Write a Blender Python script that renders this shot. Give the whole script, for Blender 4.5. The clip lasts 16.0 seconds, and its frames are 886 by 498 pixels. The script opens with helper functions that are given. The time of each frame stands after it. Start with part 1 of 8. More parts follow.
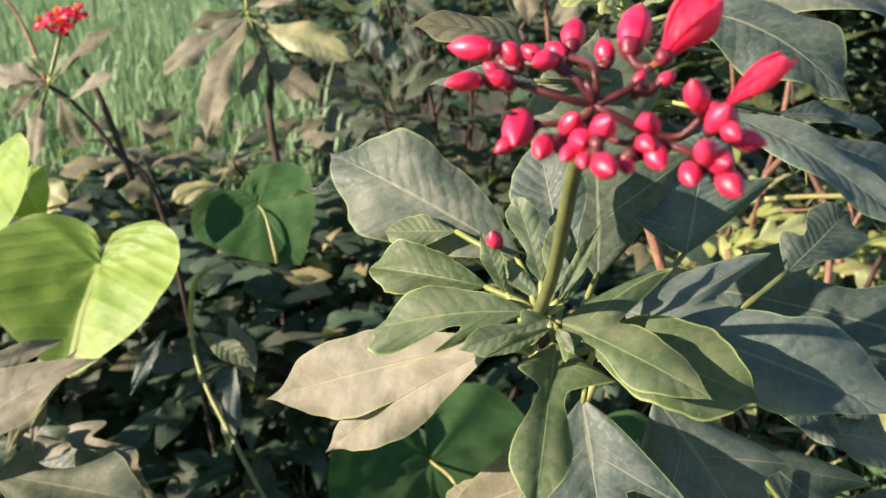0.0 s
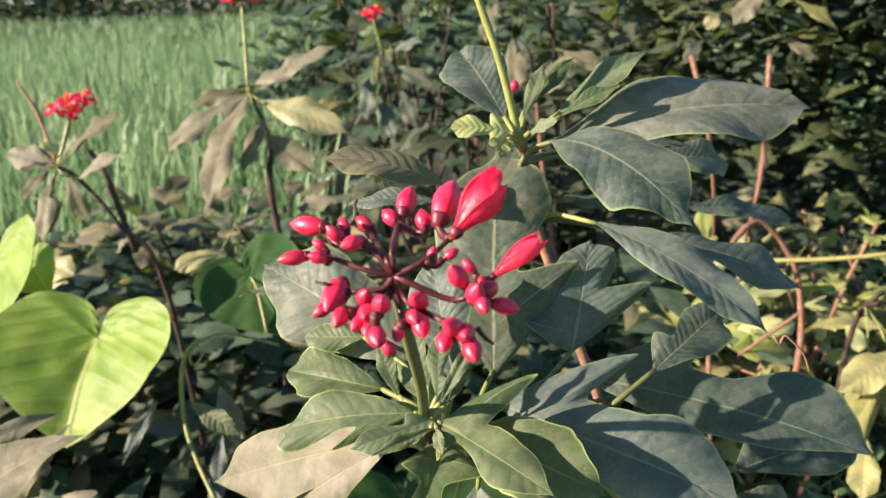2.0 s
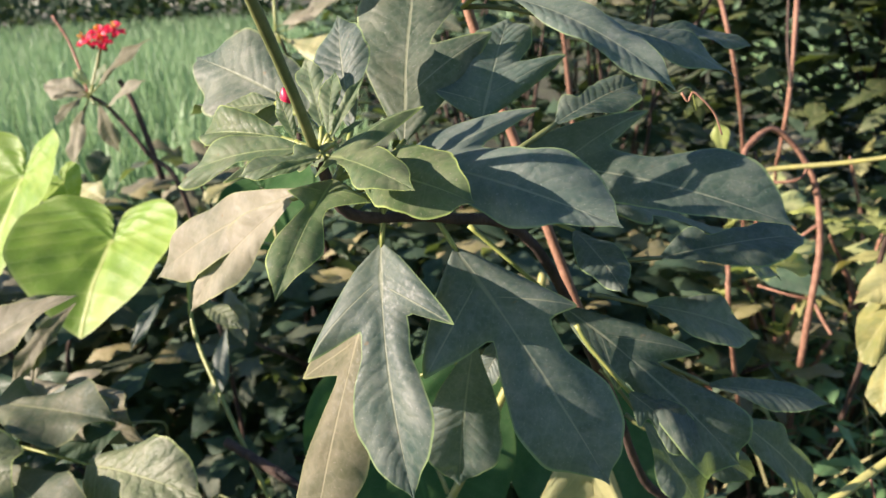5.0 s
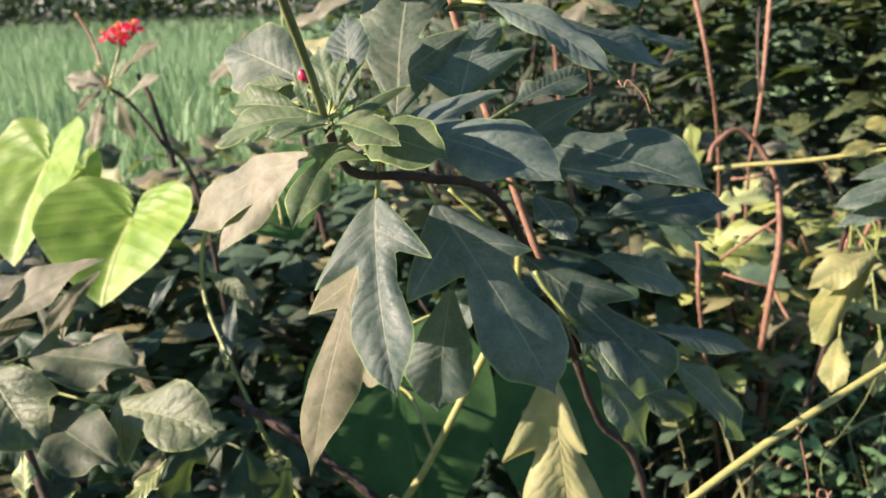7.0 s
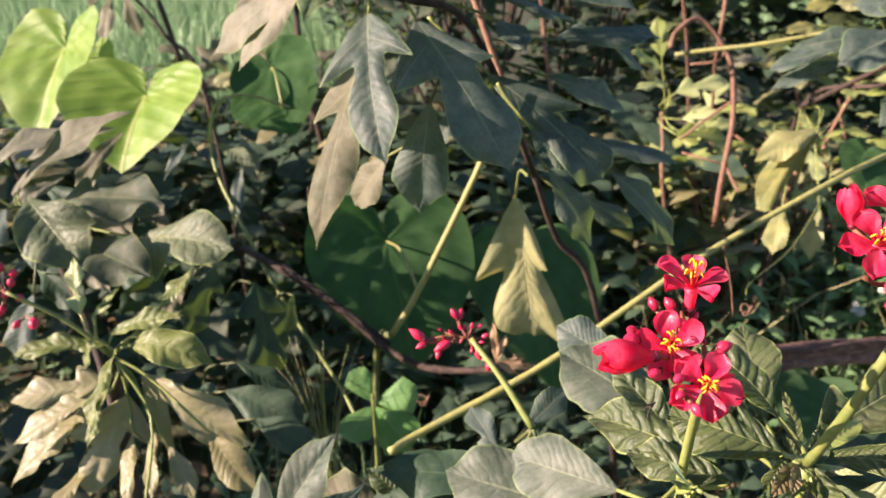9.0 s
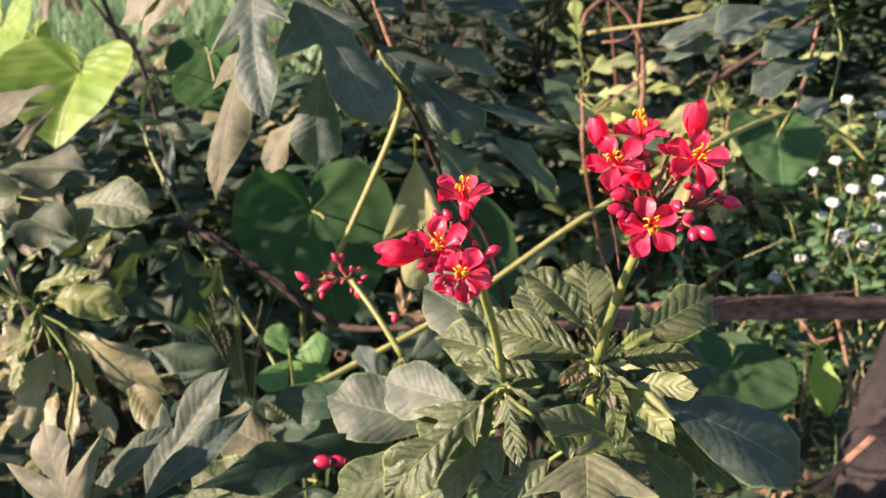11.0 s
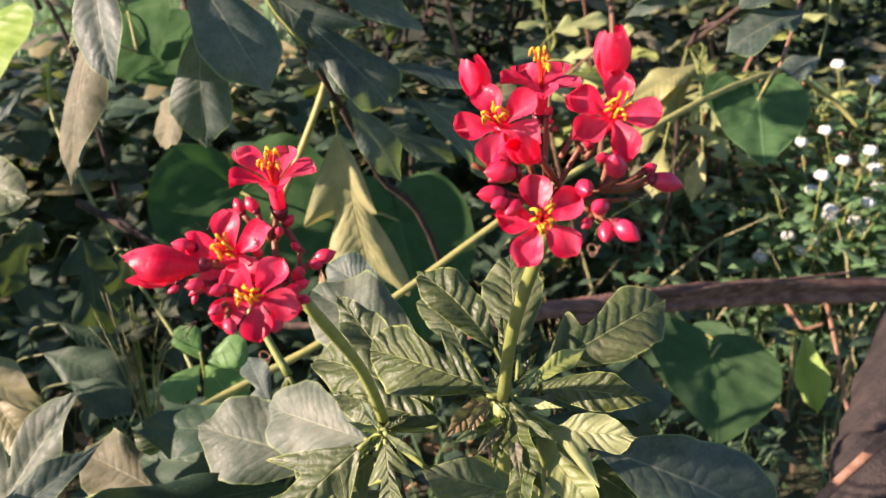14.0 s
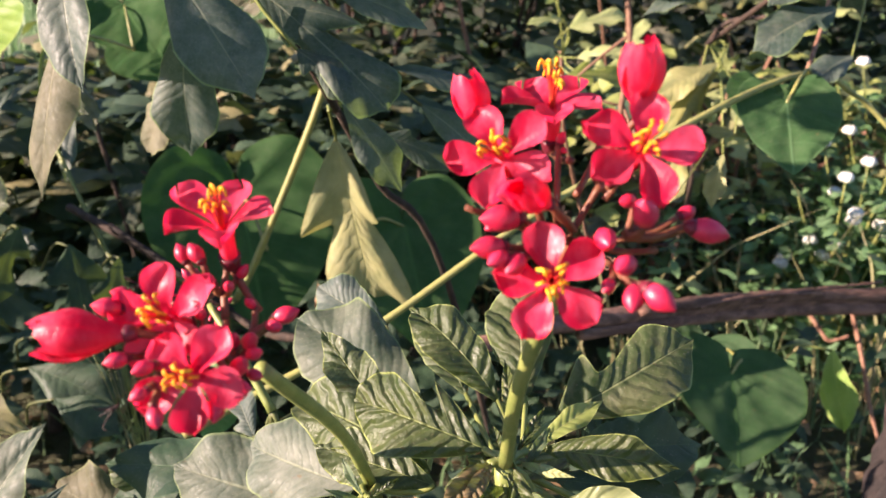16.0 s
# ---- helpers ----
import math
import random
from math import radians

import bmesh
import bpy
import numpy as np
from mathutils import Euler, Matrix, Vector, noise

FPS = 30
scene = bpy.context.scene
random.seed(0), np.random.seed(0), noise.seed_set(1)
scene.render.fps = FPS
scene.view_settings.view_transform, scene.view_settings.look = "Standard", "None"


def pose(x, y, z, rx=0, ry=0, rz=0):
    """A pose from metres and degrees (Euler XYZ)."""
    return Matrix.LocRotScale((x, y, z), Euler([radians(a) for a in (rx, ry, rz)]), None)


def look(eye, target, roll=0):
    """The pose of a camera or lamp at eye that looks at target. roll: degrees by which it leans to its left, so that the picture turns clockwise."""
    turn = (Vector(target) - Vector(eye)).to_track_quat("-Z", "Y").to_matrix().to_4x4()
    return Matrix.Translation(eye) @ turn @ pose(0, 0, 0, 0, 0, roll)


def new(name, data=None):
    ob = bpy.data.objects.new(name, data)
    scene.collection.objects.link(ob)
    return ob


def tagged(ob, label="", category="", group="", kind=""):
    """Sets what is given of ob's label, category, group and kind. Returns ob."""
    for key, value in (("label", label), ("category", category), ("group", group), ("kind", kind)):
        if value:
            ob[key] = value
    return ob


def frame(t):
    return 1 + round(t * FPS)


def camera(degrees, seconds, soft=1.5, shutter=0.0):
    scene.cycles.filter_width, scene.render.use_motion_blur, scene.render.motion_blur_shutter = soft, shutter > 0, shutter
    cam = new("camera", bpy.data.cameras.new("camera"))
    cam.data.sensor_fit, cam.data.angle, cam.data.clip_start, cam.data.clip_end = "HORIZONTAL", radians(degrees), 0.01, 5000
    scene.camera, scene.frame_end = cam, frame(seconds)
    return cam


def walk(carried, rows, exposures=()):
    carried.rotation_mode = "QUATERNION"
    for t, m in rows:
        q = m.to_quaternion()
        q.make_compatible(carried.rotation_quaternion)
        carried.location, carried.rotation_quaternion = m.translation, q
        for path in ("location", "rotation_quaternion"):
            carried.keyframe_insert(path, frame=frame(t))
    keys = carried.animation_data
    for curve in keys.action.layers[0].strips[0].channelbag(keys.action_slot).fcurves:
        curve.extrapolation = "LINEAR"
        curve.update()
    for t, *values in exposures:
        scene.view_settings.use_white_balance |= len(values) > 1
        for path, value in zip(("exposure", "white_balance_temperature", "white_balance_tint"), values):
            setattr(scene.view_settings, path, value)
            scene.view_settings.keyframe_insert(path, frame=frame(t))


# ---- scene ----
cam = camera(59.7, 16.0)
PATH = [
    (0, (0.003, 0.004, 1.102), (-0.003, 1.857, 0.35), -0.2),
    (0.5, (0.024, -0.014, 1.123), (-0.001, 1.857, 0.416), -1.1),
    (1, (0.041, -0.021, 1.136), (-0.002, 1.86, 0.457), -1.8),
    (1.5, (0.049, -0.029, 1.14), (-0.011, 1.862, 0.491), -2.0),
    (2, (0.057, -0.028, 1.143), (-0.007, 1.867, 0.505), -1.8),
    (2.5, (0.064, -0.026, 1.162), (0.007, 1.87, 0.53), -1.4),
    (3, (0.075, -0.025, 1.128), (0.0, 1.873, 0.502), -1.5),
    (3.5, (0.082, -0.034, 1.106), (-0.012, 1.864, 0.484), -1.8),
    (4, (0.099, -0.04, 1.081), (-0.058, 1.86, 0.476), -2.4),
    (4.5, (0.106, -0.048, 1.057), (-0.091, 1.84, 0.429), -3.1),
    (5, (0.129, -0.063, 1.037), (-0.1, 1.818, 0.398), -3.3),
    (7.3, (0.148, -0.165, 1.034), (-0.079, 1.722, 0.413), -1.9),
    (7.5, (0.145, -0.172, 1.028), (-0.087, 1.713, 0.399), -1.9),
    (8, (0.143, -0.203, 1.006), (-0.078, 1.672, 0.346), -1.7),
    (8.5, (0.156, -0.248, 0.988), (-0.053, 1.606, 0.27), -1.7),
    (9, (0.171, -0.297, 0.977), (-0.031, 1.543, 0.221), -1.7),
    (9.5, (0.195, -0.335, 0.976), (0.008, 1.508, 0.222), -1.3),
    (10, (0.221, -0.36, 0.973), (0.064, 1.488, 0.224), -1.2),
    (10.2, (0.229, -0.363, 0.972), (0.072, 1.483, 0.218), -1.4),
    (12.3, (0.275, -0.328, 0.945), (0.175, 1.499, 0.137), -1.5),
    (12.5, (0.28, -0.318, 0.94), (0.175, 1.507, 0.13), -1.6),
    (13, (0.288, -0.293, 0.942), (0.173, 1.529, 0.126), -1.8),
    (13.5, (0.297, -0.267, 0.934), (0.178, 1.552, 0.112), -2.0),
    (14, (0.302, -0.247, 0.93), (0.189, 1.567, 0.093), -2.1),
    (14.5, (0.306, -0.232, 0.928), (0.189, 1.576, 0.082), -2.3),
    (15, (0.304, -0.221, 0.926), (0.168, 1.584, 0.073), -2.7),
    (15.5, (0.307, -0.209, 0.923), (0.166, 1.595, 0.072), -2.6),
    (16, (0.306, -0.198, 0.926), (0.162, 1.607, 0.076), -2.2),
]
cam.data.dof.use_dof, cam.data.dof.focus_distance, cam.data.dof.aperture_fstop = True, 0.32, 17.0
walk(cam, [(t, look(eye, target, roll)) for t, eye, target, roll in PATH], exposures=((0, 1.52, 6120, 17), (1.2, 1.55, 6250, 17), (2.4, 1.60, 6250, 17), (4, 1.64, 6060, 17), (5.2, 1.69, 6060, 17), (8.2, 1.70, 6090, 20), (9.5, 1.59, 6310, 24), (13.5, 1.59, 6310, 24), (16, 1.70, 6340, 24)))

# ---- light ----
SUN_TO = Vector((-0.885, -0.27, 0.385)).normalized()
SUN_EL = math.asin(SUN_TO.z)
SUN_AZ = math.atan2(SUN_TO.x, SUN_TO.y)
world = bpy.data.worlds.new("world")
scene.world = world
world.use_nodes = True
wn, wl = world.node_tree.nodes, world.node_tree.links
sky = wn.new("ShaderNodeTexSky")
sky.sky_type, sky.sun_disc = "NISHITA", False
sky.sun_elevation, sky.sun_rotation = SUN_EL, SUN_AZ
sky.dust_density, sky.ozone_density = 0.4, 2.5
wl.new(sky.outputs["Color"], wn["Background"].inputs["Color"])
wn["Background"].inputs["Strength"].default_value = 0.061
sun = new("sun", bpy.data.lights.new("sun", "SUN"))
sun.data.energy, sun.data.angle, sun.data.color = 5.0, radians(0.6), (1.0, 0.81, 0.62)
sun.matrix_world = look(SUN_TO * 20, (0, 0, 0))


# ---- materials ----
def material(name):
    m = bpy.data.materials.new(name)
    m.use_nodes = True
    return m, m.node_tree.nodes, m.node_tree.links


def mixed(nodes, links, a, b, fac, mode="MIX"):
    n = nodes.new("ShaderNodeMix")
    n.data_type, n.blend_type = "RGBA", mode
    for sock, v in ((n.inputs[0], fac), (n.inputs[6], a), (n.inputs[7], b)):
        if isinstance(v, bpy.types.NodeSocket):
            links.new(v, sock)
        else:
            sock.default_value = v if isinstance(v, (int, float)) else (*v, 1)
    return n.outputs[2]


def calc(nodes, links, op, a, b=0.0, c=0.0):
    n = nodes.new("ShaderNodeMath")
    n.operation = op
    for sock, v in zip(n.inputs, (a, b, c)):
        if isinstance(v, bpy.types.NodeSocket):
            links.new(v, sock)
        else:
            sock.default_value = v
    return n.outputs[0]


def span(nodes, links, v, a, b, lo=0.0, hi=1.0):
    n = nodes.new("ShaderNodeMapRange")
    n.interpolation_type = "SMOOTHSTEP"
    links.new(v, n.inputs[0])
    for i, x in enumerate((a, b, lo, hi)):
        n.inputs[1 + i].default_value = x
    return n.outputs[0]


def grain(nodes, links, scale, detail=4.0, coords=None, rough=0.6):
    n = nodes.new("ShaderNodeTexNoise")
    n.inputs["Scale"].default_value, n.inputs["Detail"].default_value, n.inputs["Roughness"].default_value = scale, detail, rough
    links.new(coords or nodes.new("ShaderNodeTexCoord").outputs["Object"], n.inputs["Vector"])
    return n.outputs["Fac"]


def relief(nodes, links, height, strength, distance):
    n = nodes.new("ShaderNodeBump")
    n.inputs["Strength"].default_value, n.inputs["Distance"].default_value = strength, distance
    links.new(height, n.inputs["Height"])
    return n.outputs["Normal"]


def fine_specks(n, l, coords):
    return grain(n, l, 900.0, 1.0, coords, 0.3)


def leaf_material(name, colour, second, vein, rim, dust=(0.44, 0.37, 0.27), dusty=0.25, rough=0.5, thin=0.25, glow=(0.3, 0.45, 0.05),
                  veins=5.0, deep=0.00035, palmate=False, sheen=0.4, rimmed=0.6):
    """Leaf blade: veins and margin follow the blade's own coordinates (u across, v along)."""
    m, n, l = material(name)
    bsdf, out = n["Principled BSDF"], n["Material Output"]
    uv = n.new("ShaderNodeUVMap")
    uv.uv_map = "UVMap"
    sep = n.new("ShaderNodeSeparateXYZ")
    l.new(uv.outputs[0], sep.inputs[0])
    across = calc(n, l, "ABSOLUTE", calc(n, l, "SUBTRACT", calc(n, l, "MULTIPLY", sep.outputs[0], 2.0), 1.0))
    along = sep.outputs[1]
    coords = n.new("ShaderNodeTexCoord").outputs["Object"]
    info = n.new("ShaderNodeObjectInfo")
    big = grain(n, l, 28.0, 3.0, coords)
    small = grain(n, l, 420.0, 5.0, coords)
    wob = calc(n, l, "MULTIPLY", grain(n, l, 60.0, 2.0, coords), 0.15 if palmate else 1.7)
    if palmate:
        turn = calc(n, l, "MULTIPLY", across, 3.27)
        side = calc(n, l, "MULTIPLY", along, calc(n, l, "SINE", turn))
        down = calc(n, l, "MULTIPLY", along, calc(n, l, "COSINE", turn))
        wave = calc(n, l, "ADD", calc(n, l, "MULTIPLY", calc(n, l, "SUBTRACT", down, calc(n, l, "MULTIPLY", side, 0.7)), veins), wob)
    else:
        wave = calc(n, l, "ADD", calc(n, l, "MULTIPLY", calc(n, l, "SUBTRACT", along, calc(n, l, "MULTIPLY", across, 0.03)), veins * 2), wob)
    saw = calc(n, l, "ABSOLUTE", calc(n, l, "SUBTRACT", calc(n, l, "FRACT", wave), 0.5))
    line = span(n, l, saw, 0.07, 0.0)
    rib = span(n, l, calc(n, l, "MULTIPLY", side, 2.2) if palmate else across, 0.045, 0.012)
    if not palmate:
        lobe_rib = n.new("ShaderNodeUVMap")
        lobe_rib.uv_map = "Lobe"
        split = n.new("ShaderNodeSeparateXYZ")
        l.new(lobe_rib.outputs[0], split.inputs[0])
        rib = calc(n, l, "MAXIMUM", rib, span(n, l, split.outputs[0], 0.2, 0.8))
    edge = span(n, l, along if palmate else across, 0.95 if palmate else 0.93, 0.99)
    base = mixed(n, l, colour, second, span(n, l, big, 0.38, 0.62))
    patch = grain(n, l, 70.0, 4.0, coords)
    base = mixed(n, l, base, dust, calc(n, l, "MULTIPLY", calc(n, l, "ADD", calc(n, l, "MULTIPLY", span(n, l, small, 0.42, 0.75), 0.35), calc(n, l, "MULTIPLY", span(n, l, patch, 0.4, 0.7), 0.65)), dusty))
    tone = n.new("ShaderNodeHueSaturation")
    tone.inputs["Hue"].default_value = 0.5
    l.new(span(n, l, info.outputs["Random"], 0.0, 1.0, 0.75, 1.2), tone.inputs["Value"])
    l.new(span(n, l, info.outputs["Random"], 1.0, 0.0, 0.8, 1.1), tone.inputs["Saturation"])
    l.new(base, tone.inputs["Color"])
    base = mixed(n, l, tone.outputs[0], vein, calc(n, l, "MULTIPLY", line, 0.28 if palmate else 0.12))
    base = mixed(n, l, base, vein, calc(n, l, "MULTIPLY", rib, 0.9 if palmate else 0.6))
    base = mixed(n, l, base, rim, calc(n, l, "MULTIPLY", edge, rimmed))
    base = mixed(n, l, base, dust, calc(n, l, "MULTIPLY", span(n, l, fine_specks(n, l, coords), 0.68, 0.76), 0.22))
    spots = grain(n, l, 150.0, 2.0, coords, 0.4)
    base = mixed(n, l, base, (0.16, 0.10, 0.05), calc(n, l, "MULTIPLY", span(n, l, spots, 0.74, 0.8), 0.6))
    l.new(base, bsdf.inputs["Base Color"])
    l.new(span(n, l, small, 0.3, 0.7, rough - 0.1, rough + 0.12), bsdf.inputs["Roughness"])
    bsdf.inputs["Specular IOR Level"].default_value = sheen
    puff = calc(n, l, "SUBTRACT", calc(n, l, "MULTIPLY", span(n, l, saw, 0.0, 0.4), 1.0), calc(n, l, "MULTIPLY", rib, 0.8))
    fine = grain(n, l, 1300.0, 3.0, coords)
    cell = n.new("ShaderNodeTexVoronoi")
    cell.feature = "DISTANCE_TO_EDGE"
    cell.inputs["Scale"].default_value = 210.0
    l.new(coords, cell.inputs["Vector"])
    net = span(n, l, cell.outputs["Distance"], 0.0, 0.22)
    base = mixed(n, l, mixed(n, l, base, vein, 0.09), base, net)
    l.new(base, bsdf.inputs["Base Color"])
    small = calc(n, l, "ADD", small, calc(n, l, "MULTIPLY", net, 0.2))
    height = calc(n, l, "ADD", puff, calc(n, l, "ADD", calc(n, l, "MULTIPLY", small, 0.45), calc(n, l, "MULTIPLY", fine, 0.25)))
    bump = relief(n, l, height, 0.6, deep)
    l.new(bump, bsdf.inputs["Normal"])
    trans = n.new("ShaderNodeBsdfTranslucent")
    l.new(mixed(n, l, base, glow, 0.55), trans.inputs["Color"])
    mix = n.new("ShaderNodeMixShader")
    mix.inputs[0].default_value = thin
    l.new(bsdf.outputs[0], mix.inputs[1]), l.new(trans.outputs[0], mix.inputs[2])
    l.new(mix.outputs[0], out.inputs["Surface"])
    return m


def plain_material(name, colour, second, rough=0.6, scale=60.0, bump=0.4, deep=0.001, thin=0.0, stretch=None, sheen=0.4, coat=0.0, spots=None):
    m, n, l = material(name)
    bsdf, out = n["Principled BSDF"], n["Material Output"]
    coords = n.new("ShaderNodeTexCoord").outputs["Object"]
    if stretch:
        mp = n.new("ShaderNodeMapping")
        mp.inputs["Scale"].default_value = stretch
        l.new(coords, mp.inputs["Vector"])
        coords = mp.outputs[0]
    a, b = grain(n, l, scale, 5.0, coords), grain(n, l, scale * 7, 4.0, coords)
    info = n.new("ShaderNodeObjectInfo")
    base = mixed(n, l, colour, second, span(n, l, a, 0.36, 0.66))
    if spots:
        base = mixed(n, l, base, spots, calc(n, l, "MULTIPLY", span(n, l, b, 0.55, 0.7), 0.7))
    tone = n.new("ShaderNodeHueSaturation")
    l.new(span(n, l, info.outputs["Random"], 0.0, 1.0, 0.82, 1.15), tone.inputs["Value"])
    l.new(base, tone.inputs["Color"])
    base = tone.outputs[0]
    l.new(base, bsdf.inputs["Base Color"])
    l.new(span(n, l, b, 0.3, 0.7, rough - 0.08, rough + 0.08), bsdf.inputs["Roughness"])
    bsdf.inputs["Specular IOR Level"].default_value = sheen
    bsdf.inputs["Coat Weight"].default_value = coat
    bsdf.inputs["Coat Roughness"].default_value = 0.18
    l.new(relief(n, l, calc(n, l, "ADD", a, calc(n, l, "MULTIPLY", b, 0.5)), bump, deep), bsdf.inputs["Normal"])
    if thin:
        trans = n.new("ShaderNodeBsdfTranslucent")
        l.new(base, trans.inputs["Color"])
        mix = n.new("ShaderNodeMixShader")
        mix.inputs[0].default_value = thin
        l.new(bsdf.outputs[0], mix.inputs[1]), l.new(trans.outputs[0], mix.inputs[2])
        l.new(mix.outputs[0], out.inputs["Surface"])
    return m


MATURE = leaf_material("leaf_mature", (0.027, 0.058, 0.050), (0.052, 0.086, 0.068), (0.24, 0.26, 0.17), (0.20, 0.29, 0.10), dust=(0.37, 0.38, 0.32), dusty=0.27, rough=0.58, sheen=0.40, deep=0.0003, rimmed=0.8, veins=7.0)
YOUNG = leaf_material("leaf_young", (0.056, 0.104, 0.048), (0.092, 0.140, 0.063), (0.26, 0.32, 0.13), (0.38, 0.48, 0.13), dusty=0.24, rough=0.56, thin=0.28, deep=0.0002, rimmed=0.7, veins=5.0, sheen=0.28)
QUILT = leaf_material("leaf_quilted", (0.032, 0.056, 0.014), (0.064, 0.090, 0.024), (0.25, 0.29, 0.10), (0.40, 0.46, 0.12), dusty=0.09, rough=0.42, thin=0.2, deep=0.0018, rimmed=0.6, veins=4.5, sheen=0.42)
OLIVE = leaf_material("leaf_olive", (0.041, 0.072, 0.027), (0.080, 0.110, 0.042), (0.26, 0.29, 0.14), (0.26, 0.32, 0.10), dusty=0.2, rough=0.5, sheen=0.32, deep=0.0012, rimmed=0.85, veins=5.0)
FRESH = leaf_material("leaf_fresh", (0.30, 0.37, 0.10), (0.38, 0.42, 0.14), (0.46, 0.5, 0.2), (0.5, 0.55, 0.2), dusty=0.08, rough=0.42, thin=0.35)
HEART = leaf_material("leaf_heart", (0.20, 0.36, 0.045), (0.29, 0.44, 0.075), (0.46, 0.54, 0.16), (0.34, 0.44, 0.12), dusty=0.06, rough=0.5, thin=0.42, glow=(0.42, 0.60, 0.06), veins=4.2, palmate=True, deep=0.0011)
# Heart leaf again, with shade put into a darker green.
SHADE_HEART = leaf_material("leaf_heart_shaded", (0.025, 0.078, 0.021), (0.042, 0.105, 0.03), (0.07, 0.15, 0.05), (0.06, 0.12, 0.035), dusty=0.04, rough=0.65, sheen=0.08, thin=0.3, glow=(0.12, 0.35, 0.04), veins=4.2, palmate=True, deep=0.0005)
# Heart leaf in mid green, its partial light put into the colour.
LIT_HEART = leaf_material("leaf_heart_lit", (0.038, 0.10, 0.033), (0.06, 0.135, 0.048), (0.11, 0.21, 0.09), (0.11, 0.2, 0.08), dusty=0.06, rough=0.6, sheen=0.15, thin=0.3, glow=(0.15, 0.4, 0.05), veins=4.2, palmate=True, deep=0.0005)
YELLOW = leaf_material("leaf_yellowing", (0.33, 0.32, 0.11), (0.20, 0.225, 0.08), (0.40, 0.39, 0.16), (0.36, 0.33, 0.12), dusty=0.15, rough=0.5, thin=0.3, glow=(0.5, 0.45, 0.05), deep=0.0006, veins=6.0)
DULL = leaf_material("leaf_dull", (0.022, 0.050, 0.033), (0.056, 0.076, 0.044), (0.16, 0.18, 0.09), (0.18, 0.2, 0.08), dusty=0.2, rough=0.62, sheen=0.22)
WEED = leaf_material("leaf_weed", (0.09, 0.20, 0.075), (0.14, 0.28, 0.105), (0.16, 0.28, 0.12), (0.14, 0.27, 0.1), dusty=0.05, rough=0.5, thin=0.35)
# Dusty leaf, paler than MATURE to carry sunlight in its colour.
PALE = leaf_material("leaf_pale_sunlit_dusty", (0.10, 0.104, 0.06), (0.155, 0.145, 0.09), (0.28, 0.26, 0.16), (0.28, 0.31, 0.12), dust=(0.38, 0.35, 0.26), dusty=0.36, rough=0.62, sheen=0.25)
# Dusty grey, lighter than MATURE with sunlight put into the colour.
LIT_DUSTY = leaf_material("leaf_grey_sunlit_dusty", (0.049, 0.080, 0.055), (0.084, 0.108, 0.073), (0.26, 0.28, 0.18), (0.24, 0.31, 0.12), dust=(0.39, 0.385, 0.31), dusty=0.33, rough=0.56, sheen=0.3, deep=0.0003, rimmed=0.7, veins=7.0)
# Brighter, bluer MATURE: sky light on shaded leaves put into the colour.
SKYLIT = leaf_material("leaf_skylit", (0.040, 0.078, 0.066), (0.072, 0.112, 0.090), (0.24, 0.27, 0.19), (0.22, 0.31, 0.12), dust=(0.38, 0.40, 0.34), dusty=0.27, rough=0.56, sheen=0.42, deep=0.0003, rimmed=0.75, veins=7.0)
SAGE = leaf_material("leaf_sage", (0.066, 0.085, 0.036), (0.105, 0.12, 0.054), (0.25, 0.26, 0.13), (0.30, 0.35, 0.13), dusty=0.26, rough=0.5, sheen=0.32, deep=0.0005, veins=5.0)
# Dusty leaf whose golden tone has the sunlight put into it.
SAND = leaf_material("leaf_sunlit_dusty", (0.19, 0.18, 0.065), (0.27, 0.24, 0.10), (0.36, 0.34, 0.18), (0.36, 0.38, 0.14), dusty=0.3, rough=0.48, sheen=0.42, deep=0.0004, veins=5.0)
# Young leaf, brightened so that its colour carries sunlight.
LIME = leaf_material("leaf_pale_young", (0.13, 0.17, 0.042), (0.205, 0.24, 0.07), (0.30, 0.34, 0.14), (0.46, 0.50, 0.2), dusty=0.12, rough=0.45, thin=0.3, deep=0.0009, rimmed=0.9, veins=4.5)
SPROUT = leaf_material("leaf_seedling", (0.10, 0.25, 0.06), (0.14, 0.31, 0.08), (0.2, 0.38, 0.12), (0.2, 0.38, 0.12), dusty=0.03, rough=0.55, thin=0.35, deep=0.0002)
# Near-black leaf green: the shade is in the colour itself.
SHADED = leaf_material("leaf_shaded", (0.019, 0.046, 0.028), (0.038, 0.076, 0.040), (0.07, 0.12, 0.06), (0.07, 0.12, 0.06), dusty=0.05, rough=0.55, sheen=0.22, thin=0.14)
BROWNED = leaf_material("leaf_browning", (0.13, 0.115, 0.045), (0.21, 0.15, 0.07), (0.26, 0.2, 0.1), (0.3, 0.2, 0.1), dusty=0.1, rough=0.45, deep=0.0015, veins=5.0)
DRY = plain_material("dry_leaf", (0.34, 0.20, 0.10), (0.46, 0.32, 0.18), 0.7, 70, thin=0.2)
PETAL = plain_material("petal_red", (0.86, 0.012, 0.072), (0.93, 0.10, 0.19), 0.37, 130, 0.5, 0.0007, thin=0.5, stretch=(1, 1, 0.35), sheen=0.45)
BUD = plain_material("bud_red", (0.54, 0.010, 0.05), (0.68, 0.035, 0.09), 0.42, 200, 0.15, 0.0004, sheen=0.55)
CALYX = plain_material("calyx_maroon", (0.09, 0.009, 0.018), (0.16, 0.015, 0.03), 0.4, 260, 0.3, 0.0005)
MAROON = plain_material("pedicel_maroon", (0.055, 0.012, 0.013), (0.10, 0.022, 0.022), 0.42, 220, 0.3, 0.0005)
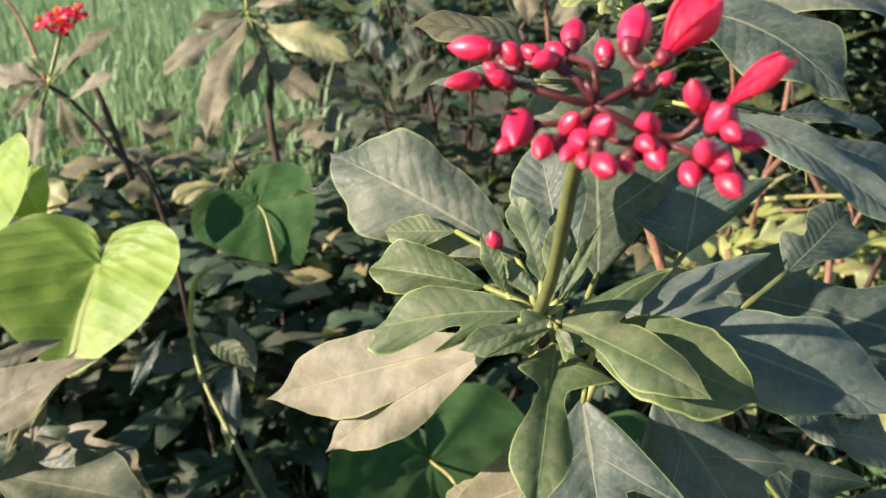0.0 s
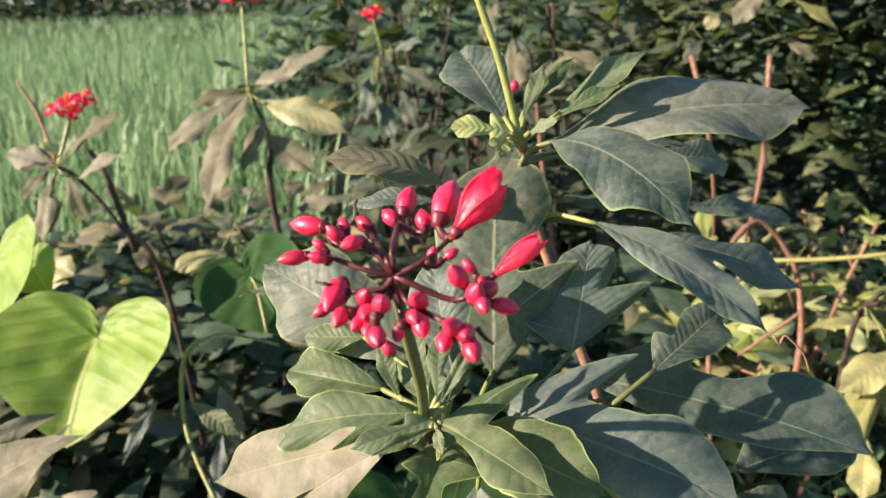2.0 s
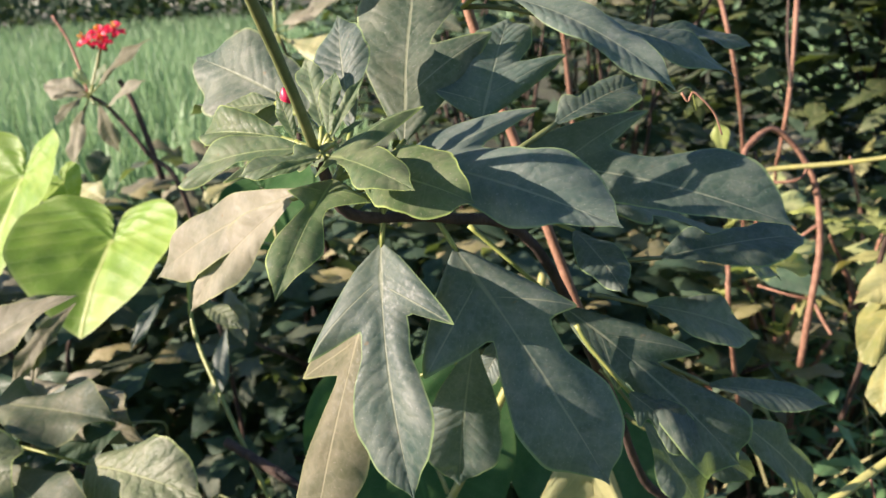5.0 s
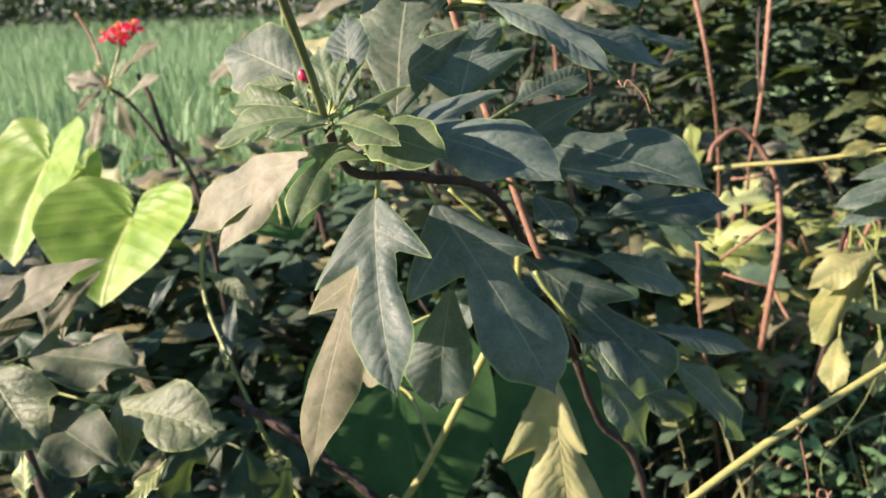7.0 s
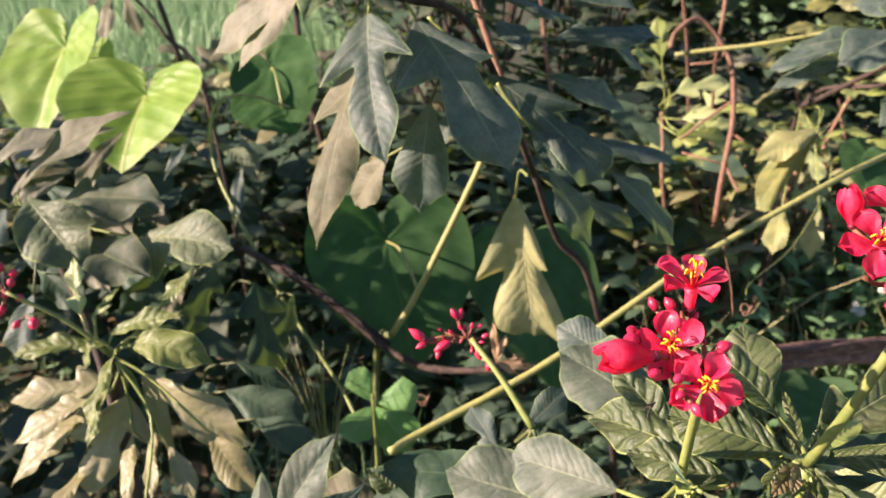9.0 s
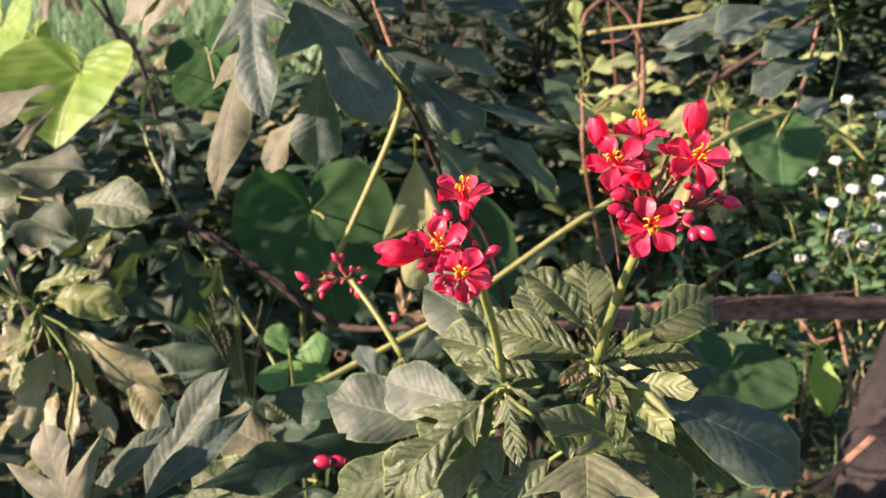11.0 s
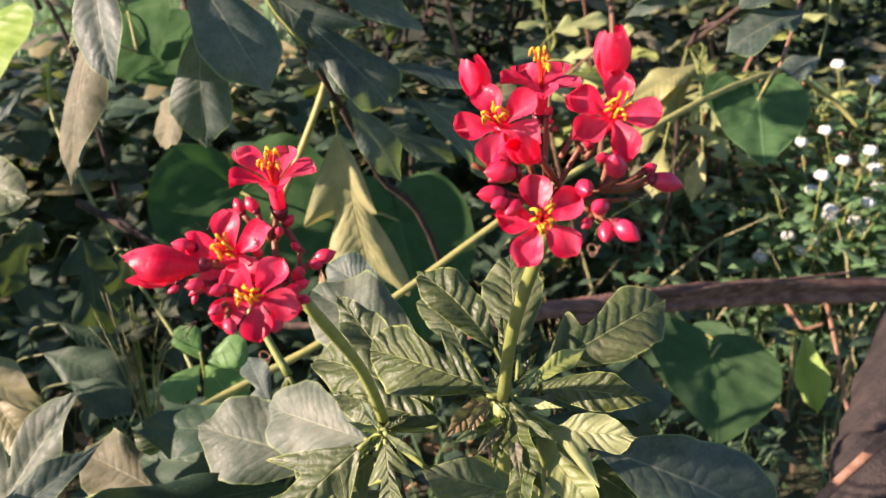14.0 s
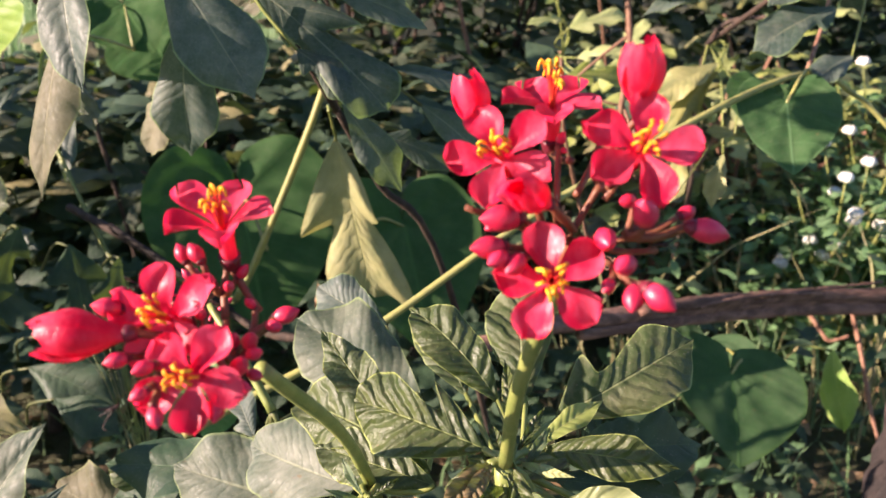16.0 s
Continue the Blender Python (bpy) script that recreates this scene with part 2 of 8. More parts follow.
STAMEN = plain_material("stamen_yellow", (0.88, 0.33, 0.008), (0.92, 0.47, 0.02), 0.5, 400, 0.2, 0.0003)
CORE = plain_material("stamen_red", (0.7, 0.06, 0.02), (0.6, 0.02, 0.04), 0.5, 400, 0.2, 0.0003)
PEDICEL = plain_material("pedicel_brown", (0.16, 0.05, 0.03), (0.22, 0.09, 0.04), 0.5, 200, 0.3, 0.0005)
STALK = plain_material("stalk_green", (0.19, 0.23, 0.06), (0.26, 0.28, 0.08), 0.45, 120, 0.3, 0.0006, thin=0.05)
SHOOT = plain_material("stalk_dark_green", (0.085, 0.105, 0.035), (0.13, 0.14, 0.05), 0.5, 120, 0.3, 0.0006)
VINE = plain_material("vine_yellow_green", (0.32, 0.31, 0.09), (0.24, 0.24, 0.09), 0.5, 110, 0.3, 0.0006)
BARK = plain_material("bark_brown", (0.034, 0.023, 0.018), (0.075, 0.048, 0.034), 0.8, 90, 0.8, 0.002, stretch=(1, 1, 0.3))
TWIG = plain_material("twig_russet", (0.19, 0.095, 0.058), (0.29, 0.16, 0.10), 0.7, 110, 0.6, 0.0015)
WOOD = plain_material("log_wood", (0.15, 0.078, 0.055), (0.35, 0.19, 0.135), 0.8, 60, 1.0, 0.008, stretch=(0.1, 1, 1))
GRASS = plain_material("grass_green", (0.13, 0.24, 0.10), (0.21, 0.31, 0.155), 0.55, 3, 0.2, 0.001, thin=0.35)
STRAW = plain_material("straw", (0.30, 0.27, 0.14), (0.24, 0.24, 0.10), 0.7, 40, 0.2, 0.001, thin=0.15)
SOIL = plain_material("soil", (0.042, 0.04, 0.022), (0.065, 0.07, 0.032), 0.95, 9, 0.9, 0.02, spots=(0.06, 0.105, 0.035))
WHITE = plain_material("petal_white", (0.8, 0.8, 0.74), (0.7, 0.72, 0.66), 0.6, 200, 0.2, 0.0005, thin=0.2)
POST = plain_material("post_wood", (0.014, 0.011, 0.010), (0.034, 0.025, 0.022), 0.85, 40, 0.9, 0.005, stretch=(1, 1, 0.15))
INSECT = plain_material("withered", (0.03, 0.02, 0.018), (0.06, 0.04, 0.03), 0.7, 300, 0.3, 0.0005)

# ---- shapes ----
PLACE = {}


def thing(name, at, label, category, group="", kind=""):
    ob = new(name)
    ob.empty_display_size = 0.05
    ob.location = at
    PLACE[ob.name] = Vector(at)
    return tagged(ob, label, category, group, kind)


def part_of(name, mesh, at, parent, label=""):
    """One mesh object with its origin at a place of the world, under a thing or a part."""
    ob = new(name, mesh)
    PLACE[ob.name] = Vector(at)
    if parent is not None:
        ob.parent = parent
        ob.location = Vector(at) - PLACE[parent.name]
    else:
        ob.location = at
    if label:
        ob["label"] = label
    return ob


def mesh_from(name, verts, faces, mats, slots=None, uvs=None, smooth=True):
    me = bpy.data.meshes.new(name)
    me.from_pydata([tuple(v) for v in verts], [], faces)
    for m in mats:
        me.materials.append(m)
    if slots is not None:
        me.polygons.foreach_set("material_index", slots)
    if uvs is not None:
        layer = me.uv_layers.new(name="UVMap")
        loops = np.empty(len(me.loops), dtype=np.int32)
        me.loops.foreach_get("vertex_index", loops)
        layer.data.foreach_set("uv", np.asarray(uvs, dtype=np.float32)[loops].ravel())
    me.polygons.foreach_set("use_smooth", [smooth] * len(me.polygons))
    me.update()
    return me


def curve_at(keys, s):
    """Smooth interpolation of (place, value) pairs."""
    k = np.asarray(keys, float)
    x, y = k[:, 0], k[:, 1]
    slope = np.gradient(y, x)
    i = np.clip(np.searchsorted(x, s, side="right") - 1, 0, len(x) - 2)
    h = x[i + 1] - x[i]
    q = (s - x[i]) / h
    return ((1 + 2 * q) * (1 - q) ** 2 * y[i] + q * (1 - q) ** 2 * h * slope[i] + q * q * (3 - 2 * q) * y[i + 1] + q * q * (q - 1) * h * slope[i + 1])


BODY = ((0, .015), (.1, .05), (.22, .08), (.32, .095), (.40, .14), (.49, .205), (.58, .24), (.67, .225), (.76, .17), (.84, .108), (.91, .055), (.96, .02), (1, 0))
OVAL = ((0, .02), (.08, .085), (.2, .17), (.33, .238), (.45, .262), (.56, .245), (.67, .198), (.77, .14), (.86, .08), (.93, .035), (.97, .013), (1, 0))
LOBE = ((0, 0), (.02, .07), (.06, .22), (.10, .36), (.145, .455), (.18, .45), (.225, .33), (.265, .19), (.30, .09), (.34, .03), (.38, 0), (1, 0))


def blade(length, width=1.0, left=0.0, right=0.0, bend=20.0, fold=12.0, wave=1.0, seed=0, rows=42, cols=4, twist=0.0):
    """Leaf blade with its base at the origin, tip on +Y at that length, upper side +Z; left, right: size of the side lobes."""
    rnd = np.random.RandomState(seed)
    s = np.linspace(0, 1, rows + 1)
    phi = np.radians(bend) * (0.5 - s)
    step = 1.0 / rows
    py = np.concatenate([[0], np.cumsum(np.cos(phi[:-1]) * step)])
    pz = np.concatenate([[0], np.cumsum(np.sin(phi[:-1]) * step)])
    a = math.atan2(pz[-1], py[-1])
    size = math.hypot(py[-1], pz[-1])
    py, pz = (py * math.cos(a) + pz * math.sin(a)) / size, (pz * math.cos(a) - py * math.sin(a)) / size
    phi = phi - a
    verts, uvs = [], []
    us = np.linspace(-1, 1, 2 * cols + 1)
    ph, fr = rnd.uniform(0, 6.28, 2), rnd.uniform(9, 17, 2)
    sweep, tipdrop = rnd.uniform(-0.10, 0.10) * min(wave, 1.0), rnd.uniform(0.0, 0.05)
    twist = twist + rnd.uniform(-12, 12) * min(wave, 1.0)
    ang = np.radians(np.where(s < 0.6, 56.0, 56.0 - 34.0 * (s - 0.6) / 0.4))
    lob = {-1: left, 1: right}
    prof = {}
    for side in (-1, 1):
        body = curve_at(BODY if lob[side] > 0.25 else OVAL, s)
        bump = curve_at(LOBE, s) * lob[side]
        w = np.maximum(body, bump) + 0.25 * np.minimum(body, bump) * (lob[side] > 0)
        w *= 1 + 0.05 * np.sin(s * 17 + rnd.uniform(0, 6)) + 0.02 * np.sin(s * 41 + rnd.uniform(0, 6))
        w[0], w[-1] = 0.012, 0.0
        prof[side] = np.maximum(w, 0) * width
    for i in range(rows + 1):
        tw = math.radians(twist) * (s[i] - 0.5)
        for u in us:
            side = 1 if u >= 0 else -1
            w = prof[side][i] * abs(u)
            x = side * w * math.sin(ang[i])
            fwd = w * math.cos(ang[i])
            z = w * math.tan(math.radians(fold)) * (1 - 0.35 * abs(u))
            z -= 0.16 * w * u * u + tipdrop * max(0, s[i] - 0.75) ** 2 * 8
            z += wave * 0.036 * abs(u) ** 1.5 * math.sin(fr[int(side > 0)] * s[i] + ph[int(side > 0)]) * min(1, w * 6)
            x, z = x * math.cos(tw) - z * math.sin(tw), z * math.cos(tw) + x * math.sin(tw)
            f = phi[i]
            verts.append(((x + sweep * s[i] * (1 - s[i])) * length, (py[i] + fwd * math.cos(f) - z * math.sin(f)) * length, (pz[i] + fwd * math.sin(f) + z * math.cos(f)) * length))
            uvs.append((u * 0.5 + 0.5, s[i]))
    k = len(us)
    faces = [(r * k + c, r * k + c + 1, (r + 1) * k + c + 1, (r + 1) * k + c) for r in range(rows) for c in range(k - 1)]
    return np.array(verts), faces, uvs


def frame_of(base, tip, face):
    """Axes of a leaf: y to its tip, z its upper side."""
    y = (Vector(tip) - Vector(base)).normalized()
    z = Vector(face)
    z = (z - y * z.dot(y)).normalized()
    x = y.cross(z)
    return np.array([x, y, z])


def smooth_line(points, per=6):
    """Catmull-Rom through the given points."""
    p = [Vector(q) for q in points]
    if len(p) == 2:
        return [p[0].lerp(p[1], i / per) for i in range(per + 1)]
    p = [p[0] * 2 - p[1], *p, p[-1] * 2 - p[-2]]
    out = []
    for i in range(1, len(p) - 2):
        a, b, c, d = p[i - 1:i + 3]
        for j in range(per):
            q = j / per
            out.append(0.5 * ((2 * b) + (c - a) * q + (2 * a - 5 * b + 4 * c - d) * q * q + (3 * b - a - 3 * c + d) * q ** 3))
    return out + [p[-2]]


def tube_data(line, r0, r1, sides=8, knots=0.0, seed=0, flat=0.0):
    rnd = random.Random(seed)
    verts, faces = [], []
    n = len(line)
    ref = Vector((0.31, 0.17, 0.93))
    for i, p in enumerate(line):
        d = (line[min(i + 1, n - 1)] - line[max(i - 1, 0)]).normalized()
        x = d.cross(ref).normalized()
        y = d.cross(x)
        r = (r0 + (r1 - r0) * i / (n - 1)) * (1 + knots * rnd.uniform(-1, 1))
        for k in range(sides):
            a = 2 * math.pi * k / sides
            rr = float(r) * (1 + knots * 0.4 * rnd.uniform(-1, 1))
            verts.append(p + x * math.cos(a) * rr + y * math.sin(a) * rr * (1 - flat))
    for i in range(n - 1):
        for k in range(sides):
            faces.append((i * sides + k, i * sides + (k + 1) % sides, (i + 1) * sides + (k + 1) % sides, (i + 1) * sides + k))
    faces.append(tuple(range(sides))[::-1])
    faces.append(tuple(range((n - 1) * sides, n * sides)))
    return verts, faces


def stem(name, parent, points, r0, r1, mat, label="", sides=8, per=6, knots=0.06, seed=0, flat=0.0):
    line = smooth_line(points, per)
    at = Vector(line[0])
    v, f = tube_data([q - at for q in line], r0, r1, sides, knots, seed, flat)
    return part_of(name, mesh_from(name, v, f, [mat]), at, parent, label)


COUNT = [0]


def leaf(parent, base, tip, face=(0, -0.5, 0.85), width=1.0, left=0.0, right=0.0, bend=25.0, fold=14.0, mat=None, node=None, wave=1.0, twist=0.0, label="", stalk=None):
    """A single leaf from base to tip, with its petiole to the node on the stem."""
    COUNT[0] += 1
    length = (Vector(tip) - Vector(base)).length
    v, f, uv = blade(length, width, left, right, bend, fold, wave, 100 + COUNT[0], twist=twist)
    me = mesh_from("leaf", v @ frame_of(base, tip, face), f, [mat or MATURE], uvs=uv)
    ob = part_of("leaf", me, base, parent, label)
    if node is not None:
        b, t, n = Vector(base), Vector(tip), Vector(node)
        mid = b.lerp(n, 0.5) + (b - t).normalized() * (b - n).length * 0.18
        # Petioles of dark leaves take SHOOT, which puts shade into their colour.
        stem("petiole", ob, (n, mid, b + (t - b) * 0.02), 0.0016, 0.0012, stalk or (SHOOT if mat in (SHADED, DULL, None) else STALK), sides=6, per=4)
    return ob


def palm_leaf(parent, base, tip, lobes=(), face=(0, -0.6, 0.75), width=1.0, bend=25.0, fold=10.0, wave=1.0, mat=None, node=None, twist=0.0, label="", stalk=None, slim=1.0):
    """A leaf with up to two pointed side lobes, each given by the place of its own tip and of the sinus, parted from the middle lobe by a rounded sinus; slim narrows a side without a lobe."""
    COUNT[0] += 1
    rnd = np.random.RandomState(700 + COUNT[0])
    b, t = Vector(base), Vector(tip)
    size = (t - b).length
    ax = frame_of(b, t, face)
    if len(lobes) == 2:
        tips = sorted((tuple(ax @ np.array(Vector(q[0]) - b)) for q in lobes), key=lambda q: q[0])
        across = Vector(ax[0]) * (tips[1][0] - tips[0][0]) + Vector(ax[2]) * (tips[1][2] - tips[0][2])
        ax = frame_of(b, t, across.cross(Vector(ax[1])))
    arc = np.radians(bend)
    bow = lambda q: 0.5 * arc * q * (1 - q)
    side_of = {-1: None, 1: None}
    for lobe in lobes:
        lx, ly, lz = ax @ np.array(Vector(lobe[0]) - b) / size
        s0 = min(0.22, max(0.15, ly - abs(lx) / math.tan(math.radians(52))))
        a = min(math.radians(100), math.atan2(abs(lx), ly - s0))
        w = math.hypot(lx, ly - s0)
        rise = min(1.1, max(-1.0, ((lz - bow(s0)) / w + 0.16) / 0.65))
        arm, waist = 0.17, 0.0
        if len(lobe) > 1:
            nx, ny, _ = ax @ np.array(Vector(lobe[1]) - b) / size
            waist = min(0.7 * w, 0.75 * abs(nx) / math.sin(a))
            arm = min(0.3, max(0.05, (ny - abs(nx) / math.tan(a) - s0) / (1 - waist / w) ** 0.87))
        side_of[1 if lx > 0 else -1] = (s0, a, w, rise, arm, waist)
    s = np.linspace(0, 1, 45)
    for lobe in filter(None, side_of.values()):
        s = np.concatenate([s, lobe[0] + np.array([-0.012, -0.006, 0.0, 0.006, 0.012])])
    s = np.unique(np.clip(s, 0, 1).round(4))
    verts, uvs, ribs = [], [], []
    us = np.linspace(-1, 1, 11)
    shape = {}
    for side in (-1, 1):
        lobe = side_of[side]
        a = lobe[1] if lobe else math.radians(56)
        slope = np.where(s < 0.55, a, a - (a - math.radians(22)) * np.clip((s - 0.55) / 0.45, 0, 1))
        body = curve_at(BODY if lobe else OVAL, s) * width * (1 if lobe else slim) * math.sin(math.radians(56)) / max(0.5, math.sin(a))
        lift = np.full(len(s), math.tan(math.radians(fold)))
        near = np.zeros(len(s))
        if lobe:
            s0, _, w, rise, arm_wide, waist = lobe
            d = np.where(s > s0, (s - s0) / arm_wide, (s0 - s) / (s0 + 0.02))
            body = np.where(s > s0, np.maximum(body, waist * np.clip((0.75 - s) / 0.2, 0, 1)), body)
            arm = w * np.maximum(0, 1 - d ** np.where(s > s0, 1.15, 1.5))
            body = (body ** 5 + arm ** 5) ** 0.2
            lift += (rise - lift) * np.exp(-((s - s0) / 0.16) ** 2)
            near = np.maximum(0, 1 - np.abs(s - s0) / 0.006)
        body *= 1 + 0.025 * np.sin(s * 19 + rnd.uniform(0, 6)) + 0.015 * np.sin(s * 43 + rnd.uniform(0, 6))
        body[0], body[-1] = 0.012, 0.0
        shape[side] = (slope, np.maximum(body, 0), lift, near)
    ph, fr = rnd.uniform(0, 6.28, 2), rnd.uniform(9, 16, 2)
    sway = rnd.uniform(-0.05, 0.05)
    for i, q in enumerate(s):
        tw = math.radians(twist) * (q - 0.5)
        lean = arc * (0.5 - q)
        for u in us:
            side = 1 if u >= 0 else -1
            slope, body, lift, near = (v[i] for v in shape[side])
            w = body * abs(u)
            x, fwd = side * w * math.sin(slope), w * math.cos(slope)
            z = w * lift * (1 - 0.35 * abs(u)) - 0.16 * w * u * u
            z += wave * 0.03 * abs(u) ** 1.5 * math.sin(fr[int(side > 0)] * q + ph[int(side > 0)]) * min(1, w * 6)
            x, z = x * math.cos(tw) - z * math.sin(tw), z * math.cos(tw) + x * math.sin(tw)
            verts.append(((x + sway * q * (1 - q)) * size, (q + fwd * math.cos(lean) - z * math.sin(lean)) * size, (bow(q) + fwd * math.sin(lean) + z * math.cos(lean)) * size))
            uvs.append((u * 0.5 + 0.5, q))
            ribs.append((near * (1 if abs(u) > 0.01 else 0), 0.0))
    k = len(us)
    faces = [(r * k + c, r * k + c + 1, (r + 1) * k + c + 1, (r + 1) * k + c) for r in range(len(s) - 1) for c in range(k - 1)]
    me = mesh_from("leaf", np.array(verts) @ ax, faces, [mat or MATURE], uvs=uvs)
    layer = me.uv_layers.new(name="Lobe")
    loops = np.empty(len(me.loops), dtype=np.int32)
    me.loops.foreach_get("vertex_index", loops)
    layer.data.foreach_set("uv", np.asarray(ribs, dtype=np.float32)[loops].ravel())
    ob = part_of("leaf", me, base, parent, label)
    if node is not None:
        n = Vector(node)
        mid = b.lerp(n, 0.5) + (b - t).normalized() * (b - n).length * 0.18
        stem("petiole", ob, (n, mid, b + (t - b) * 0.02), 0.0016, 0.0012, stalk or STALK, sides=6, per=4)
    return ob


HEART_EDGE = ((0, 1.0), (.06, .90), (.14, .80), (.25, .72), (.38, .66), (.52, .62), (.66, .57), (.78, .49), (.87, .39), (.94, .28), (.985, .15), (1, .04))


def heart_leaf(parent, notch, tip, face, mat, width=1.0, bend=30.0, fold=10.0, node=None, label="", seed=0):
    """Heart-shaped blade hung from its notch, where the petiole joins."""
    rnd = np.random.RandomState(seed + 7)
    length = (Vector(tip) - Vector(notch)).length
    rings, arc = 12, 64
    th = np.linspace(-1, 1, arc + 1)
    edge = curve_at(HEART_EDGE, np.abs(th))
    ph = rnd.uniform(0, 6.28, 3)
    verts, uvs = [(0, 0, 0)], [(0.5, 0.0)]
    for r in range(1, rings + 1):
        q = r / rings
        for j, t in enumerate(th):
            a = t * math.pi
            x, y = edge[j] * q * math.sin(a) * width, edge[j] * q * math.cos(a)
            z = abs(x) * math.tan(math.radians(fold)) - math.radians(bend) * 0.5 * (y * y - y) * (1 if y > 0 else -0.6)
            z += 0.025 * q * q * math.sin(9 * t + ph[0]) - 0.035 * q * abs(math.cos(abs(t) * 0.96 * 5 * math.pi)) + 0.005 * math.sin(q * 16 + abs(t) * 9)
            verts.append((x * length, y * length, z * length))
            uvs.append((0.5 + 0.5 * t * 0.96, q))
    k = arc + 1
    faces = [(0, 1 + j, 2 + j) for j in range(arc)]
    for r in range(rings - 1):
        for j in range(arc):
            a = 1 + r * k + j
            faces.append((a, a + k, a + k + 1, a + 1))
    me = mesh_from("leaf", np.array(verts) @ frame_of(notch, tip, face), faces, [mat], uvs=uvs)
    ob = part_of("leaf", me, notch, parent, label)
    if node is not None:
        n, b = Vector(node), Vector(notch)
        stem("petiole", ob, (n, n.lerp(b, 0.5) + Vector((0, 0, 0.02)), b), 0.0022, 0.0016, VINE, sides=6, per=5)
    return ob


def lathe(profile, axis, up=None, sides=12, shape=None):
    """Surface of revolution along an axis; profile: (distance along, radius)."""
    d = Vector(axis).normalized()
    x = d.orthogonal().normalized()
    y = d.cross(x)
    verts, faces = [], []
    for i, (h, r) in enumerate(profile):
        for k in range(sides):
            a = 2 * math.pi * k / sides
            rr = r * (shape(a, i / (len(profile) - 1)) if shape else 1)
            verts.append(d * h + (x * math.cos(a) + y * math.sin(a)) * rr)
    n = len(profile)
    for i in range(n - 1):
        for k in range(sides):
            faces.append((i * sides + k, i * sides + (k + 1) % sides, (i + 1) * sides + (k + 1) % sides, (i + 1) * sides + k))
    faces.append(tuple(range(sides))[::-1])
    faces.append(tuple(range((n - 1) * sides, n * sides)))
    return verts, faces


def joined(name, pieces, mats):
    """One mesh of several (verts, faces, slot)."""
    V, F, S = [], [], []
    for v, f, slot in pieces:
        o = len(V)
        V += [Vector(q) for q in v]
        F += [tuple(i + o for i in q) for q in f]
        S += [slot] * len(f)
    return mesh_from(name, V, F, mats, S)


def bud(parent, base, axis, length, fat=0.3, joint=None, stalk=None):
    """Closed pointed flower bud with its dark calyx; a short pedicel runs from the joint."""
    axis = Vector(axis).normalized()
    swirl = random.Random(int(length * 1e6)).uniform(0, 6)
    body = lathe([(length * h, length * fat * r) for h, r in ((.06, .35), (.12, .55), (.22, .78), (.36, .95), (.5, 1), (.64, .92), (.77, .7), (.88, .43), (.96, .17), (1, .03))], axis, sides=14,
                 shape=lambda a, q: 1 + 0.035 * math.cos(5 * (a + swirl) + q * 3.5))
    cup = lathe([(length * h, length * fat * r) for h, r in ((-.05, .28), (0, .46), (.07, .6), (.13, .72), (.17, .76), (.15, .66))], axis, sides=14,
                shape=lambda a, q: 1 + 0.08 * q * math.cos(5 * (a + swirl)))
    ob = part_of("bud", joined("bud", [(*body, 0), (*cup, 1)], [BUD, CALYX]), base, parent)
    if joint is not None:
        j, b = Vector(joint), Vector(base)
        stem("pedicel", parent, (j, j.lerp(b, 0.55) + Vector((0, 0, -0.0015)), b), 0.0014 if stalk else 0.001, 0.0012 if stalk else 0.0009, stalk or PEDICEL, sides=6, per=3)
    return ob


PETAL_EDGE = ((0, .24), (.15, .38), (.35, .70), (.55, .96), (.68, 1.0), (.80, .93), (.90, .72), (.96, .45), (1, .10))


def petal_data(length, wide, axis, out, cup, seed):
    """One petal: rises with the tube, then spreads outward; out: radial direction."""
    rnd = random.Random(seed)
    d, r = Vector(axis).normalized(), Vector(out).normalized()
    s = d.cross(r)
    rows, cols = 12, 6
    verts, faces = [], []
    wob, tw = rnd.uniform(-0.08, 0.08), rnd.uniform(-0.12, 0.12)
    for i in range(rows + 1):
        q = i / rows
        w = wide * float(curve_at(PETAL_EDGE, np.array([q]))[0])
        ra = length * (0.10 + 0.90 * q)
        ri = length * (cup * (1 - (1 - q) ** 2) - 0.12 * q * q + wob * q)
        for j in range(cols + 1):
            u = -1 + 2 * j / cols
            lift = wide * (0.32 * u * u - 0.05) * (0.4 + 0.6 * q) + wide * 0.06 * math.sin(5 * q + 3 * u + seed)
            verts.append(r * (ra * (1 - 0.05 * u * u)) + d * (ri + lift) + s * (u * w * 0.5 + tw * ra * q))
    k = cols + 1
    for i in range(rows):
        for j in range(cols):
            faces.append((i * k + j, i * k + j + 1, (i + 1) * k + j + 1, (i + 1) * k + j))
    return verts, faces


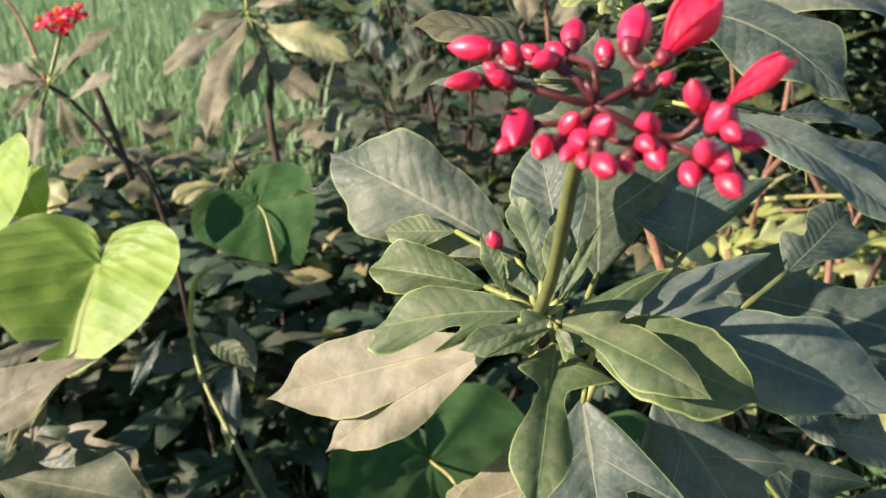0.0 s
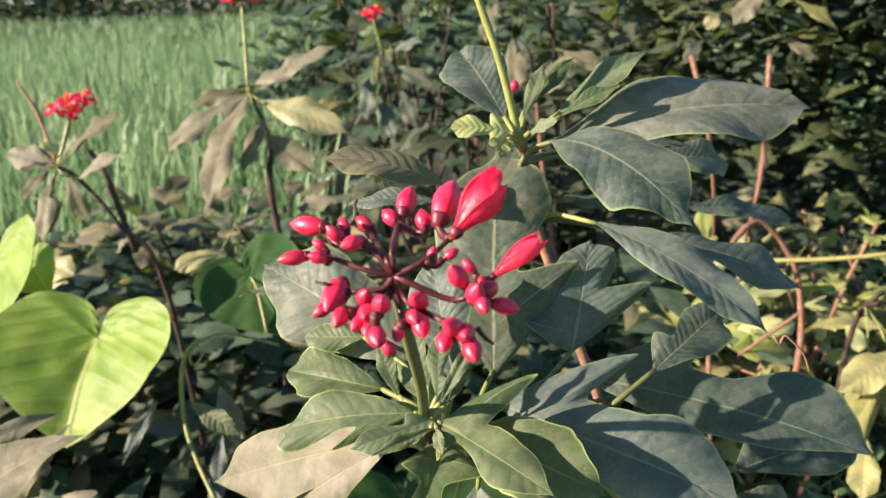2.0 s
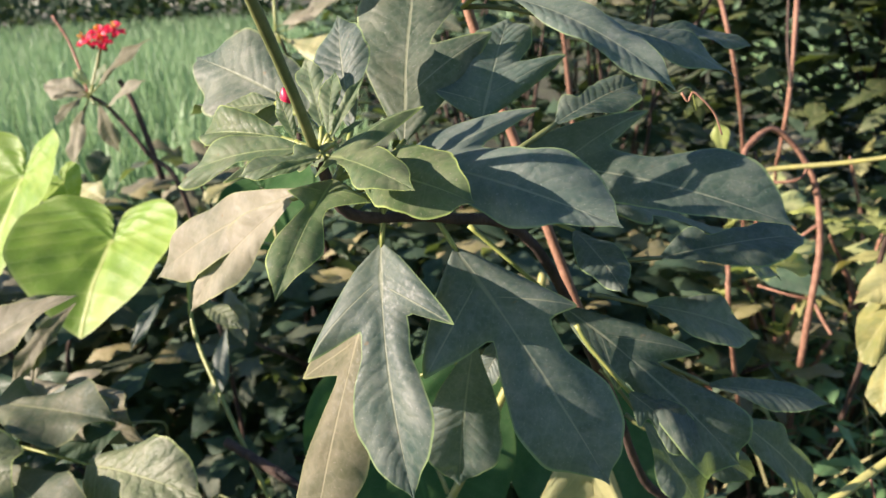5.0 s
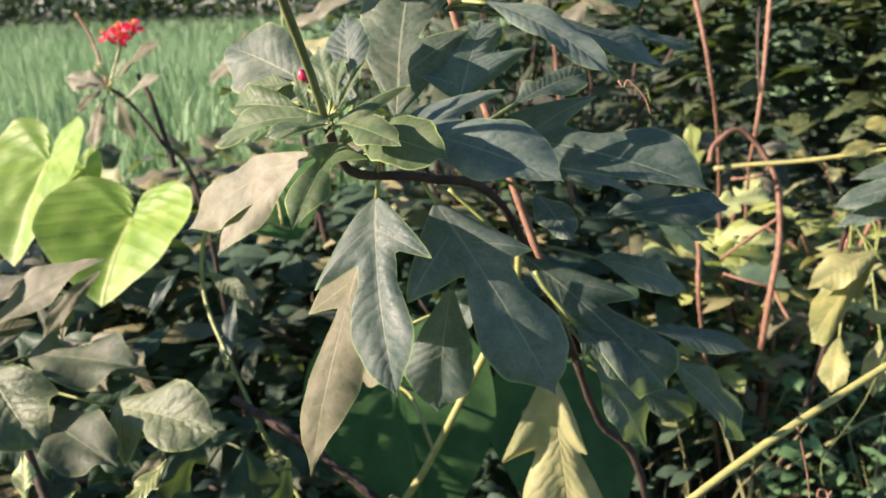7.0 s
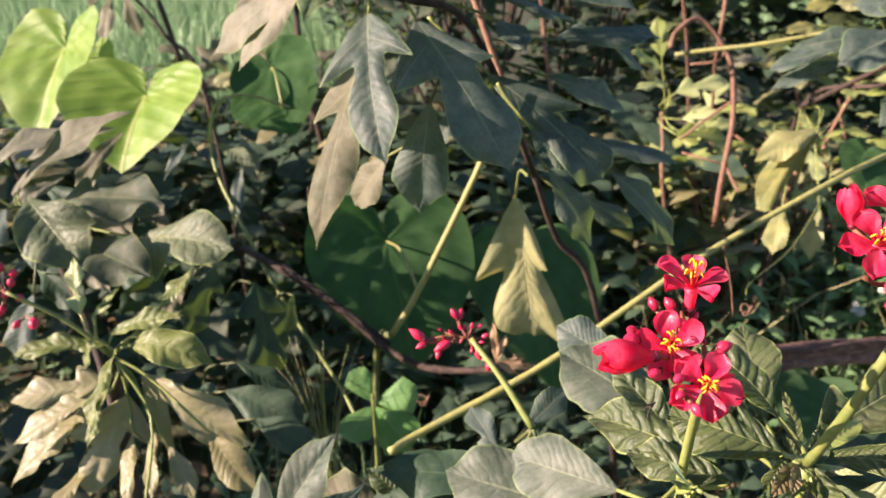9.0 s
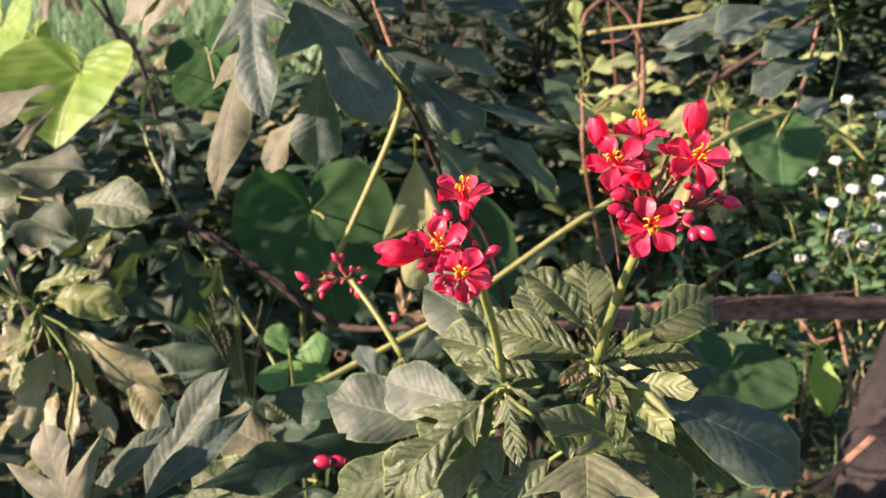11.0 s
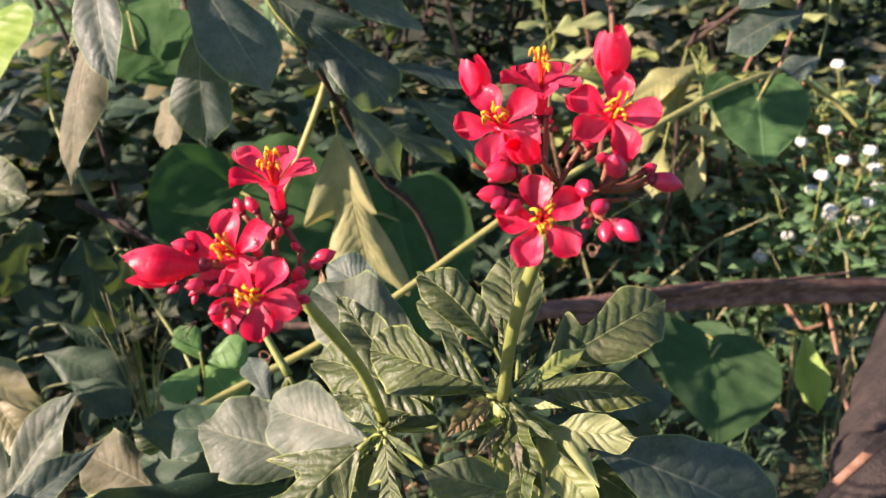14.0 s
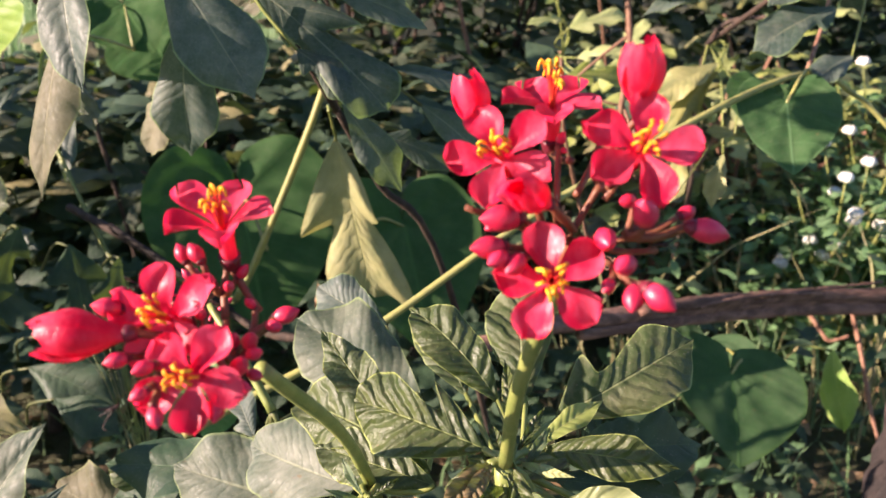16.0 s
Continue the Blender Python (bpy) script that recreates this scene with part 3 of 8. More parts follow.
def flower(parent, centre, axis, size, spin=0.0, cup=0.25, petals=5, joint=None, seed=0):
    """Open flower: five petals round a tuft of curled yellow stamens, on a short tube."""
    d = Vector(axis).normalized()
    x = d.orthogonal().normalized()
    y = d.cross(x)
    tube = lathe([(-size * .42, size * .045), (-size * .34, size * .075), (-size * .22, size * .08), (-size * .08, size * .085), (0.0, size * .11)], d, sides=10)
    calyx = lathe([(-size * .46, size * .04), (-size * .42, size * .08), (-size * .34, size * .10), (-size * .28, size * .105), (-size * .3, size * .09)], d, sides=10)
    ob = part_of("flower", joined("corolla_tube", [(*tube, 0), (*calyx, 1)], [PETAL, CALYX]), centre, parent)
    rnd = random.Random(seed)
    for k in range(petals):
        a = spin + 2 * math.pi * k / 5 + rnd.uniform(-0.1, 0.1)
        v, f = petal_data(size * 0.5 * rnd.uniform(0.95, 1.06), size * 0.338, d, x * math.cos(a) + y * math.sin(a), cup + rnd.uniform(-0.08, 0.08), seed * 11 + k)
        part_of("petal", mesh_from("petal", v, f, [PETAL]), centre, ob)
    for k in range(10):
        a = 2 * math.pi * k / 10 + rnd.uniform(-0.25, 0.25)
        r = x * math.cos(a) + y * math.sin(a)
        h, w = size * rnd.uniform(0.26, 0.46), size * rnd.uniform(0.02, 0.09)
        side = d.cross(r) * rnd.uniform(-0.06, 0.06) * size
        foot = smooth_line((r * size * .015, r * w * .5 + d * h * .6, r * w + d * h * .92), 3)
        hook = smooth_line((r * w + d * h * .88, r * (w + size * .02) + d * h * 1.04 + side * .5, r * (w + size * .045) + d * h * 1.0 + side * 1.2, r * (w + size * .06) + d * h * .84 + side * 1.5), 3)
        pieces = [(*tube_data(foot, size * .011, size * .010, 5), 1), (*tube_data(hook, size * .016, size * .013, 6, 0.12, seed + k), 0)]
        part_of("stamen", joined("stamen", pieces, [STAMEN, CORE]), centre, ob)
    if joint is not None:
        e = Vector(centre) - d * size * 0.44
        j = Vector(joint)
        stem("pedicel", parent, (j, j.lerp(e, 0.5) + Vector((0, 0, -0.001)), e), 0.0011, 0.001, PEDICEL, sides=6, per=3)
    return ob


def half_open(parent, base, axis, length, fat=0.26, joint=None):
    """A flower still rolled up, its petals just loosening at the mouth."""
    axis = Vector(axis).normalized()
    x = axis.orthogonal().normalized()
    y = axis.cross(x)
    cup = lathe([(length * h, length * fat * r) for h, r in ((-.04, .20), (0, .32), (.05, .38), (.09, .40), (.11, .37))], axis, sides=12)
    ob = part_of("flower", joined("calyx", [(*cup, 0)], [CALYX]), base, parent)
    for k in range(5):
        a = 2 * math.pi * k / 5
        verts, faces = [], []
        rows, cols = 9, 6
        for i in range(rows + 1):
            q = i / rows
            r = length * fat * float(curve_at(((0, .26), (.14, .36), (.3, .60), (.5, .90), (.7, 1.0), (.86, .90), (1, .62)), np.array([q]))[0]) * (1 + 0.04 * (k % 3))
            for j in range(cols + 1):
                u = -1 + 2 * j / cols
                aa = a + q * 0.9 + u * (1.1 - 0.25 * max(0, q - 0.7) / 0.3)
                rr = r * (1 + 0.10 * u + 0.05 * q * math.sin(4 * u + 2 * k) - 0.07 * math.exp(-(u / 0.2) ** 2) * q) + length * 0.05 * q * q * max(0, abs(u) - 0.4) * (k % 2)
                top = length * (0.04 + (0.9 + 0.05 * ((k * 2) % 5)) * q - 0.07 * u * u * q * q + 0.04 * q ** 3 * math.sin(8 * u + 2 * k))
                verts.append((x * math.cos(aa) + y * math.sin(aa)) * rr + axis * top)
        for i in range(rows):
            for j in range(cols):
                b = i * (cols + 1) + j
                faces.append((b, b + 1, b + cols + 2, b + cols + 1))
        part_of("petal", mesh_from("petal", verts, faces, [PETAL]), base, ob)
    if joint is not None:
        j, b = Vector(joint), Vector(base)
        stem("pedicel", parent, (j, j.lerp(b, 0.5), b), 0.0011, 0.001, PEDICEL, sides=6, per=3)
    return ob


def withered(parent, base, axis, size, seed=0):
    """Dried black threads left where a flower has dropped."""
    rnd, d = random.Random(seed), Vector(axis).normalized()
    pieces = []
    for k in range(5):
        side = Vector((rnd.uniform(-1, 1), rnd.uniform(-1, 1), rnd.uniform(-1, 1))) * size * 0.4
        line = smooth_line((Vector((0, 0, 0)), d * size * 0.5 + side * 0.3, d * size * rnd.uniform(0.7, 1.0) + side, d * size * 0.8 + side * 1.7), 3)
        pieces.append((*tube_data(line, size * 0.06, size * 0.03, 5, 0.15, seed + k), 0))
    return part_of("withered_style", joined("withered_style", pieces, [INSECT]), base, parent, "shrivelled black threads")


BANK = {}


def bank_mesh(kind, mat, n=5):
    """A few leaf meshes of length 1 that far and filling leaves share."""
    key = (kind, mat.name)
    if key not in BANK:
        made = []
        for i in range(n):
            lob = {"lobed": (0.9, 0.8), "oval": (0, 0), "narrow": (0, 0), "mixed": ((0.9, 0.7) if i % 2 else (0, 0))}[kind]
            v, f, uv = blade(1.0, {"narrow": 0.55}.get(kind, 1.05), *lob, bend=20 + 15 * i, fold=8 + 4 * i, wave=1.3, seed=900 + i, rows=18, cols=2)
            made.append(mesh_from("leaf", v, f, [mat], uvs=uv))
        BANK[key] = made
    return BANK[key]


def shared_leaf(parent, base, tip, face, kind, mat, rnd, fat=1.0):
    ax = frame_of(base, tip, face)
    length = (Vector(tip) - Vector(base)).length
    ob = part_of("leaf", rnd.choice(bank_mesh(kind, mat)), base, parent)
    m = Matrix([[ax[0][i], ax[1][i], ax[2][i]] for i in range(3)])
    ob.rotation_mode = "QUATERNION"
    ob.rotation_quaternion = m.to_quaternion()
    ob.scale = (length * fat, length, length)
    return ob


def whorl(parent, hub, n, length, rnd, kind="mixed", mat=None, droop=0.25, up=(0, 0, 1), fat=1.0, gap=0.25):
    """Leaves round the end of a shoot."""
    hub = Vector(hub)
    a0 = rnd.uniform(0, 6.28)
    for k in range(n):
        a = a0 + k * 2.4 + rnd.uniform(-0.3, 0.3)
        q = k / max(1, n - 1)
        el = 0.75 - 1.25 * q - droop + rnd.uniform(-0.25, 0.25)
        d = Vector((math.cos(a) * math.cos(el), math.sin(a) * math.cos(el), math.sin(el)))
        size = length * (0.55 + 0.5 * math.sin(math.pi * min(1, 0.25 + q * 0.8))) * rnd.uniform(0.8, 1.15)
        start = hub + d * size * gap - Vector((0, 0, 0.35 * length * q))
        face = Vector((-d.x * math.sin(el), -d.y * math.sin(el), math.cos(el))) + Vector((rnd.uniform(-.3, .3), rnd.uniform(-.5, .1), 0))
        shared_leaf(parent, start, start + d * size, face, kind, mat or DULL, rnd, fat)


def wild_shrub(name, base, top, label, seed, shoots=6, leaves=9, length=0.12, spread=0.3, mat=None, kind="mixed", second=None, bark=None, category="shrub", group="shrubs behind"):
    """A loose shrub: a short trunk, shoots that fan out, whorls of leaves on them at several heights."""
    rnd = random.Random(seed)
    base, top = Vector(base), Vector(top)
    ob = thing(name, base, label, category, group)
    fork = base.lerp(top, 0.3) + Vector((rnd.uniform(-.04, .04), rnd.uniform(-.04, .04), 0))
    stem("trunk", ob, (base, base.lerp(fork, 0.5) + Vector((0.01, 0, 0)), fork), 0.012, 0.009, bark or BARK)
    for k in range(shoots):
        a = 2 * math.pi * k / shoots + rnd.uniform(-.5, .5)
        r = spread * rnd.uniform(0.25, 1.0)
        end = Vector((top.x + r * math.cos(a), top.y + r * math.sin(a), base.z + (top.z - base.z) * rnd.uniform(0.55, 1.02)))
        mid = fork.lerp(end, 0.5) + Vector((rnd.uniform(-.05, .05), rnd.uniform(-.05, .05), 0.04))
        stem("branch", ob, (fork, mid, end), 0.006, 0.003, bark or BARK, seed=seed + k)
        whorl(ob, end, leaves, length, rnd, kind, mat if (second is None or rnd.random() < 0.7) else second)
        whorl(ob, fork.lerp(mid, 0.9), max(3, leaves // 2), length, rnd, kind, mat if (second is None or rnd.random() < 0.7) else second, droop=0.45)
    return ob


def carpet(name, label, category, area, count, size, mat, seed, heights=(0.0, 0.25), kind="oval", lean=0.6):
    """Low growth that nobody could count, as one mesh of many small leaves; area: x0, x1, y0, y1."""
    rng = np.random.RandomState(seed)
    shapes = []
    for i in range(3):
        v, f, uv = blade(1.0, 0.9 if kind == "oval" else 0.4, 0, 0, 40, 10, 1, 50 + i, rows=4, cols=1)
        shapes.append((v, f, uv))
    V, F, UV, o = [], [], [], 0
    for i in range(count):
        v, f, uv = shapes[i % 3]
        x, y = rng.uniform(area[0], area[1]), rng.uniform(area[2], area[3])
        z = rng.uniform(*heights)
        a, el = rng.uniform(0, 6.28), rng.uniform(-0.5, lean)
        d = Vector((math.cos(a) * math.cos(el), math.sin(a) * math.cos(el), math.sin(el)))
        ax = frame_of((0, 0, 0), d, (rng.uniform(-.5, .5), rng.uniform(-.7, .3), 1))
        V.append(v @ ax * size * rng.uniform(0.5, 1.3) + (x, y, z))
        F += [tuple(q + o for q in g) for g in f]
        UV += uv
        o += len(v)
    ob = new(name, mesh_from(name, np.concatenate(V), F, [mat], uvs=UV))
    return tagged(ob, label, category, kind="stuff")


def blades(name, label, category, area, count, tall, mat, seed, keep=None, wide=0.006, foot=0.0, lean=0.25):
    """Upright grass blades as one mesh."""
    rng = np.random.RandomState(seed)
    V, F, o = [], [], 0
    for i in range(count):
        x, y = rng.uniform(area[0], area[1]), area[2] + (area[3] - area[2]) * rng.uniform() ** 1.4
        if keep and not keep(x, y):
            continue
        h, a = tall * rng.uniform(0.55, 1.15), rng.uniform(0, 6.28)
        w = wide * rng.uniform(0.6, 1.3)
        lx, ly = lean * h * rng.uniform(-1, 1), lean * h * rng.uniform(-1, 1)
        c, s = math.cos(a) * w, math.sin(a) * w
        for q in (0.0, 0.4, 0.75):
            k = (1 - q * 0.55)
            V.append((x + lx * q * q - c * k, y + ly * q * q - s * k, foot + h * q))
            V.append((x + lx * q * q + c * k, y + ly * q * q + s * k, foot + h * q))
        V.append((x + lx, y + ly, foot + h * (1 - 0.12 * abs(lx + ly) / (lean * h))))
        F += [(o, o + 1, o + 3, o + 2), (o + 2, o + 3, o + 5, o + 4), (o + 4, o + 5, o + 6)]
        o += 7
    ob = new(name, mesh_from(name, V, F, [mat]))
    return tagged(ob, label, category, kind="stuff")


# ---- ground, field and distance ----
def ground():
    n = 60
    xs = np.sign(np.linspace(-1, 1, n + 1)) * np.abs(np.linspace(-1, 1, n + 1)) ** 3 * 400
    V = [(x, y + 1.0, 0.03 * noise.noise((x * 1.5, y * 1.5, 0)) - 0.02 * min(1, abs(x) / 50)) for y in xs for x in xs]
    F = [(r * (n + 1) + c, r * (n + 1) + c + 1, (r + 1) * (n + 1) + c + 1, (r + 1) * (n + 1) + c) for r in range(n) for c in range(n)]
    return tagged(new("ground", mesh_from("ground", V, F, [SOIL])), "dark bare soil under weeds and shrubs", "ground", kind="structure")


ground()
blades("field_grass", "tall pale green field grass behind the shrubs", "grass", (-9.0, 2.2, 1.9, 13.0), 40000, 0.68, GRASS, 3, keep=lambda x, y: x < 0.2 - 0.24 * y and x > -0.85 * y, wide=0.008)
blades("far_grass", "pale green grass to the far edge of the field", "grass", (-26.0, 22.0, 12.0, 29.0), 22000, 0.7, GRASS, 4, wide=0.03)
# Self-shade of both thickets is carried by their dark leaf colour.
carpet("dark_thicket", "dense thicket with shade put into its dark green", "thicket", (0.35, 3.2, 2.5, 4.2), 8500, 0.14, SHADED, 21, heights=(0.1, 1.75))
carpet("thicket", "tangled dusty green leaves behind the shrubs", "thicket", (-1.3, 0.5, 1.2, 1.9), 2200, 0.13, SHADED, 22, heights=(0.1, 0.56))
# Lighter leaf colours put sun flecks into both thickets.
carpet("lit_thicket", "scattered leaves at the thicket edge, lighter in colour for sunlight", "thicket", (0.45, 2.6, 2.2, 2.9), 800, 0.13, OLIVE, 25, heights=(0.5, 1.6))
carpet("pale_thicket", "pale leaves among the thicket with sunlight in their colour", "thicket", (-1.3, 0.5, 1.2, 1.9), 340, 0.11, SAND, 24, heights=(0.3, 0.6))

def sparse(x, y):
    """Thins out away from the shrubs, in uneven patches."""
    r = math.hypot(x - 0.2, y - 0.3)
    return not (-1.6 < x < 2.2 and y > 0.5) and noise.noise((x * 1.3, y * 1.3, 4.0)) * 0.8 + noise.noise((x * 7, y * 7, 1.0)) * 0.5 + 0.75 > r * 0.13


blades("near_grass", "short grass and weeds round the shrubs", "grass", (-9.0, 9.0, -8.0, 3.2), 30000, 0.2, GRASS, 6, wide=0.006, lean=0.5, keep=sparse)
carpet("near_weeds", "low green weeds on the open side", "weeds", (-7.0, 7.0, -7.0, 2.6), 9500, 0.06, WEED, 10, heights=(0.01, 0.14))
blades("left_grass", "tall pale green field grass", "grass", (-16.0, -1.6, 2.0, 14.0), 14000, 0.6, GRASS, 12, wide=0.012, keep=lambda x, y: x < -0.85 * y)
blades("side_grass", "tall pale green field grass beside the thicket", "grass", (2.2, 14.0, 3.0, 13.0), 9000, 0.6, GRASS, 7, wide=0.012)
blades("dry_grass", "dry straw-coloured grass among the weeds", "grass", (0.25, 2.2, 0.9, 2.4), 420, 0.42, STRAW, 11, wide=0.003, lean=0.6)
blades("low_grass", "thin dark green grass between the stems", "grass", (-1.6, 2.2, 0.7, 3.0), 1500, 0.26, GRASS, 5, wide=0.003, lean=0.5)
# Low weeds: shade put into the dark copy, sunlight into the brighter one.
carpet("undergrowth", "dark green low weeds covering the ground", "weeds", (-1.5, 2.2, 0.45, 3.2), 5200, 0.055, SHADED, 8, heights=(0.02, 0.34))
carpet("green_weeds", "sunlit green weeds below the log", "weeds", (0.55, 2.4, 0.9, 2.3), 3400, 0.055, WEED, 13, heights=(0.03, 0.36))
carpet("leaf_litter", "dry brown fallen leaves on the soil", "leaf litter", (-1.2, 1.5, 0.2, 2.2), 900, 0.05, DRY, 9, heights=(0.01, 0.06), lean=0.1)

# ---- main shrub with the unopened red buds ----
main = thing('flowering_shrub', (0.34, 0.66, 0), 'grey-green lobed shrub bearing a cluster of closed red buds', 'shrub', 'flowering shrubs')
stem('trunk', main, ((0.34, 0.66, 0), (0.256, 0.463, 0.581), (0.205, 0.418, 0.697), (0.182, 0.381, 0.772)), 0.0036, 0.003, BARK, label='dark woody trunk', knots=0.12)
stem('branch', main, ((0.182, 0.381, 0.772), (0.131, 0.317, 0.908), (0.086, 0.29, 0.933), (0.047, 0.269, 0.942), (0.037, 0.259, 0.972)), 0.0028, 0.0028, BARK, label='dark brown branch')
stem('branch', main, ((0.182, 0.381, 0.772), (0.098, 0.421, 1.008), (0.098, 0.409, 1.036), (0.085, 0.362, 1.067)), 0.003, 0.003, TWIG, label='russet branch')
# Two fingers of one leaf; their pale colour stands for sunlight.
palm_leaf(main, (0.023, 0.276, 0.952), (-0.087, 0.334, 0.887), face=(-0.3, -0.72, 0.5), width=0.62, bend=25, fold=10, mat=PALE, node=(0.037, 0.263, 0.952))
palm_leaf(main, (0.021, 0.272, 0.950), (-0.053, 0.300, 0.880), face=(-0.3, -0.72, 0.5), width=0.62, bend=25, fold=10, mat=PALE, node=(0.037, 0.263, 0.952))
palm_leaf(main, (0.034, 0.256, 0.975), (-0.025, 0.262, 0.964), lobes=(((-0.001, 0.249, 0.96), (0.009, 0.253, 0.966)),), face=(0.05, -0.6, 0.75), width=1.0, bend=35, fold=10, mat=YOUNG, node=(0.037, 0.259, 0.972))
leaf(main, (0.019, 0.273, 0.977), (-0.029, 0.295, 0.976), face=(0.15, -0.75, 0.65), width=1, bend=40, fold=34, mat=YOUNG, node=(0.037, 0.259, 0.972))
leaf(main, (0.034, 0.3, 0.978), (-0.051, 0.352, 1.009), face=(-0.3, -0.7, 0.6), width=1.1, left=0.1, right=0.2, bend=35, fold=6, mat=LIT_DUSTY, node=(0.037, 0.263, 0.952))
leaf(main, (-0.04, 0.385, 0.976), (-0.084, 0.404, 0.97), face=(-0.2, 0.3, 0.8), width=0.8, bend=30, fold=20, mat=LIT_DUSTY, node=(0.037, 0.263, 0.952))
leaf(main, (0.008, 0.302, 0.989), (-0.023, 0.309, 0.986), face=(0, -0.6, 0.8), width=1.2, bend=10, mat=YOUNG, node=(0.037, 0.259, 0.972))
palm_leaf(main, (0.044, 0.253, 0.972), (0.087, 0.21, 0.967), lobes=(((0.086, 0.26, 0.99), (0.065, 0.245, 0.983),), ((0.045, 0.233, 0.966), (0.05, 0.249, 0.972),),), face=(0.25, -0.65, 0.7), width=0.88, bend=30, fold=10, mat=YOUNG, node=(0.037, 0.259, 0.972))
leaf(main, (0.052, 0.264, 0.963), (0.108, 0.221, 0.959), face=(-0.1, -0.65, 0.75), width=1.15, left=0.1, bend=40, fold=14, mat=YOUNG, node=(0.037, 0.263, 0.952))
palm_leaf(main, (0.07, 0.277, 0.966), (0.166, 0.238, 0.942), lobes=(((0.132, 0.295, 0.981), (0.11, 0.285, 0.969),),), face=(-0.3, -0.6, 0.75), slim=0.62, width=1.15, bend=35, fold=12, mat=SKYLIT, node=(0.037, 0.263, 0.952))
palm_leaf(main, (0.113, 0.33, 0.951), (0.254, 0.3, 0.921), lobes=(((0.188, 0.347, 0.967), (0.172, 0.335, 0.955),),), face=(-0.3, -0.6, 0.75), slim=0.5, width=1, bend=30, fold=10, mat=SKYLIT, node=(0.047, 0.273, 0.942))
leaf(main, (0.147, 0.35, 0.931), (0.282, 0.395, 0.859), face=(0.1, -0.15, 1), width=0.8, left=0.6, right=0.4, bend=20, fold=16, node=(0.106, 0.322, 0.928))
palm_leaf(main, (0.068, 0.305, 0.966), (0.074, 0.375, 1.062), lobes=(((0.112, 0.331, 1.013), (0.077, 0.332, 1.005),),), face=(-0.15, -0.9, 0.3), width=1.2, bend=25, fold=8, mat=LIT_DUSTY, node=(0.037, 0.263, 0.952))
palm_leaf(main, (0.106, 0.31, 0.975), (0.119, 0.345, 1.021), lobes=(((0.148, 0.335, 1), (0.122, 0.328, 1.001),), ((0.083, 0.315, 0.99), (0.09, 0.33, 1.01),),), face=(-0.45, -0.75, 0.5), width=1.35, bend=30, fold=8, mat=SKYLIT, node=(0.037, 0.263, 0.952))
palm_leaf(main, (0.044, 0.258, 0.961), (0.031, 0.201, 0.927), lobes=(((0.064, 0.24, 0.955), (0.048, 0.235, 0.955),), ((0.028, 0.24, 0.96), (0.038, 0.235, 0.958),),), face=(-0.1, -0.8, 0.5), width=0.8, bend=25, fold=18, wave=1.2, mat=YOUNG, node=(0.037, 0.263, 0.952))
palm_leaf(main, (0.059, 0.275, 0.926), (0.077, 0.212, 0.829), lobes=(((0.098, 0.24, 0.898), (0.08, 0.253, 0.897),), ((0.028, 0.251, 0.877), (0.051, 0.253, 0.887),),), face=(-0.15, -0.8, 0.5), width=0.85, bend=30, fold=22, wave=0.8, node=(0.065, 0.272, 0.951))
palm_leaf(main, (0.092, 0.285, 0.92), (0.163, 0.245, 0.815), lobes=(((0.147, 0.277, 0.891), (0.139, 0.281, 0.882),), ((0.079, 0.243, 0.869), (0.111, 0.267, 0.881),),), face=(0.42, -0.76, 0.38), width=1, bend=22, fold=8, wave=0.8, node=(0.081, 0.291, 0.937))
palm_leaf(main, (0.047, 0.302, 0.893), (0.011, 0.25, 0.75), lobes=(((0.005, 0.315, 0.836), (0.028, 0.289, 0.849),),), face=(-0.35, -0.85, 0.3), width=0.62, bend=25, fold=6, mat=PALE, node=(0.057, 0.298, 0.936))
palm_leaf(main, (0.142, 0.324, 0.874), (0.235, 0.295, 0.793), lobes=(((0.213, 0.326, 0.84),), ((0.169, 0.301, 0.833),),), face=(0.35, -0.68, 0.5), width=0.9, bend=28, fold=10, node=(0.096, 0.328, 0.917))
leaf(main, (0.248, 0.363, 0.781), (0.317, 0.396, 0.696), face=(0.35, -0.5, 0.7), width=0.85, bend=25, fold=14, node=(0.168, 0.355, 0.849))
leaf(main, (0.096, 0.325, 0.851), (0.083, 0.327, 0.753), face=(0.1, -0.9, 0.35), width=1.1, bend=20, node=(0.115, 0.307, 0.884))
leaf(main, (0.045, 0.403, 0.785), (0.004, 0.419, 0.728), face=(-0.4, -0.75, 0.4), width=1.25, bend=10, mat=PALE, node=(0.094, 0.403, 0.798))
palm_leaf(main, (0.164, 0.447, 0.731), (0.186, 0.452, 0.568), lobes=(((0.125, 0.446, 0.638), (0.152, 0.453, 0.642),), ((0.198, 0.444, 0.654), (0.176, 0.449, 0.659),),), face=(-0.15, -0.92, 0.25), width=1.25, bend=14, fold=8, wave=1.4, mat=YELLOW, node=(0.176, 0.38, 0.772), label='pale olive three-lobed leaf')
leaf(main, (0.114, 0.375, 0.833), (0.094, 0.352, 0.803), face=(-0.3, -0.85, 0.3), width=1, mat=MATURE)
leaf(main, (0.177, 0.298, 0.835), (0.211, 0.292, 0.804), face=(0, -0.8, 0.5), width=1.2, right=0.5, mat=MATURE, node=(0.151, 0.306, 0.869))
leaf(main, (0.228, 0.349, 0.811), (0.309, 0.372, 0.785), face=(0.1, -0.45, 0.85), width=0.6, bend=15, node=(0.168, 0.355, 0.849))
leaf(main, (0.193, 0.348, 0.787), (0.233, 0.35, 0.715), face=(0.3, -0.7, 0.5), width=0.9, node=(0.168, 0.355, 0.818))
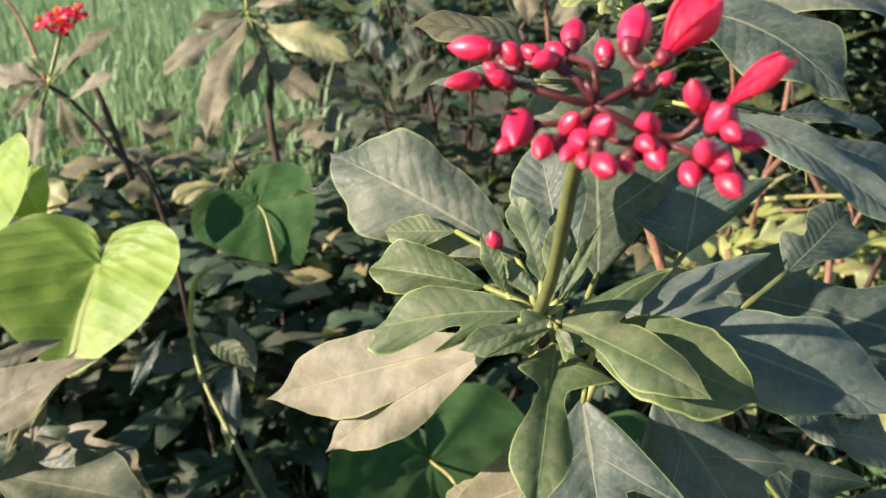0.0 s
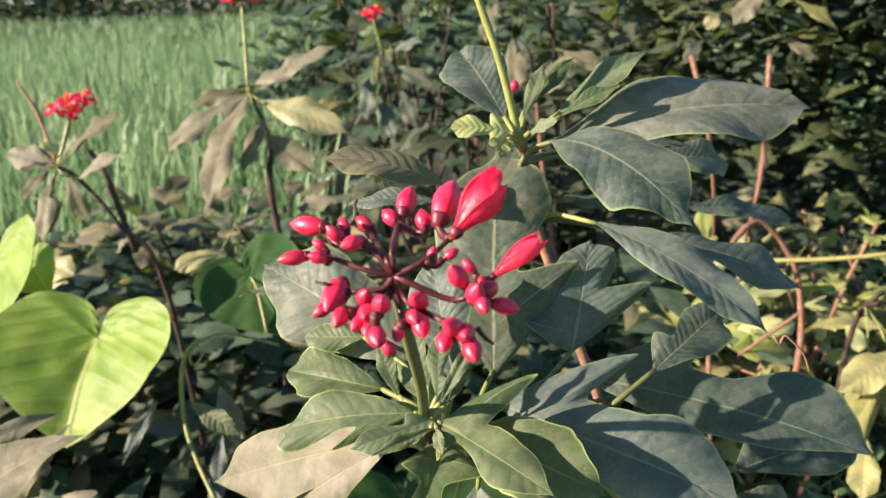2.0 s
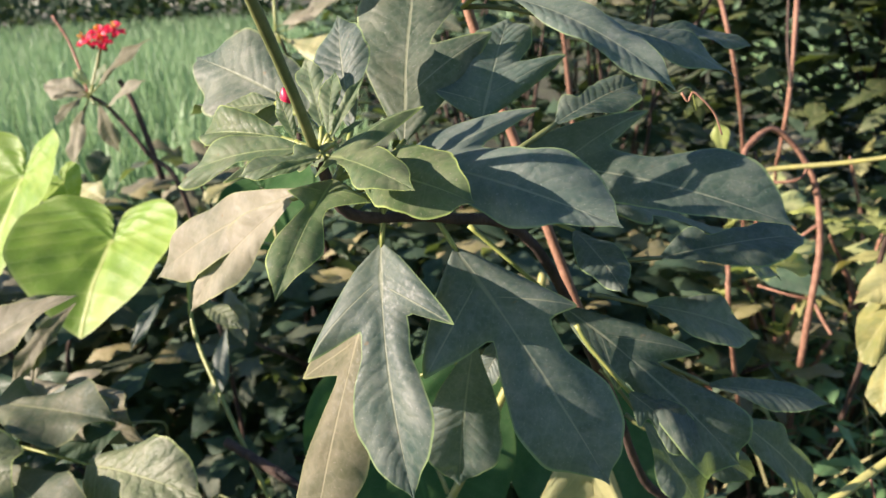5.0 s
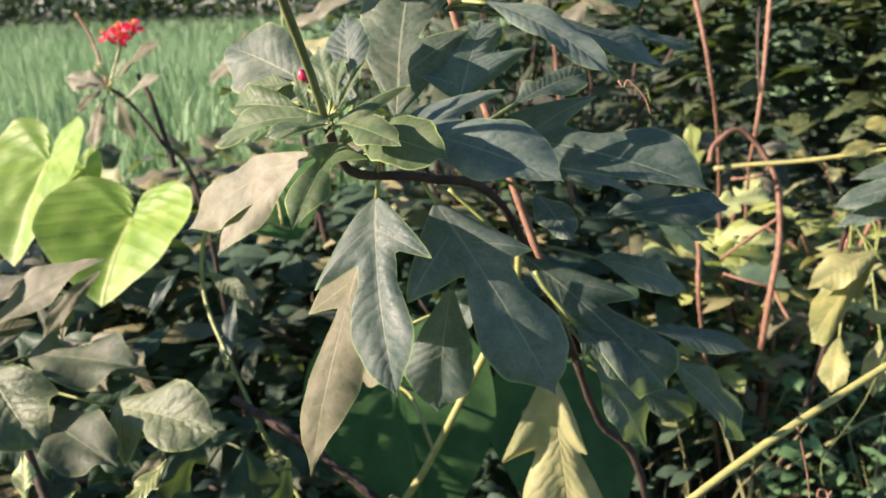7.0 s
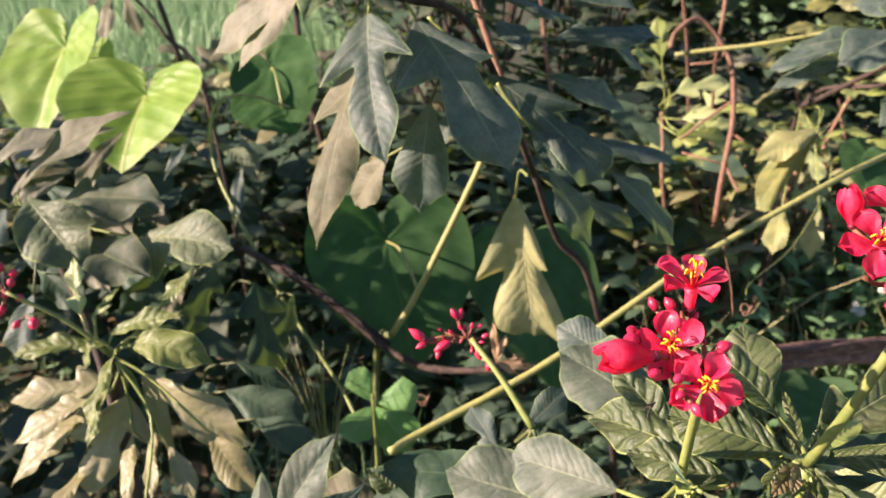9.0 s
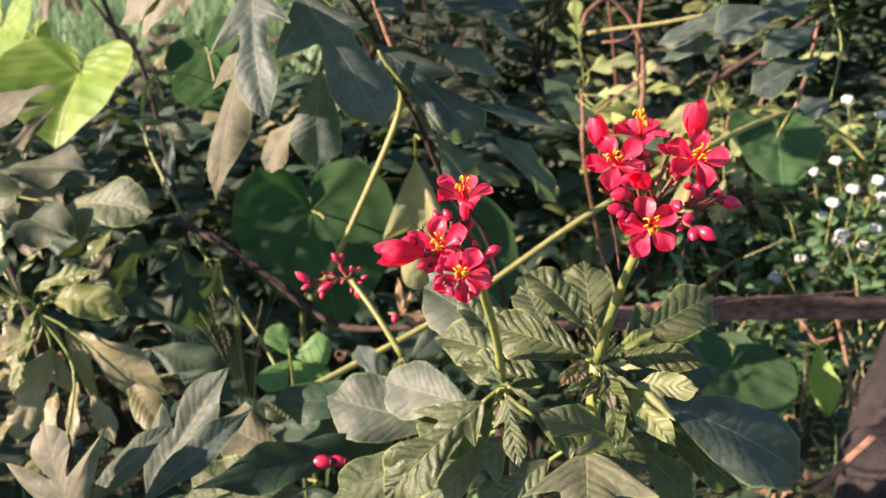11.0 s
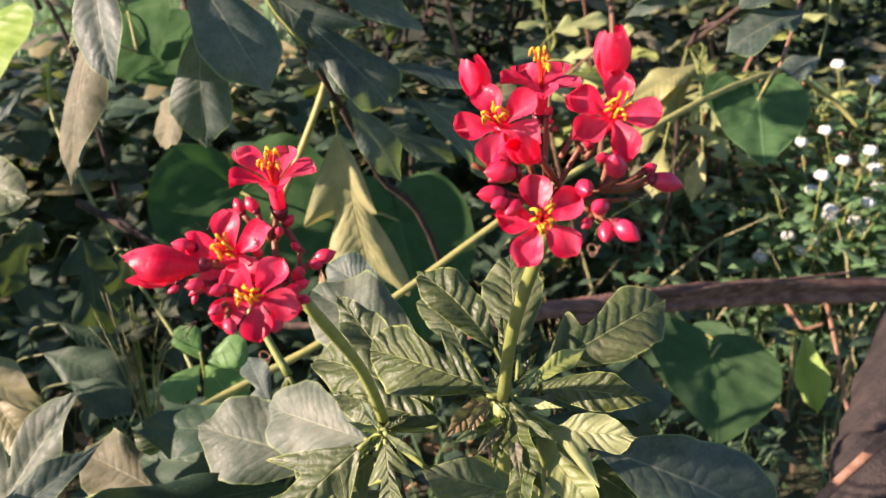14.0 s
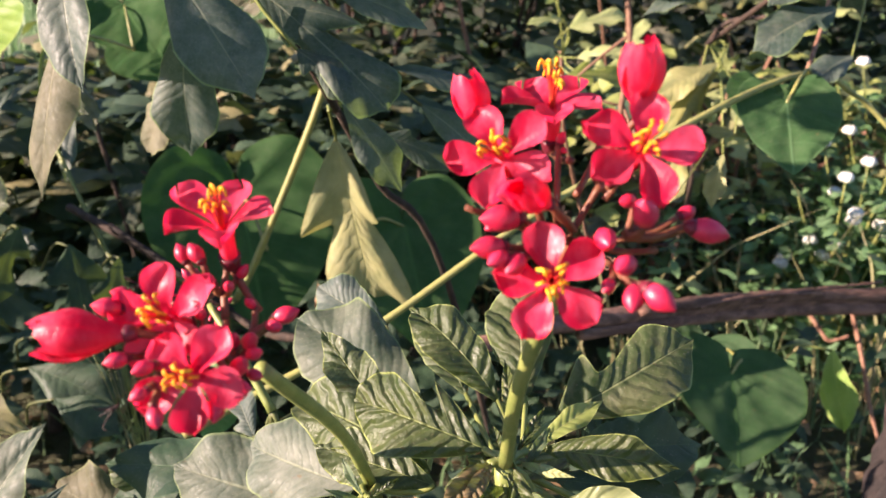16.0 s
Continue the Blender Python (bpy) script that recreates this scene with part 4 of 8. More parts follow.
leaf(main, (0.214, 0.381, 0.752), (0.277, 0.398, 0.715), face=(0.2, -0.6, 0.7), width=0.9, left=0.4, node=(0.187, 0.384, 0.77))
leaf(main, (0.194, 0.322, 0.899), (0.285, 0.373, 0.893), face=(0.1, -0.4, 0.9), width=0.8, left=0.5, node=(0.151, 0.317, 0.9))
leaf(main, (0.189, 0.332, 0.869), (0.258, 0.361, 0.835), face=(0.1, -0.6, 0.8), width=0.9, node=(0.158, 0.312, 0.883))
leaf(main, (0.14, 0.288, 0.976), (0.182, 0.329, 0.988), face=(0, -0.5, 0.8), width=1.1, left=0.5, node=(0.117, 0.28, 0.961))
leaf(main, (0.039, 0.266, 0.982), (0.029, 0.285, 1.011), face=(-0.1, -0.8, 0.5), width=0.9, left=0.3, right=0.6, mat=YOUNG, node=(0.037, 0.259, 0.972))
leaf(main, (0.043, 0.26, 0.98), (0.045, 0.274, 1.006), face=(-0.1, -0.8, 0.5), width=0.8, right=0.4, mat=YOUNG, node=(0.037, 0.259, 0.972))
leaf(main, (0.044, 0.258, 0.978), (0.06, 0.269, 1.005), face=(-0.1, -0.8, 0.5), width=0.4, fold=35, mat=YOUNG, node=(0.037, 0.259, 0.972))
leaf(main, (0.026, 0.268, 0.976), (0.016, 0.279, 0.998), face=(-0.1, -0.8, 0.5), width=0.7, mat=YOUNG, node=(0.037, 0.259, 0.972))
leaf(main, (0.041, 0.253, 0.974), (0.007, 0.242, 0.967), face=(-0.1, -0.8, 0.5), width=0.8, left=0.6, right=0.5, mat=YOUNG, node=(0.037, 0.259, 0.972))
leaf(main, (0.041, 0.249, 0.972), (0.016, 0.238, 0.966), face=(-0.1, -0.8, 0.5), width=0.45, fold=30, mat=YOUNG, node=(0.037, 0.259, 0.972))
leaf(main, (0.043, 0.249, 0.972), (0.046, 0.227, 0.973), face=(-0.1, -0.8, 0.5), width=0.5, mat=YOUNG, node=(0.037, 0.259, 0.972))
leaf(main, (0.046, 0.257, 0.977), (0.057, 0.273, 0.984), face=(-0.1, -0.8, 0.5), width=0.35, fold=30, mat=YOUNG, node=(0.037, 0.259, 0.972))
leaf(main, (0.039, 0.264, 0.975), (0.024, 0.282, 0.987), face=(-0.1, -0.8, 0.5), width=0.6, mat=YOUNG, node=(0.037, 0.259, 0.972))
leaf(main, (0.107, 0.376, 1.068), (0.243, 0.392, 1.077), face=(-0.35, -0.5, 0.75), width=0.95, left=0.15, bend=35, fold=14, mat=LIT_DUSTY, node=(0.085, 0.362, 1.057))
leaf(main, (0.1, 0.356, 1.07), (0.153, 0.288, 1.044), face=(0.1, -0.75, 0.65), width=1.1, bend=60, fold=8, node=(0.085, 0.362, 1.057))
leaf(main, (0.12, 0.343, 1.031), (0.198, 0.302, 0.986), face=(-0.2, -0.35, 0.9), width=0.65, left=0.1, bend=35, fold=18, mat=SKYLIT, node=(0.095, 0.362, 1.027))
stem('tendril', main, ((0.198, 0.302, 0.986), (0.201, 0.302, 0.982), (0.203, 0.302, 0.986), (0.207, 0.302, 0.983), (0.213, 0.302, 0.976), (0.217, 0.302, 0.966)), 0.0007, 0.0004, TWIG, sides=5, per=4)
leaf(main, (0.15, 0.355, 1.018), (0.239, 0.36, 0.983), face=(0, -0.4, 0.9), width=0.7, bend=35, fold=12, node=(0.095, 0.362, 1.027))
leaf(main, (0.047, 0.337, 1.052), (-0.013, 0.332, 1.068), face=(-0.1, -0.55, 0.8), width=0.8, bend=50, fold=12, mat=PALE, node=(0.085, 0.362, 1.037))
leaf(main, (0.043, 0.345, 1.043), (-0.005, 0.348, 1.041), face=(0.1, -0.4, 0.9), width=0.7, bend=30, node=(0.085, 0.362, 1.037))
leaf(main, (0.105, 0.375, 1.08), (0.154, 0.388, 1.111), face=(-0.2, -0.6, 0.7), width=0.6, fold=25, mat=YOUNG, node=(0.085, 0.362, 1.067))
leaf(main, (0.105, 0.365, 1.08), (0.138, 0.371, 1.095), face=(-0.2, -0.6, 0.7), width=0.6, fold=25, mat=YOUNG, node=(0.085, 0.362, 1.067))
leaf(main, (0.08, 0.357, 1.074), (0.049, 0.352, 1.078), face=(0.1, -0.7, 0.6), width=1.1, left=0.7, right=0.6, mat=FRESH, node=(0.085, 0.362, 1.067))
leaf(main, (0.078, 0.351, 1.072), (0.071, 0.328, 1.07), face=(0.1, -0.7, 0.6), width=1.1, mat=FRESH, node=(0.085, 0.362, 1.067))
leaf(main, (0.079, 0.394, 1.075), (0.054, 0.426, 1.11), face=(0.15, -0.9, 0.3), width=1.6, bend=30, mat=MATURE, node=(0.085, 0.362, 1.067))
leaf(main, (0.087, 0.375, 1.081), (0.118, 0.406, 1.106), face=(-0.2, -0.8, 0.5), width=0.5, mat=YOUNG, node=(0.085, 0.362, 1.067))
leaf(main, (0.087, 0.369, 1.079), (0.1, 0.394, 1.105), face=(-0.1, -0.8, 0.5), width=0.5, mat=YOUNG, node=(0.085, 0.362, 1.067))
leaf(main, (0.089, 0.357, 1.074), (0.102, 0.344, 1.082), face=(0.1, -0.7, 0.6), width=0.9, mat=YOUNG, node=(0.085, 0.362, 1.067))
leaf(main, (0.133, 0.41, 1.055), (0.189, 0.421, 1.052), face=(0, -0.4, 0.9), width=0.6, node=(0.085, 0.362, 1.057))
leaf(main, (0.18, 0.468, 1.036), (0.235, 0.488, 1.026), face=(0, -0.6, 0.7), width=1.2, node=(0.085, 0.362, 1.057))
leaf(main, (0.198, 0.458, 1.004), (0.278, 0.476, 0.989), face=(0, -0.4, 0.9), width=0.7, node=(0.105, 0.362, 1.037))
leaf(main, (0.108, 0.39, 1.031), (0.142, 0.389, 1.024), face=(0, -0.4, 0.9), width=0.8, node=(0.085, 0.362, 1.057))
palm_leaf(main, (0.151, 0.33, 0.913), (0.173, 0.278, 0.896), face=(0.2, -0.75, 0.5), width=0.95, bend=25, fold=10, node=(0.106, 0.322, 0.928))
palm_leaf(main, (0.05, 0.275, 0.979), (0.04, 0.31, 1.028), face=(-0.3, -0.85, 0.2), width=1.15, bend=15, fold=14, node=(0.037, 0.263, 0.952))
stem('flower_stalk', main, ((0.037, 0.259, 0.972), (0.038, 0.233, 1.001), (0.036, 0.195, 1.046), (0.036, 0.175, 1.067)), 0.0023, 0.002, SHOOT, label='dark green flower stalk')
bud_joint = (0.036, 0.175, 1.067)
stem('pedicel', main, ((0.036, 0.175, 1.067), (0.03, 0.177, 1.074), (0.016, 0.189, 1.075)), 0.001, 0.0008, MAROON, sides=7, per=4)
stem('pedicel', main, ((0.036, 0.175, 1.067), (0.028, 0.175, 1.069), (0.016, 0.18, 1.072)), 0.001, 0.0008, MAROON, sides=7, per=4)
stem('pedicel', main, ((0.036, 0.175, 1.067), (0.034, 0.176, 1.072), (0.027, 0.197, 1.073)), 0.001, 0.0008, MAROON, sides=7, per=4)
stem('pedicel', main, ((0.036, 0.175, 1.067), (0.036, 0.177, 1.075), (0.035, 0.206, 1.073)), 0.001, 0.0008, MAROON, sides=7, per=4)
stem('pedicel', main, ((0.036, 0.175, 1.067), (0.045, 0.176, 1.071), (0.052, 0.19, 1.073)), 0.001, 0.0008, MAROON, sides=7, per=4)
stem('pedicel', main, ((0.036, 0.175, 1.067), (0.053, 0.173, 1.06), (0.06, 0.169, 1.067)), 0.001, 0.0008, MAROON, sides=7, per=4)
stem('pedicel', main, ((0.036, 0.175, 1.067), (0.04, 0.172, 1.06), (0.048, 0.155, 1.063), (0.056, 0.152, 1.06)), 0.001, 0.0008, MAROON, sides=7, per=4)
stem('pedicel', main, ((0.036, 0.175, 1.067), (0.033, 0.173, 1.064), (0.023, 0.173, 1.063)), 0.001, 0.0008, MAROON, sides=7, per=4)
stem('pedicel', main, ((0.036, 0.175, 1.067), (0.03, 0.172, 1.06), (0.025, 0.16, 1.063)), 0.001, 0.0008, MAROON, sides=7, per=4)
stem('pedicel', main, ((0.036, 0.175, 1.067), (0.038, 0.171, 1.056), (0.039, 0.152, 1.062)), 0.001, 0.0008, MAROON, sides=7, per=4)
stem('pedicel', main, ((0.036, 0.175, 1.067), (0.034, 0.172, 1.06), (0.033, 0.153, 1.065)), 0.001, 0.0008, MAROON, sides=7, per=4)
bud(main, (0.016, 0.19, 1.077), (-0.954, 0.299, 0.026), 0.0131, 0.23, (0.016, 0.189, 1.075), MAROON)
bud(main, (0.021, 0.185, 1.074), (-0.658, -0.068, 0.75), 0.0071, 0.30, (0.016, 0.189, 1.075), MAROON)
bud(main, (0.021, 0.194, 1.074), (-0.458, 0.568, 0.684), 0.0060, 0.30, (0.016, 0.189, 1.075), MAROON)
bud(main, (0.028, 0.178, 1.077), (-0.801, -0.596, -0.064), 0.0077, 0.30, (0.03, 0.177, 1.074), MAROON)
bud(main, (0.012, 0.18, 1.072), (-0.96, -0.273, -0.061), 0.0096, 0.23, (0.016, 0.18, 1.072), MAROON)
bud(main, (0.018, 0.176, 1.072), (-0.917, -0.264, 0.298), 0.0063, 0.30, (0.016, 0.18, 1.072), MAROON)
bud(main, (0.016, 0.184, 1.072), (-0.814, 0.16, 0.558), 0.0052, 0.30, (0.016, 0.18, 1.072), MAROON)
bud(main, (0.028, 0.2, 1.073), (-0.794, 0.41, 0.449), 0.0074, 0.30, (0.027, 0.197, 1.073), MAROON)
bud(main, (0.035, 0.208, 1.072), (-0.649, 0.627, 0.431), 0.0084, 0.30, (0.035, 0.206, 1.073), MAROON)
bud(main, (0.036, 0.211, 1.074), (0.212, 0.817, 0.536), 0.0134, 0.25, (0.035, 0.206, 1.073), MAROON)
bud(main, (0.044, 0.2, 1.072), (-0.166, 0.717, 0.677), 0.0085, 0.30, (0.035, 0.206, 1.073), MAROON)
bud(main, (0.048, 0.197, 1.075), (0.289, 0.769, 0.57), 0.0186, 0.23, (0.052, 0.19, 1.073), MAROON)
bud(main, (0.046, 0.18, 1.069), (0.301, -0.065, 0.951), 0.0053, 0.30, (0.045, 0.176, 1.071), MAROON)
bud(main, (0.05, 0.177, 1.071), (0.858, 0.19, 0.477), 0.0053, 0.30, (0.045, 0.176, 1.071), MAROON)
bud(main, (0.056, 0.163, 1.068), (-0.41, -0.363, 0.837), 0.0087, 0.30, (0.06, 0.169, 1.067), MAROON)
bud(main, (0.059, 0.17, 1.069), (-0.648, 0.223, 0.728), 0.0055, 0.30, (0.06, 0.169, 1.067), MAROON)
bud(main, (0.06, 0.167, 1.067), (0.333, 0.787, 0.519), 0.0035, 0.30, (0.06, 0.169, 1.067), MAROON)
bud(main, (0.058, 0.162, 1.064), (0.179, -0.581, 0.794), 0.0087, 0.30, (0.06, 0.169, 1.067), MAROON)
bud(main, (0.06, 0.162, 1.066), (0.592, 0.805, 0.042), 0.0082, 0.30, (0.06, 0.169, 1.067), MAROON)
bud(main, (0.06, 0.16, 1.066), (0.181, -0.962, -0.205), 0.0070, 0.30, (0.06, 0.169, 1.067), MAROON)
bud(main, (0.063, 0.166, 1.062), (0.874, -0.482, -0.06), 0.0086, 0.28, (0.06, 0.169, 1.067), MAROON)
bud(main, (0.055, 0.15, 1.061), (-0.477, -0.649, 0.592), 0.0087, 0.28, (0.056, 0.152, 1.06), MAROON)
bud(main, (0.056, 0.152, 1.061), (-0.016, -0.987, 0.157), 0.0087, 0.30, (0.056, 0.152, 1.06), MAROON)
bud(main, (0.057, 0.15, 1.059), (0.147, -0.946, -0.288), 0.0087, 0.30, (0.056, 0.152, 1.06), MAROON)
bud(main, (0.051, 0.152, 1.06), (-0.101, -0.948, -0.302), 0.0075, 0.29, (0.056, 0.152, 1.06), MAROON)
bud(main, (0.044, 0.157, 1.063), (0.155, -0.921, -0.358), 0.0087, 0.29, (0.039, 0.152, 1.062), MAROON)
bud(main, (0.042, 0.157, 1.064), (0.24, -0.963, -0.123), 0.0068, 0.30, (0.039, 0.152, 1.062), MAROON)
bud(main, (0.045, 0.161, 1.064), (-0.252, -0.796, 0.55), 0.0087, 0.30, (0.039, 0.152, 1.062), MAROON)
bud(main, (0.021, 0.18, 1.064), (-0.218, -0.942, -0.254), 0.0149, 0.25, (0.023, 0.173, 1.063), MAROON)
bud(main, (0.019, 0.17, 1.061), (-0.79, -0.477, -0.386), 0.0066, 0.29, (0.023, 0.173, 1.063), MAROON)
bud(main, (0.021, 0.175, 1.063), (-0.639, 0.737, 0.221), 0.0062, 0.30, (0.023, 0.173, 1.063), MAROON)
bud(main, (0.024, 0.162, 1.063), (-0.253, -0.915, -0.315), 0.0079, 0.29, (0.025, 0.16, 1.063), MAROON)
bud(main, (0.028, 0.165, 1.063), (0.302, -0.607, 0.736), 0.0073, 0.30, (0.025, 0.16, 1.063), MAROON)
bud(main, (0.031, 0.161, 1.063), (-0.111, -0.987, 0.115), 0.0087, 0.30, (0.025, 0.16, 1.063), MAROON)
bud(main, (0.029, 0.158, 1.062), (-0.419, -0.864, -0.28), 0.0056, 0.30, (0.025, 0.16, 1.063), MAROON)
bud(main, (0.034, 0.159, 1.064), (0.112, -0.802, 0.587), 0.0087, 0.30, (0.033, 0.153, 1.065), MAROON)
bud(main, (0.033, 0.152, 1.061), (0.17, -0.985, -0.042), 0.0087, 0.30, (0.033, 0.153, 1.065), MAROON)
bud(main, (0.031, 0.156, 1.061), (-0.13, -0.943, -0.307), 0.0051, 0.30, (0.033, 0.153, 1.065), MAROON)
bud(main, (0.039, 0.154, 1.061), (-0.073, -0.906, -0.417), 0.0055, 0.30, (0.039, 0.152, 1.062), MAROON)
bud(main, (0.032, 0.165, 1.063), (-0.183, -0.748, 0.638), 0.0044, 0.30, (0.025, 0.16, 1.063), MAROON)
half_open(main, (0.053, 0.186, 1.075), (0.604, 0.46, 0.651), 0.0206, 0.27, (0.052, 0.19, 1.073))
half_open(main, (0.063, 0.171, 1.067), (0.787, 0.22, 0.576), 0.0167, 0.17, (0.06, 0.169, 1.067))
stem('withered_style', main, ((0.023, 0.201, 1.078), (0.022, 0.204, 1.08), (0.023, 0.203, 1.082)), 0.0007, 0.0004, INSECT, sides=5, per=3, knots=0.3)
stem('withered_style', main, ((0.019, 0.173, 1.065), (0.017, 0.172, 1.066), (0.014, 0.174, 1.066)), 0.0007, 0.0004, INSECT, sides=5, per=3, knots=0.3)
stem('withered_style', main, ((0.059, 0.152, 1.061), (0.061, 0.15, 1.059), (0.063, 0.151, 1.057)), 0.0007, 0.0004, INSECT, sides=5, per=3, knots=0.3)
stem('flower_stalk', main, ((0.085, 0.362, 1.067), (0.075, 0.362, 1.107), (0.063, 0.363, 1.142)), 0.0022, 0.0018, STALK, label='yellow-green flower stalk')
stem('pedicel', main, ((0.063, 0.363, 1.142), (0.053, 0.364, 1.15), (0.044, 0.366, 1.153)), 0.0014, 0.0012, PEDICEL, sides=6, per=3)
bud(main, (0.044, 0.366, 1.153), (-0.55, -0.1, 0.9), 0.0045, 0.36)
stem('pedicel', main, ((0.063, 0.363, 1.142), (0.058, 0.366, 1.153), (0.053, 0.369, 1.161)), 0.0014, 0.0012, PEDICEL, sides=6, per=3)
bud(main, (0.053, 0.369, 1.161), (-0.25, -0.1, 0.9), 0.0045, 0.36)
stem('pedicel', main, ((0.063, 0.363, 1.142), (0.068, 0.364, 1.148), (0.073, 0.366, 1.15)), 0.0014, 0.0012, PEDICEL, sides=6, per=3)
bud(main, (0.073, 0.366, 1.15), (0.50, -0.1, 0.9), 0.0045, 0.36)
stem('pedicel', main, ((0.063, 0.363, 1.142), (0.065, 0.365, 1.151), (0.068, 0.368, 1.157)), 0.0014, 0.0012, PEDICEL, sides=6, per=3)
bud(main, (0.068, 0.368, 1.157), (0.30, -0.1, 0.9), 0.0045, 0.36)
stem('pedicel', main, ((0.063, 0.363, 1.142), (0.061, 0.363, 1.146), (0.059, 0.364, 1.145)), 0.0014, 0.0012, PEDICEL, sides=6, per=3)
bud(main, (0.059, 0.364, 1.145), (0.00, -0.1, 0.9), 0.0045, 0.36)
bud(main, (0.082, 0.369, 1.093), (0.1, -0.3, 0.9), 0.006, 0.4)
bud(main, (0.023, 0.278, 0.991), (-0.3, -0.3, 0.9), 0.009, 0.36)
# ---- low shrub with the open red flowers ----
front = thing('flowering_shrub', (0.3, 0.12, 0), 'low grey-green shrub with three heads of open red flowers', 'shrub', 'flowering shrubs')
stem('trunk', front, ((0.3, 0.12, 0), (0.295, 0.1, 0.3), (0.3, 0.06, 0.55), (0.307, 0.024, 0.7)), 0.009, 0.006, BARK, label='brown woody trunk')
stem('branch', front, ((0.295, 0.1, 0.3), (0.26, 0.08, 0.55), (0.254, 0.045, 0.69)), 0.006, 0.004, BARK)
stem('branch', front, ((0.295, 0.1, 0.3), (0.21, 0.16, 0.5), (0.182, 0.147, 0.65)), 0.005, 0.0035, BARK)
stem('branch', front, ((0.307, 0.024, 0.66), (0.308, 0.021, 0.737)), 0.0046, 0.004, STALK, label='swollen green shoot')
leaf(front, (0.349, 0.035, 0.701), (0.446, 0.041, 0.641), face=(-0.2, -0.5, 0.82), width=1.05, right=0.15, bend=30, wave=1.4, mat=MATURE, node=(0.308, 0.021, 0.737))
leaf(front, (0.306, 0.055, 0.739), (0.267, 0.089, 0.764), face=(0.35, -0.7, 0.5), width=0.95, bend=50, fold=18, mat=QUILT, node=(0.308, 0.021, 0.737))
leaf(front, (0.329, 0.065, 0.723), (0.392, 0.1, 0.741), face=(-0.38, -0.7, 0.6), width=1.15, left=0.5, bend=30, mat=OLIVE, node=(0.308, 0.021, 0.737))
leaf(front, (0.322, 0.036, 0.732), (0.371, 0.022, 0.735), face=(-0.35, -0.6, 0.7), width=0.75, bend=55, fold=16, mat=QUILT, node=(0.308, 0.021, 0.737))
palm_leaf(front, (0.21, 0.115, 0.623), (0.12, 0.137, 0.633), face=(-0.1, -0.65, 0.7), width=1.35, bend=25, fold=8, mat=LIT_DUSTY, node=(0.255, 0.042, 0.695))
palm_leaf(front, (0.244, 0.03, 0.704), (0.185, 0, 0.654), lobes=(((0.201, 0.039, 0.689), (0.217, 0.035, 0.685),), ((0.24, 0.019, 0.679), (0.233, 0.024, 0.685),),), face=(0.3, -0.78, 0.5), width=1.1, bend=30, fold=14, wave=1.2, mat=QUILT, node=(0.255, 0.042, 0.705))
palm_leaf(front, (0.257, 0.022, 0.713), (0.264, -0.008, 0.685), lobes=(((0.249, 0.015, 0.696), (0.255, 0.01, 0.702),), ((0.27, 0.012, 0.703), (0.263, 0.014, 0.705),),), face=(0.1, -0.8, 0.5), width=0.85, bend=30, fold=18, wave=1.2, mat=QUILT, node=(0.255, 0.042, 0.705))
palm_leaf(front, (0.273, 0.025, 0.697), (0.341, 0.01, 0.673), lobes=(((0.294, 0.005, 0.681), (0.299, 0.016, 0.684),),), face=(-0.1, -0.7, 0.65), width=1, bend=28, fold=14, wave=1.5, mat=QUILT, node=(0.255, 0.042, 0.705))
palm_leaf(front, (0.303, 0.012, 0.684), (0.3, -0.04, 0.668), lobes=(((0.34, -0.025, 0.678), (0.322, -0.022, 0.668),), ((0.265, -0.02, 0.672), (0.283, -0.02, 0.668),),), face=(-0.1, -0.6, 0.78), width=1.05, bend=20, fold=12, wave=1.3, mat=SAGE, node=(0.308, 0.021, 0.737))
palm_leaf(front, (0.325, 0.012, 0.689), (0.274, 0, 0.717), lobes=(((0.292, -0.012, 0.697), (0.299, -0.004, 0.703),),), face=(-0.25, -0.6, 0.75), width=0.85, bend=30, fold=14, wave=1.6, mat=OLIVE, node=(0.308, 0.021, 0.737))
leaf(front, (0.302, 0.021, 0.738), (0.284, -0.003, 0.735), face=(-0.2, -0.8, 0.5), width=0.65, bend=40, fold=25, wave=1.4, mat=BROWNED, node=(0.308, 0.021, 0.737))
leaf(front, (0.303, 0.02, 0.738), (0.293, -0.004, 0.737), face=(-0.1, -0.8, 0.5), width=0.55, bend=40, fold=25, wave=1.4, mat=BROWNED, node=(0.308, 0.021, 0.737))
leaf(front, (0.321, 0.012, 0.725), (0.313, -0.028, 0.711), face=(-0.3, -0.8, 0.45), width=0.62, bend=60, fold=28, wave=2, mat=QUILT, node=(0.308, 0.021, 0.737))
palm_leaf(front, (0.326, 0.014, 0.726), (0.360, -0.002, 0.735), lobes=(((0.346, -0.022, 0.727), (0.345, -0.002, 0.725),),), face=(-0.3, -0.6, 0.75), width=0.95, bend=30, fold=16, wave=2, mat=LIME, node=(0.308, 0.021, 0.737))
leaf(front, (0.322, 0.012, 0.725), (0.345, -0.025, 0.713), face=(-0.25, -0.7, 0.6), width=0.75, left=0.4, bend=55, fold=18, wave=2, mat=LIME, node=(0.308, 0.021, 0.737))
leaf(front, (0.31, 0.023, 0.738), (0.323, -0.017, 0.72), face=(-0.3, -0.8, 0.45), width=0.62, bend=25, fold=22, wave=1.9, mat=QUILT, node=(0.308, 0.021, 0.737))
leaf(front, (0.301, 0.03, 0.735), (0.286, 0.01, 0.728), face=(-0.2, -0.7, 0.6), width=0.8, left=0.5, right=0.5, wave=1.9, mat=QUILT, node=(0.308, 0.021, 0.737))
